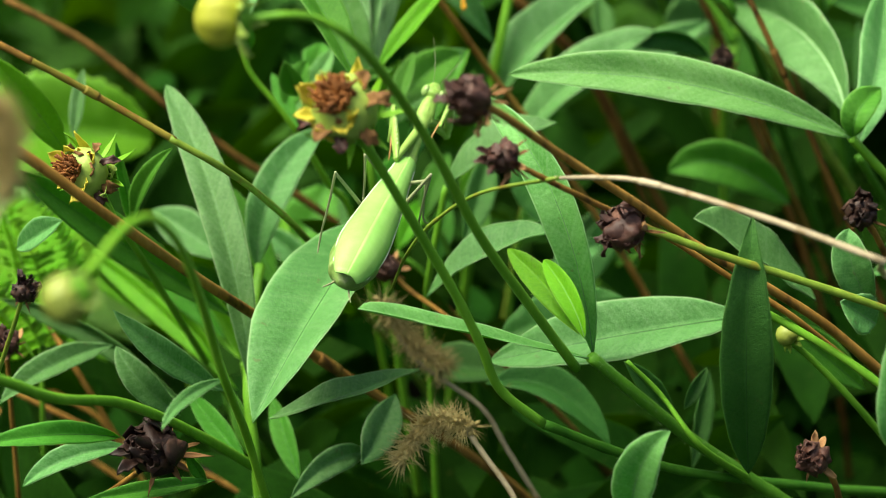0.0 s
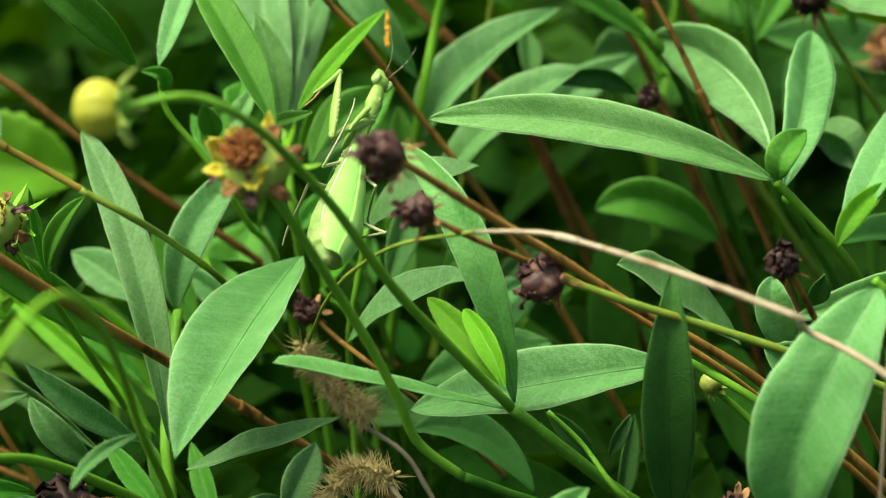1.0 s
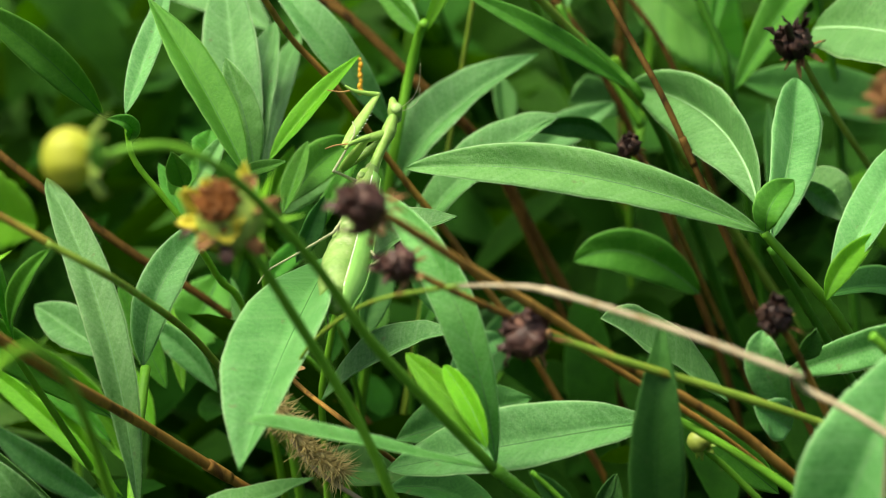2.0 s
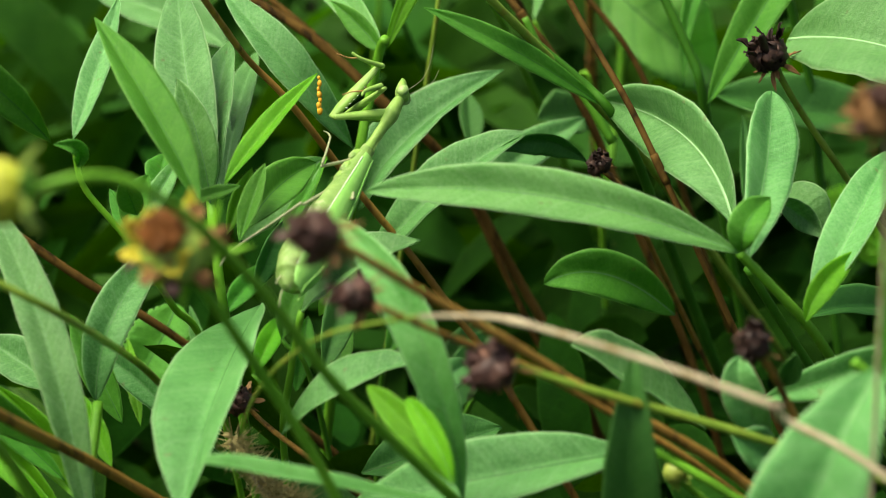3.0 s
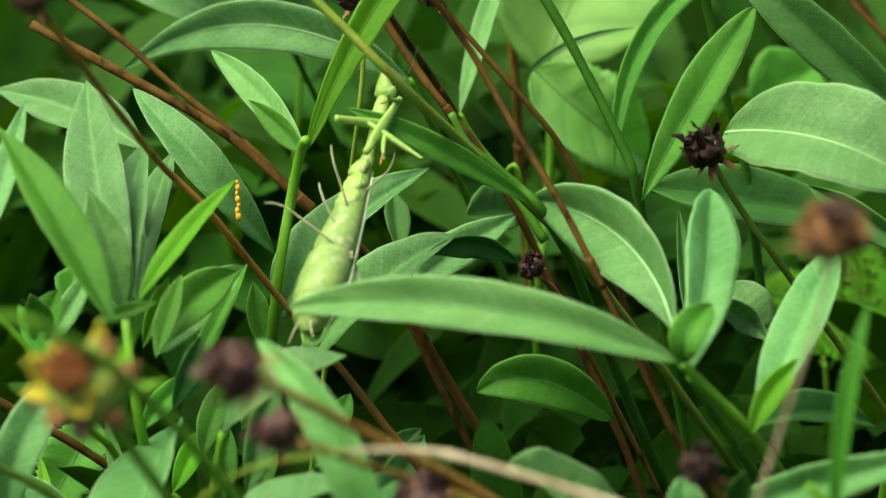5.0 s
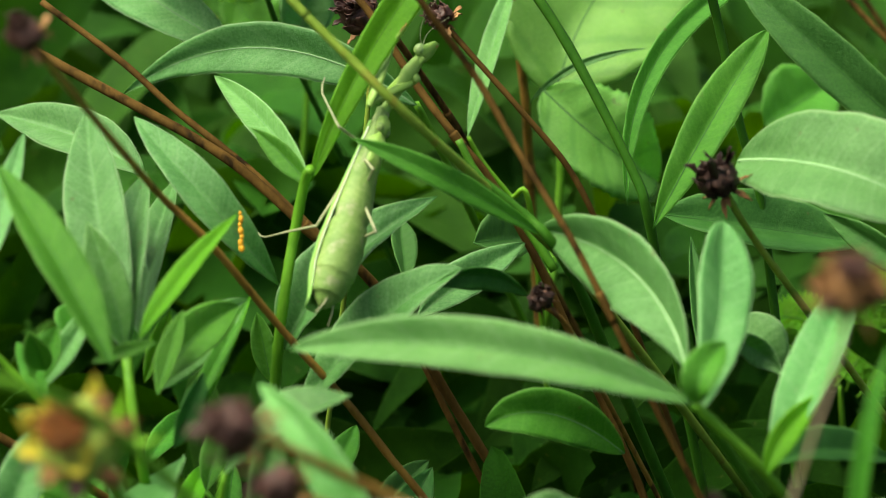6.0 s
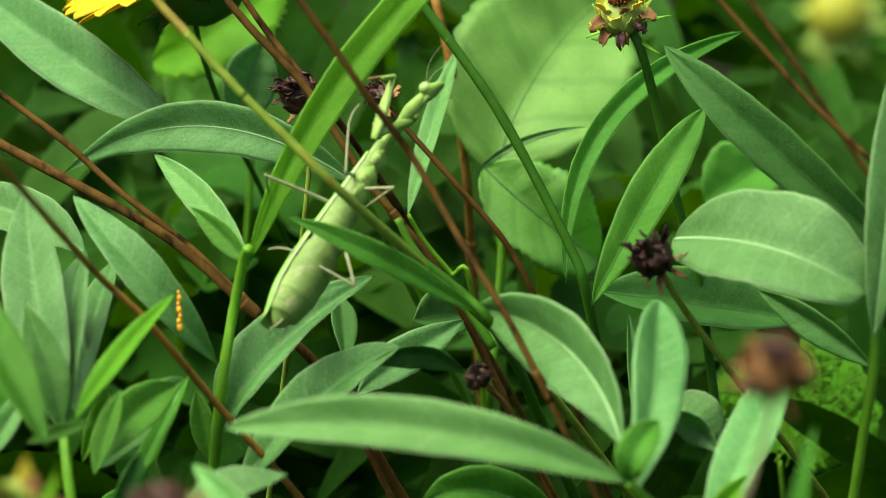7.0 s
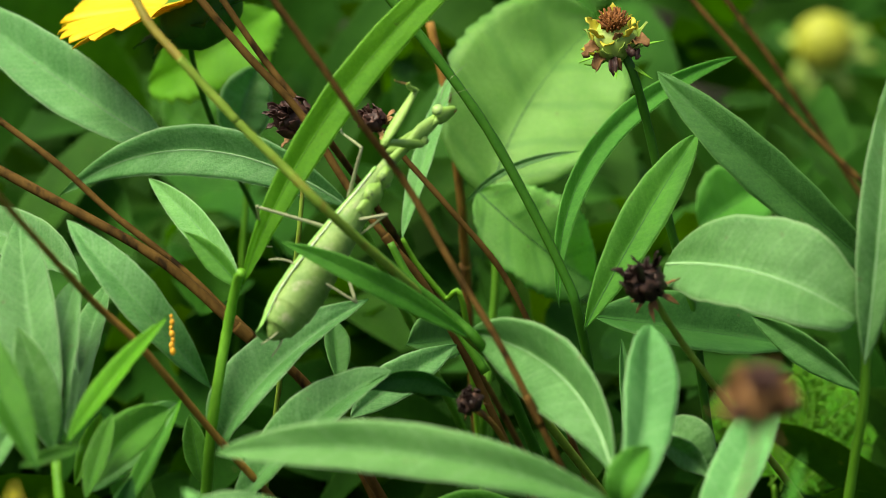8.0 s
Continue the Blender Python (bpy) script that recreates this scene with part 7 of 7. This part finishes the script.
    walk(limbs["fore_a_tibia"], [
        (0, pose(-0.0118, 0.0133, 0.0046, -71.9, -45.8, -84.7)), (0.5, pose(-0.0153, 0.0125, 0.0063, -88.1, -43.7, -83.8)),
        (1, pose(-0.0187, 0.0118, 0.0081, -104.4, -41.2, -83.0)), (1.5, pose(-0.0181, 0.0189, 0.0067, -130.4, -15.0, -76.2)),
        (2, pose(-0.0133, 0.0224, -0.0014, -114.8, -10.4, -75.3)), (3.5, pose(-0.0181, 0.0226, -0.0015, -142.8, -36.6, -81.5)),
        (4, pose(-0.0139, 0.0256, -0.0050, -145.9, -41.2, -83.0)), (4.5, pose(-0.0175, 0.0210, -0.0043, -123.7, -63.4, -95.8)),
        (5, pose(-0.0085, 0.0207, -0.0036, -111.0, -38.8, -82.2)), (5.5, pose(0.0005, 0.0205, -0.0029, -69.7, -18.7, -77.0)),
        (6, pose(0.0094, 0.0203, -0.0022, -43.8, -5.6, -74.4)), (6.5, pose(0.0102, 0.0201, -0.0000, -37.5, -35.3, -81.1)),
        (7, pose(0.0109, 0.0199, 0.0021, -29.6, -64.0, -96.4)), (7.5, pose(0.0097, 0.0216, 0.0017, -26.4, -58.5, -91.5)),
        (8, pose(0.0084, 0.0232, 0.0013, -22.9, -51.3, -87.1)),
    ])
    walk(limbs["fore_b_coxa"], [
        (0, pose(-0.0001, 0.0134, 0.0066, -89.2, -54.2, 57.9)), (0.5, pose(-0.0010, 0.0118, 0.0065, -93.9, -37.8, 64.8)),
        (1, pose(-0.0019, 0.0102, 0.0064, -94.4, -21.3, 69.0)), (1.5, pose(-0.0028, 0.0117, 0.0047, -112.1, -5.3, 72.3)),
        (2, pose(-0.0036, 0.0132, 0.0029, -125.4, 17.5, 76.8)), (3.5, pose(-0.0043, 0.0134, 0.0025, -87.5, -13.9, 70.6)),
        (4, pose(-0.0034, 0.0132, -0.0005, -118.3, 7.8, 74.8)), (4.5, pose(-0.0056, 0.0118, -0.0002, -117.2, 5.7, 74.4)),
        (5, pose(-0.0043, 0.0126, -0.0024, -111.8, 28.7, 79.3)), (5.267, pose(-0.0037, 0.0131, -0.0035, -130.0, 80.9, 33.6)),
        (5.5, pose(-0.0030, 0.0135, -0.0046, 105.3, 42.8, -116.9)), (6, pose(-0.0017, 0.0144, -0.0069, 114.8, 21.5, -111.0)),
        (6.5, pose(-0.0016, 0.0148, -0.0055, 118.7, 27.8, -112.5)), (7, pose(-0.0015, 0.0152, -0.0042, 121.9, 34.9, -114.4)),
        (7.5, pose(-0.0026, 0.0142, -0.0040, 116.8, 31.6, -113.5)), (8, pose(-0.0038, 0.0133, -0.0038, 111.5, 28.9, -112.8)),
    ])
    walk(limbs["fore_b_femur"], [
        (0, pose(0.0070, 0.0252, -0.0033, 91.2, 28.1, -112.6)), (0.5, pose(0.0042, 0.0204, -0.0064, 95.0, 29.3, -112.9)),
        (1, pose(0.0015, 0.0155, -0.0094, 98.8, 30.4, -113.2)), (1.5, pose(0.0033, 0.0112, -0.0098, 112.7, 42.0, -116.6)),
        (2, pose(0.0051, 0.0069, -0.0103, 120.0, 59.1, -125.3)), (3.5, pose(-0.0037, 0.0175, -0.0140, 125.1, 16.0, -109.9)),
        (4, pose(0.0038, 0.0091, -0.0154, 119.0, 38.1, -115.3)), (4.5, pose(0.0014, 0.0082, -0.0152, 110.4, 43.3, -117.1)),
        (5, pose(-0.0025, 0.0094, -0.0077, 114.4, 49.2, -119.5)), (5.167, pose(-0.0038, 0.0098, -0.0051, -113.2, 72.6, 21.7)),
        (5.333, pose(-0.0051, 0.0101, -0.0026, -93.7, 19.9, 51.3)), (5.5, pose(-0.0064, 0.0105, -0.0001, -100.2, -33.6, 66.0)),
        (6, pose(-0.0104, 0.0117, 0.0075, -105.5, -38.2, 64.6)), (6.5, pose(-0.0117, 0.0115, 0.0076, -106.4, -44.2, 62.6)),
        (7, pose(-0.0130, 0.0114, 0.0076, -106.3, -50.5, 59.9)), (7.5, pose(-0.0128, 0.0100, 0.0088, -102.0, -48.8, 60.7)),
        (8, pose(-0.0125, 0.0087, 0.0100, -97.5, -47.2, 61.4)),
    ])
    walk(limbs["fore_b_tibia"], [
        (0, pose(0.0028, 0.0163, 0.0152, -77.0, 70.5, 106.0)), (0.5, pose(-0.0014, 0.0117, 0.0119, -81.5, 64.8, 97.3)),
        (1, pose(-0.0056, 0.0071, 0.0085, -82.4, 59.0, 91.9)), (1.5, pose(-0.0091, 0.0037, 0.0038, -79.6, 58.6, 91.6)),
        (2, pose(-0.0125, 0.0003, -0.0010, -76.8, 58.2, 91.3)), (3.5, pose(-0.0166, 0.0171, 0.0025, -34.5, 76.6, 126.9)),
        (4, pose(-0.0102, 0.0033, -0.0009, -50.8, 73.3, 112.9)), (4.5, pose(-0.0112, -0.0004, -0.0009, -60.9, 68.5, 102.5)),
        (5, pose(-0.0075, 0.0066, -0.0034, 4.4, 79.1, 170.6)), (5.5, pose(-0.0037, 0.0136, -0.0059, 59.9, 65.2, -131.2)),
        (6, pose(0.0001, 0.0206, -0.0084, 69.7, 49.0, -119.4)), (6.5, pose(-0.0000, 0.0212, -0.0068, 67.6, 55.9, -123.1)),
        (7, pose(-0.0001, 0.0219, -0.0052, 64.1, 62.3, -128.1)), (7.5, pose(-0.0014, 0.0213, -0.0046, 62.2, 61.0, -127.0)),
        (8, pose(-0.0028, 0.0207, -0.0041, 60.3, 59.8, -125.9)),
    ])
    walk(limbs["mid_l_femur"], [
        (0, pose(-0.0020, -0.0138, 0.0001, 39.5, -20.8, 110.9)), (0.5, pose(-0.0019, -0.0114, -0.0007, 29.6, -47.4, 118.7)),
        (1, pose(-0.0019, -0.0090, -0.0015, 6.0, -73.5, 147.0)), (1.5, pose(-0.0012, -0.0079, -0.0017, -79.8, -78.1, -138.2)),
        (2, pose(-0.0006, -0.0068, -0.0018, -134.9, -53.7, -88.4)), (3.5, pose(-0.0013, -0.0051, -0.0025, -50.3, -78.9, -150.2)),
        (4, pose(-0.0000, -0.0059, 0.0001, -97.5, -67.5, -100.8)), (4.5, pose(-0.0006, -0.0090, -0.0011, -70.2, -78.8, -148.8)),
        (5, pose(0.0000, -0.0099, -0.0001, -58.7, -77.1, -130.2)), (5.5, pose(0.0006, -0.0108, 0.0009, -12.2, -73.8, -114.6)),
        (6, pose(0.0012, -0.0117, 0.0018, 6.5, -68.8, -103.0)), (6.5, pose(0.0012, -0.0117, 0.0018, -15.8, -57.8, -91.0)),
        (7, pose(0.0011, -0.0117, 0.0018, -31.1, -51.4, -87.2)), (7.5, pose(0.0018, -0.0132, 0.0029, -13.6, -5.2, -74.3)),
        (7.733, pose(0.0021, -0.0140, 0.0035, -16.2, 30.3, -64.8)), (8, pose(0.0024, -0.0148, 0.0040, -8.2, 65.6, -48.3)),
    ])
    walk(limbs["mid_l_tibia"], [
        (0, pose(-0.0122, -0.0216, 0.0096, -68.2, 1.8, -73.0)), (0.267, pose(-0.0115, -0.0220, 0.0070, -61.6, 36.8, -67.2)),
        (0.5, pose(-0.0107, -0.0224, 0.0043, -36.2, 69.5, -42.4)), (0.733, pose(-0.0100, -0.0228, 0.0016, 63.8, 68.6, 68.8)),
        (1, pose(-0.0092, -0.0232, -0.0010, 80.7, 38.2, 98.0)), (1.5, pose(-0.0104, -0.0197, -0.0048, 78.1, 57.4, 89.2)),
        (2, pose(-0.0116, -0.0162, -0.0085, 55.0, 75.0, 61.2)), (3.5, pose(-0.0067, -0.0200, -0.0049, -58.3, 47.5, -61.2)),
        (4, pose(-0.0048, -0.0199, -0.0060, -83.4, 24.1, -68.4)), (4.5, pose(-0.0104, -0.0212, -0.0040, 8.8, 78.6, 35.4)),
        (5, pose(-0.0013, -0.0187, -0.0018, 51.9, 71.2, 72.6)), (5.5, pose(0.0079, -0.0162, 0.0003, 73.1, 60.1, 87.2)),
        (6, pose(0.0170, -0.0137, 0.0025, 85.7, 48.8, 94.1)), (6.5, pose(0.0161, -0.0156, -0.0005, 89.6, 57.3, 89.4)),
        (7, pose(0.0151, -0.0175, -0.0034, 89.3, 66.3, 80.9)), (7.5, pose(0.0140, -0.0101, -0.0002, 83.7, 43.7, 96.2)),
        (8, pose(0.0129, -0.0027, 0.0031, 67.2, 22.5, 102.1)),
    ])
    walk(limbs["hind_l_femur"], [
        (0, pose(-0.0057, -0.0301, -0.0007, 46.1, -22.0, 111.1)), (0.5, pose(-0.0054, -0.0284, -0.0021, 40.3, -38.0, 115.3)),
        (1, pose(-0.0052, -0.0267, -0.0035, 33.7, -54.8, 122.5)), (1.5, pose(-0.0017, -0.0198, -0.0036, -28.8, -78.8, -176.9)),
        (2, pose(-0.0007, -0.0199, -0.0031, -20.9, -78.8, -177.2)), (3.5, pose(-0.0016, -0.0189, -0.0026, -34.2, -79.1, -170.9)),
        (4, pose(0.0000, -0.0138, 0.0004, -64.8, -78.6, -145.0)), (4.5, pose(0.0005, -0.0201, 0.0007, -81.0, -77.4, -132.2)),
        (5, pose(0.0009, -0.0201, 0.0015, -10.2, -77.6, 167.3)), (5.5, pose(0.0013, -0.0200, 0.0022, 28.7, -71.2, 140.9)),
        (6, pose(0.0017, -0.0200, 0.0030, 50.7, -65.2, 131.1)), (6.5, pose(0.0025, -0.0218, 0.0043, 89.3, -56.2, 123.4)),
        (7, pose(0.0034, -0.0236, 0.0056, 125.3, -42.1, 116.7)), (7.5, pose(0.0031, -0.0256, 0.0051, 117.7, -34.5, 114.3)),
        (8, pose(0.0028, -0.0276, 0.0046, 109.2, -29.0, 112.8)),
    ])
    walk(limbs["hind_l_tibia"], [
        (0, pose(-0.0172, -0.0407, 0.0134, -76.9, 1.1, -73.1)), (0.5, pose(-0.0160, -0.0424, 0.0083, -68.3, 7.1, -71.9)),
        (1, pose(-0.0148, -0.0441, 0.0032, -59.7, 13.5, -70.7)), (1.5, pose(-0.0107, -0.0387, -0.0056, -55.3, 18.2, -69.7)),
        (2, pose(-0.0070, -0.0399, -0.0046, -54.5, -13.4, -75.9)), (3.5, pose(-0.0103, -0.0379, -0.0049, -72.0, -42.3, -83.3)),
        (4, pose(-0.0101, -0.0318, -0.0033, -82.9, 3.6, -72.6)), (4.5, pose(-0.0107, -0.0373, -0.0038, -62.9, 0.5, -73.2)),
        (5, pose(-0.0067, -0.0382, 0.0007, -56.6, 4.3, -72.5)), (5.167, pose(-0.0053, -0.0384, 0.0022, -39.7, 53.6, -38.9)),
        (5.333, pose(-0.0040, -0.0387, 0.0038, 56.5, 55.4, 70.0)), (5.5, pose(-0.0026, -0.0390, 0.0053, 75.6, 6.5, 105.4)),
        (6, pose(0.0014, -0.0399, 0.0098, 69.3, 3.1, 106.1)), (6.5, pose(0.0104, -0.0341, 0.0140, 46.3, 13.2, 104.1)),
        (7, pose(0.0194, -0.0284, 0.0183, 23.5, 30.1, 100.3)), (7.5, pose(0.0163, -0.0312, 0.0204, 18.9, 24.6, 101.7)),
        (8, pose(0.0132, -0.0340, 0.0225, 14.6, 17.2, 103.3)),
    ])
    walk(limbs["mid_r_femur"], [
        (0, pose(0.0036, -0.0102, 0.0001, 62.7, 34.0, -114.1)), (0.5, pose(0.0032, -0.0126, 0.0010, 61.1, 45.4, -117.9)),
        (1, pose(0.0027, -0.0151, 0.0019, 58.2, 56.4, -123.5)), (1.5, pose(0.0023, -0.0145, 0.0015, 60.3, 59.3, -125.5)),
        (2, pose(0.0018, -0.0139, 0.0012, 62.2, 62.1, -127.9)), (3.5, pose(0.0005, -0.0120, 0.0003, 64.3, 70.3, -139.1)),
        (4, pose(0.0001, -0.0114, 0.0000, 62.7, 72.9, -145.1)), (4.5, pose(-0.0004, -0.0108, -0.0003, 59.1, 75.1, -152.8)),
        (5, pose(0.0002, -0.0121, 0.0004, -28.5, 78.2, 139.5)), (5.5, pose(0.0007, -0.0134, 0.0011, -100.5, 60.5, 93.1)),
        (6, pose(0.0012, -0.0147, 0.0019, -126.2, 34.7, 80.9)), (6.5, pose(0.0010, -0.0155, 0.0016, -116.2, 4.2, 74.1)),
        (7, pose(0.0007, -0.0162, 0.0014, -97.8, -16.3, 70.1)), (7.5, pose(0.0010, -0.0202, 0.0018, -90.7, -24.2, 68.4)),
        (8, pose(0.0012, -0.0241, 0.0021, -83.1, -31.6, 66.5)),
    ])
    walk(limbs["mid_r_tibia"], [
        (0, pose(0.0071, -0.0204, 0.0119, -100.4, -19.6, 69.4)), (0.5, pose(0.0053, -0.0248, 0.0106, -105.1, -27.5, 67.6)),
        (1, pose(0.0035, -0.0292, 0.0094, -108.7, -36.1, 65.3)), (1.5, pose(0.0018, -0.0285, 0.0085, -107.6, -36.1, 65.3)),
        (2, pose(0.0001, -0.0278, 0.0076, -106.6, -36.0, 65.3)), (3.5, pose(-0.0050, -0.0256, 0.0050, -103.4, -35.8, 65.4)),
        (4, pose(-0.0067, -0.0249, 0.0041, -102.3, -35.7, 65.4)), (4.5, pose(-0.0084, -0.0242, 0.0032, -101.2, -35.6, 65.4)),
        (5, pose(-0.0025, -0.0240, -0.0008, -75.9, -36.7, 65.1)), (5.167, pose(-0.0005, -0.0239, -0.0021, -146.9, -70.4, 152.5)),
        (5.333, pose(0.0015, -0.0238, -0.0034, 157.8, -31.1, -135.4)), (5.5, pose(0.0034, -0.0237, -0.0048, 161.2, 18.2, -110.3)),
        (6, pose(0.0094, -0.0235, -0.0088, 134.8, 33.0, -113.8)), (6.5, pose(0.0068, -0.0181, -0.0113, 118.5, 39.6, -115.8)),
        (7, pose(0.0043, -0.0128, -0.0138, 102.2, 43.5, -117.2)), (7.5, pose(0.0035, -0.0142, -0.0126, 96.0, 48.6, -119.3)),
        (8, pose(0.0027, -0.0157, -0.0114, 89.2, 53.4, -121.6)),
    ])
    walk(limbs["hind_r_femur"], [
        (0, pose(0.0050, -0.0222, 0.0001, 79.8, 13.9, -109.4)), (0.5, pose(0.0050, -0.0276, -0.0010, 68.7, 28.3, -112.6)),
        (1, pose(0.0049, -0.0329, -0.0021, 56.6, 43.4, -117.1)), (1.5, pose(0.0037, -0.0323, 0.0001, 67.4, 54.8, -122.5)),
        (2, pose(0.0025, -0.0317, 0.0022, 74.5, 65.5, -131.5)), (3.5, pose(0.0015, -0.0282, 0.0022, 87.8, 59.0, -125.3)),
        (4, pose(0.0012, -0.0270, 0.0022, 91.7, 56.6, -123.6)), (4.5, pose(0.0009, -0.0259, 0.0022, 95.4, 54.2, -122.1)),
        (5, pose(0.0008, -0.0256, 0.0017, 56.8, 73.8, -147.8)), (5.5, pose(0.0006, -0.0254, 0.0013, -67.2, 71.1, 107.4)),
        (6, pose(0.0005, -0.0252, 0.0009, -100.2, 50.1, 86.5)), (6.5, pose(-0.0008, -0.0281, -0.0010, -101.9, 47.0, 85.2)),
        (7, pose(-0.0021, -0.0311, -0.0029, -103.5, 43.9, 83.9)), (7.5, pose(-0.0012, -0.0303, -0.0018, -95.6, 42.8, 83.5)),
        (8, pose(-0.0002, -0.0296, -0.0006, -87.7, 41.7, 83.1)),
    ])
    walk(limbs["hind_r_tibia"], [
        (0, pose(0.0069, -0.0281, 0.0202, -94.9, -18.6, 69.6)), (0.5, pose(0.0083, -0.0385, 0.0154, -85.1, -24.7, 68.2)),
        (1, pose(0.0097, -0.0489, 0.0107, -74.9, -30.6, 66.8)), (1.5, pose(0.0021, -0.0490, 0.0106, -95.0, -41.5, 63.5)),
        (2, pose(-0.0055, -0.0492, 0.0106, -111.2, -55.6, 57.0)), (3.5, pose(-0.0081, -0.0432, 0.0129, -108.1, -42.4, 63.2)),
        (4, pose(-0.0089, -0.0412, 0.0136, -106.1, -38.4, 64.6)), (4.5, pose(-0.0098, -0.0392, 0.0144, -103.7, -34.8, 65.7)),
        (5, pose(-0.0054, -0.0399, 0.0055, -84.3, -47.7, 61.2)), (5.267, pose(-0.0033, -0.0402, 0.0010, 133.1, -71.7, -132.6)),
        (5.5, pose(-0.0011, -0.0405, -0.0034, 132.4, -14.0, -104.0)), (6, pose(0.0032, -0.0412, -0.0123, 122.9, 13.7, -109.4)),
        (6.5, pose(0.0022, -0.0434, -0.0150, 100.0, 1.1, -106.9)), (7, pose(0.0012, -0.0457, -0.0177, 76.0, -8.0, -105.2)),
        (7.5, pose(-0.0007, -0.0445, -0.0170, 71.1, -7.3, -105.3)), (8, pose(-0.0027, -0.0433, -0.0163, 66.3, -6.6, -105.4)),
    ])
    walk(landing_leaf, [
        (0, pose(-0.0153, 0.1480, 0.3423, 0.0, 0.0, 0.0)), (0.2, pose(-0.0153, 0.1480, 0.3423, -3.3, -10.2, 8.4)),
        (0.4, pose(-0.0153, 0.1480, 0.3423, -4.1, -10.3, 8.7)), (0.5, pose(-0.0153, 0.1480, 0.3423, -2.8, -8.3, 6.8)),
        (0.6, pose(-0.0153, 0.1480, 0.3423, -2.0, -9.6, 7.1)), (0.8, pose(-0.0153, 0.1480, 0.3423, -2.3, -5.6, 4.1)),
        (1, pose(-0.0153, 0.1480, 0.3423, -3.2, -1.7, 1.3)), (1.2, pose(-0.0153, 0.1480, 0.3423, -3.0, -0.5, 0.2)),
        (1.3, pose(-0.0074, 0.1395, 0.3533, -4.5, -4.8, 3.7)), (1.4, pose(0.0027, 0.1496, 0.3632, -4.2, -4.7, 3.5)),
        (1.5, pose(0.0032, 0.1507, 0.3621, -2.8, -8.5, 5.3)), (1.6, pose(0.0029, 0.1556, 0.3635, -2.1, -8.3, 4.8)),
        (2, pose(0.0012, 0.1613, 0.3567, -2.1, -8.6, 4.7)), (3.6, pose(-0.0194, 0.1917, 0.3274, -6.5, -19.6, 11.1)),
        (4, pose(-0.0174, 0.1978, 0.3232, -6.5, -21.8, 11.7)), (4.3, pose(-0.0197, 0.2018, 0.3213, -7.0, -21.8, 12.0)),
        (8, pose(-0.0197, 0.2018, 0.3213, -7.0, -21.8, 12.0)),
    ])
    walk(swaying_leaf, [
        (0, pose(-0.1235, 0.0003, 0.4128)), (0.5, pose(-0.1405, -0.0033, 0.4128)), (1, pose(-0.1364, -0.0024, 0.4128)), (1.5, pose(-0.1317, -0.0014, 0.4128)), (2, pose(-0.1244, 0.0002, 0.4128)), (3.5, pose(-0.1350, -0.0020, 0.4120)), (4.5, pose(-0.1350, -0.0020, 0.3970)), (8, pose(-0.1350, -0.0020, 0.3970)),
    ])
    walk(swinging_stem, [
        (0, pose(0.1315, -0.0095, -0.0094, -1.4, -14.1, 7.6)), (4, pose(0.1315, -0.0095, -0.0094, -1.4, -14.1, 7.6)),
        (4.15, pose(0.0653, -0.0069, -0.0088, -0.5, -7.1, 3.7)), (4.3, pose(0.0000, 0.0000, 0.0000, 0.0, -0.0, 0.0)),
        (8, pose(0.0000, 0.0000, 0.0000, 0.0, -0.0, 0.0)),
    ])
    raised, half = pose(-0.0313, -0.0235, -0.0263, -1.35, 5.36, -3.49), pose(-0.0167, -0.0131, -0.0149, -0.70, 2.96, -1.90)
    for sprig in (nodding_stalk, nodding_bud):
        rest = sprig.matrix_basis.copy()
        walk(sprig, [(0, raised @ rest), (0.25, half @ rest), (0.5, rest), (8, rest)])


motions()
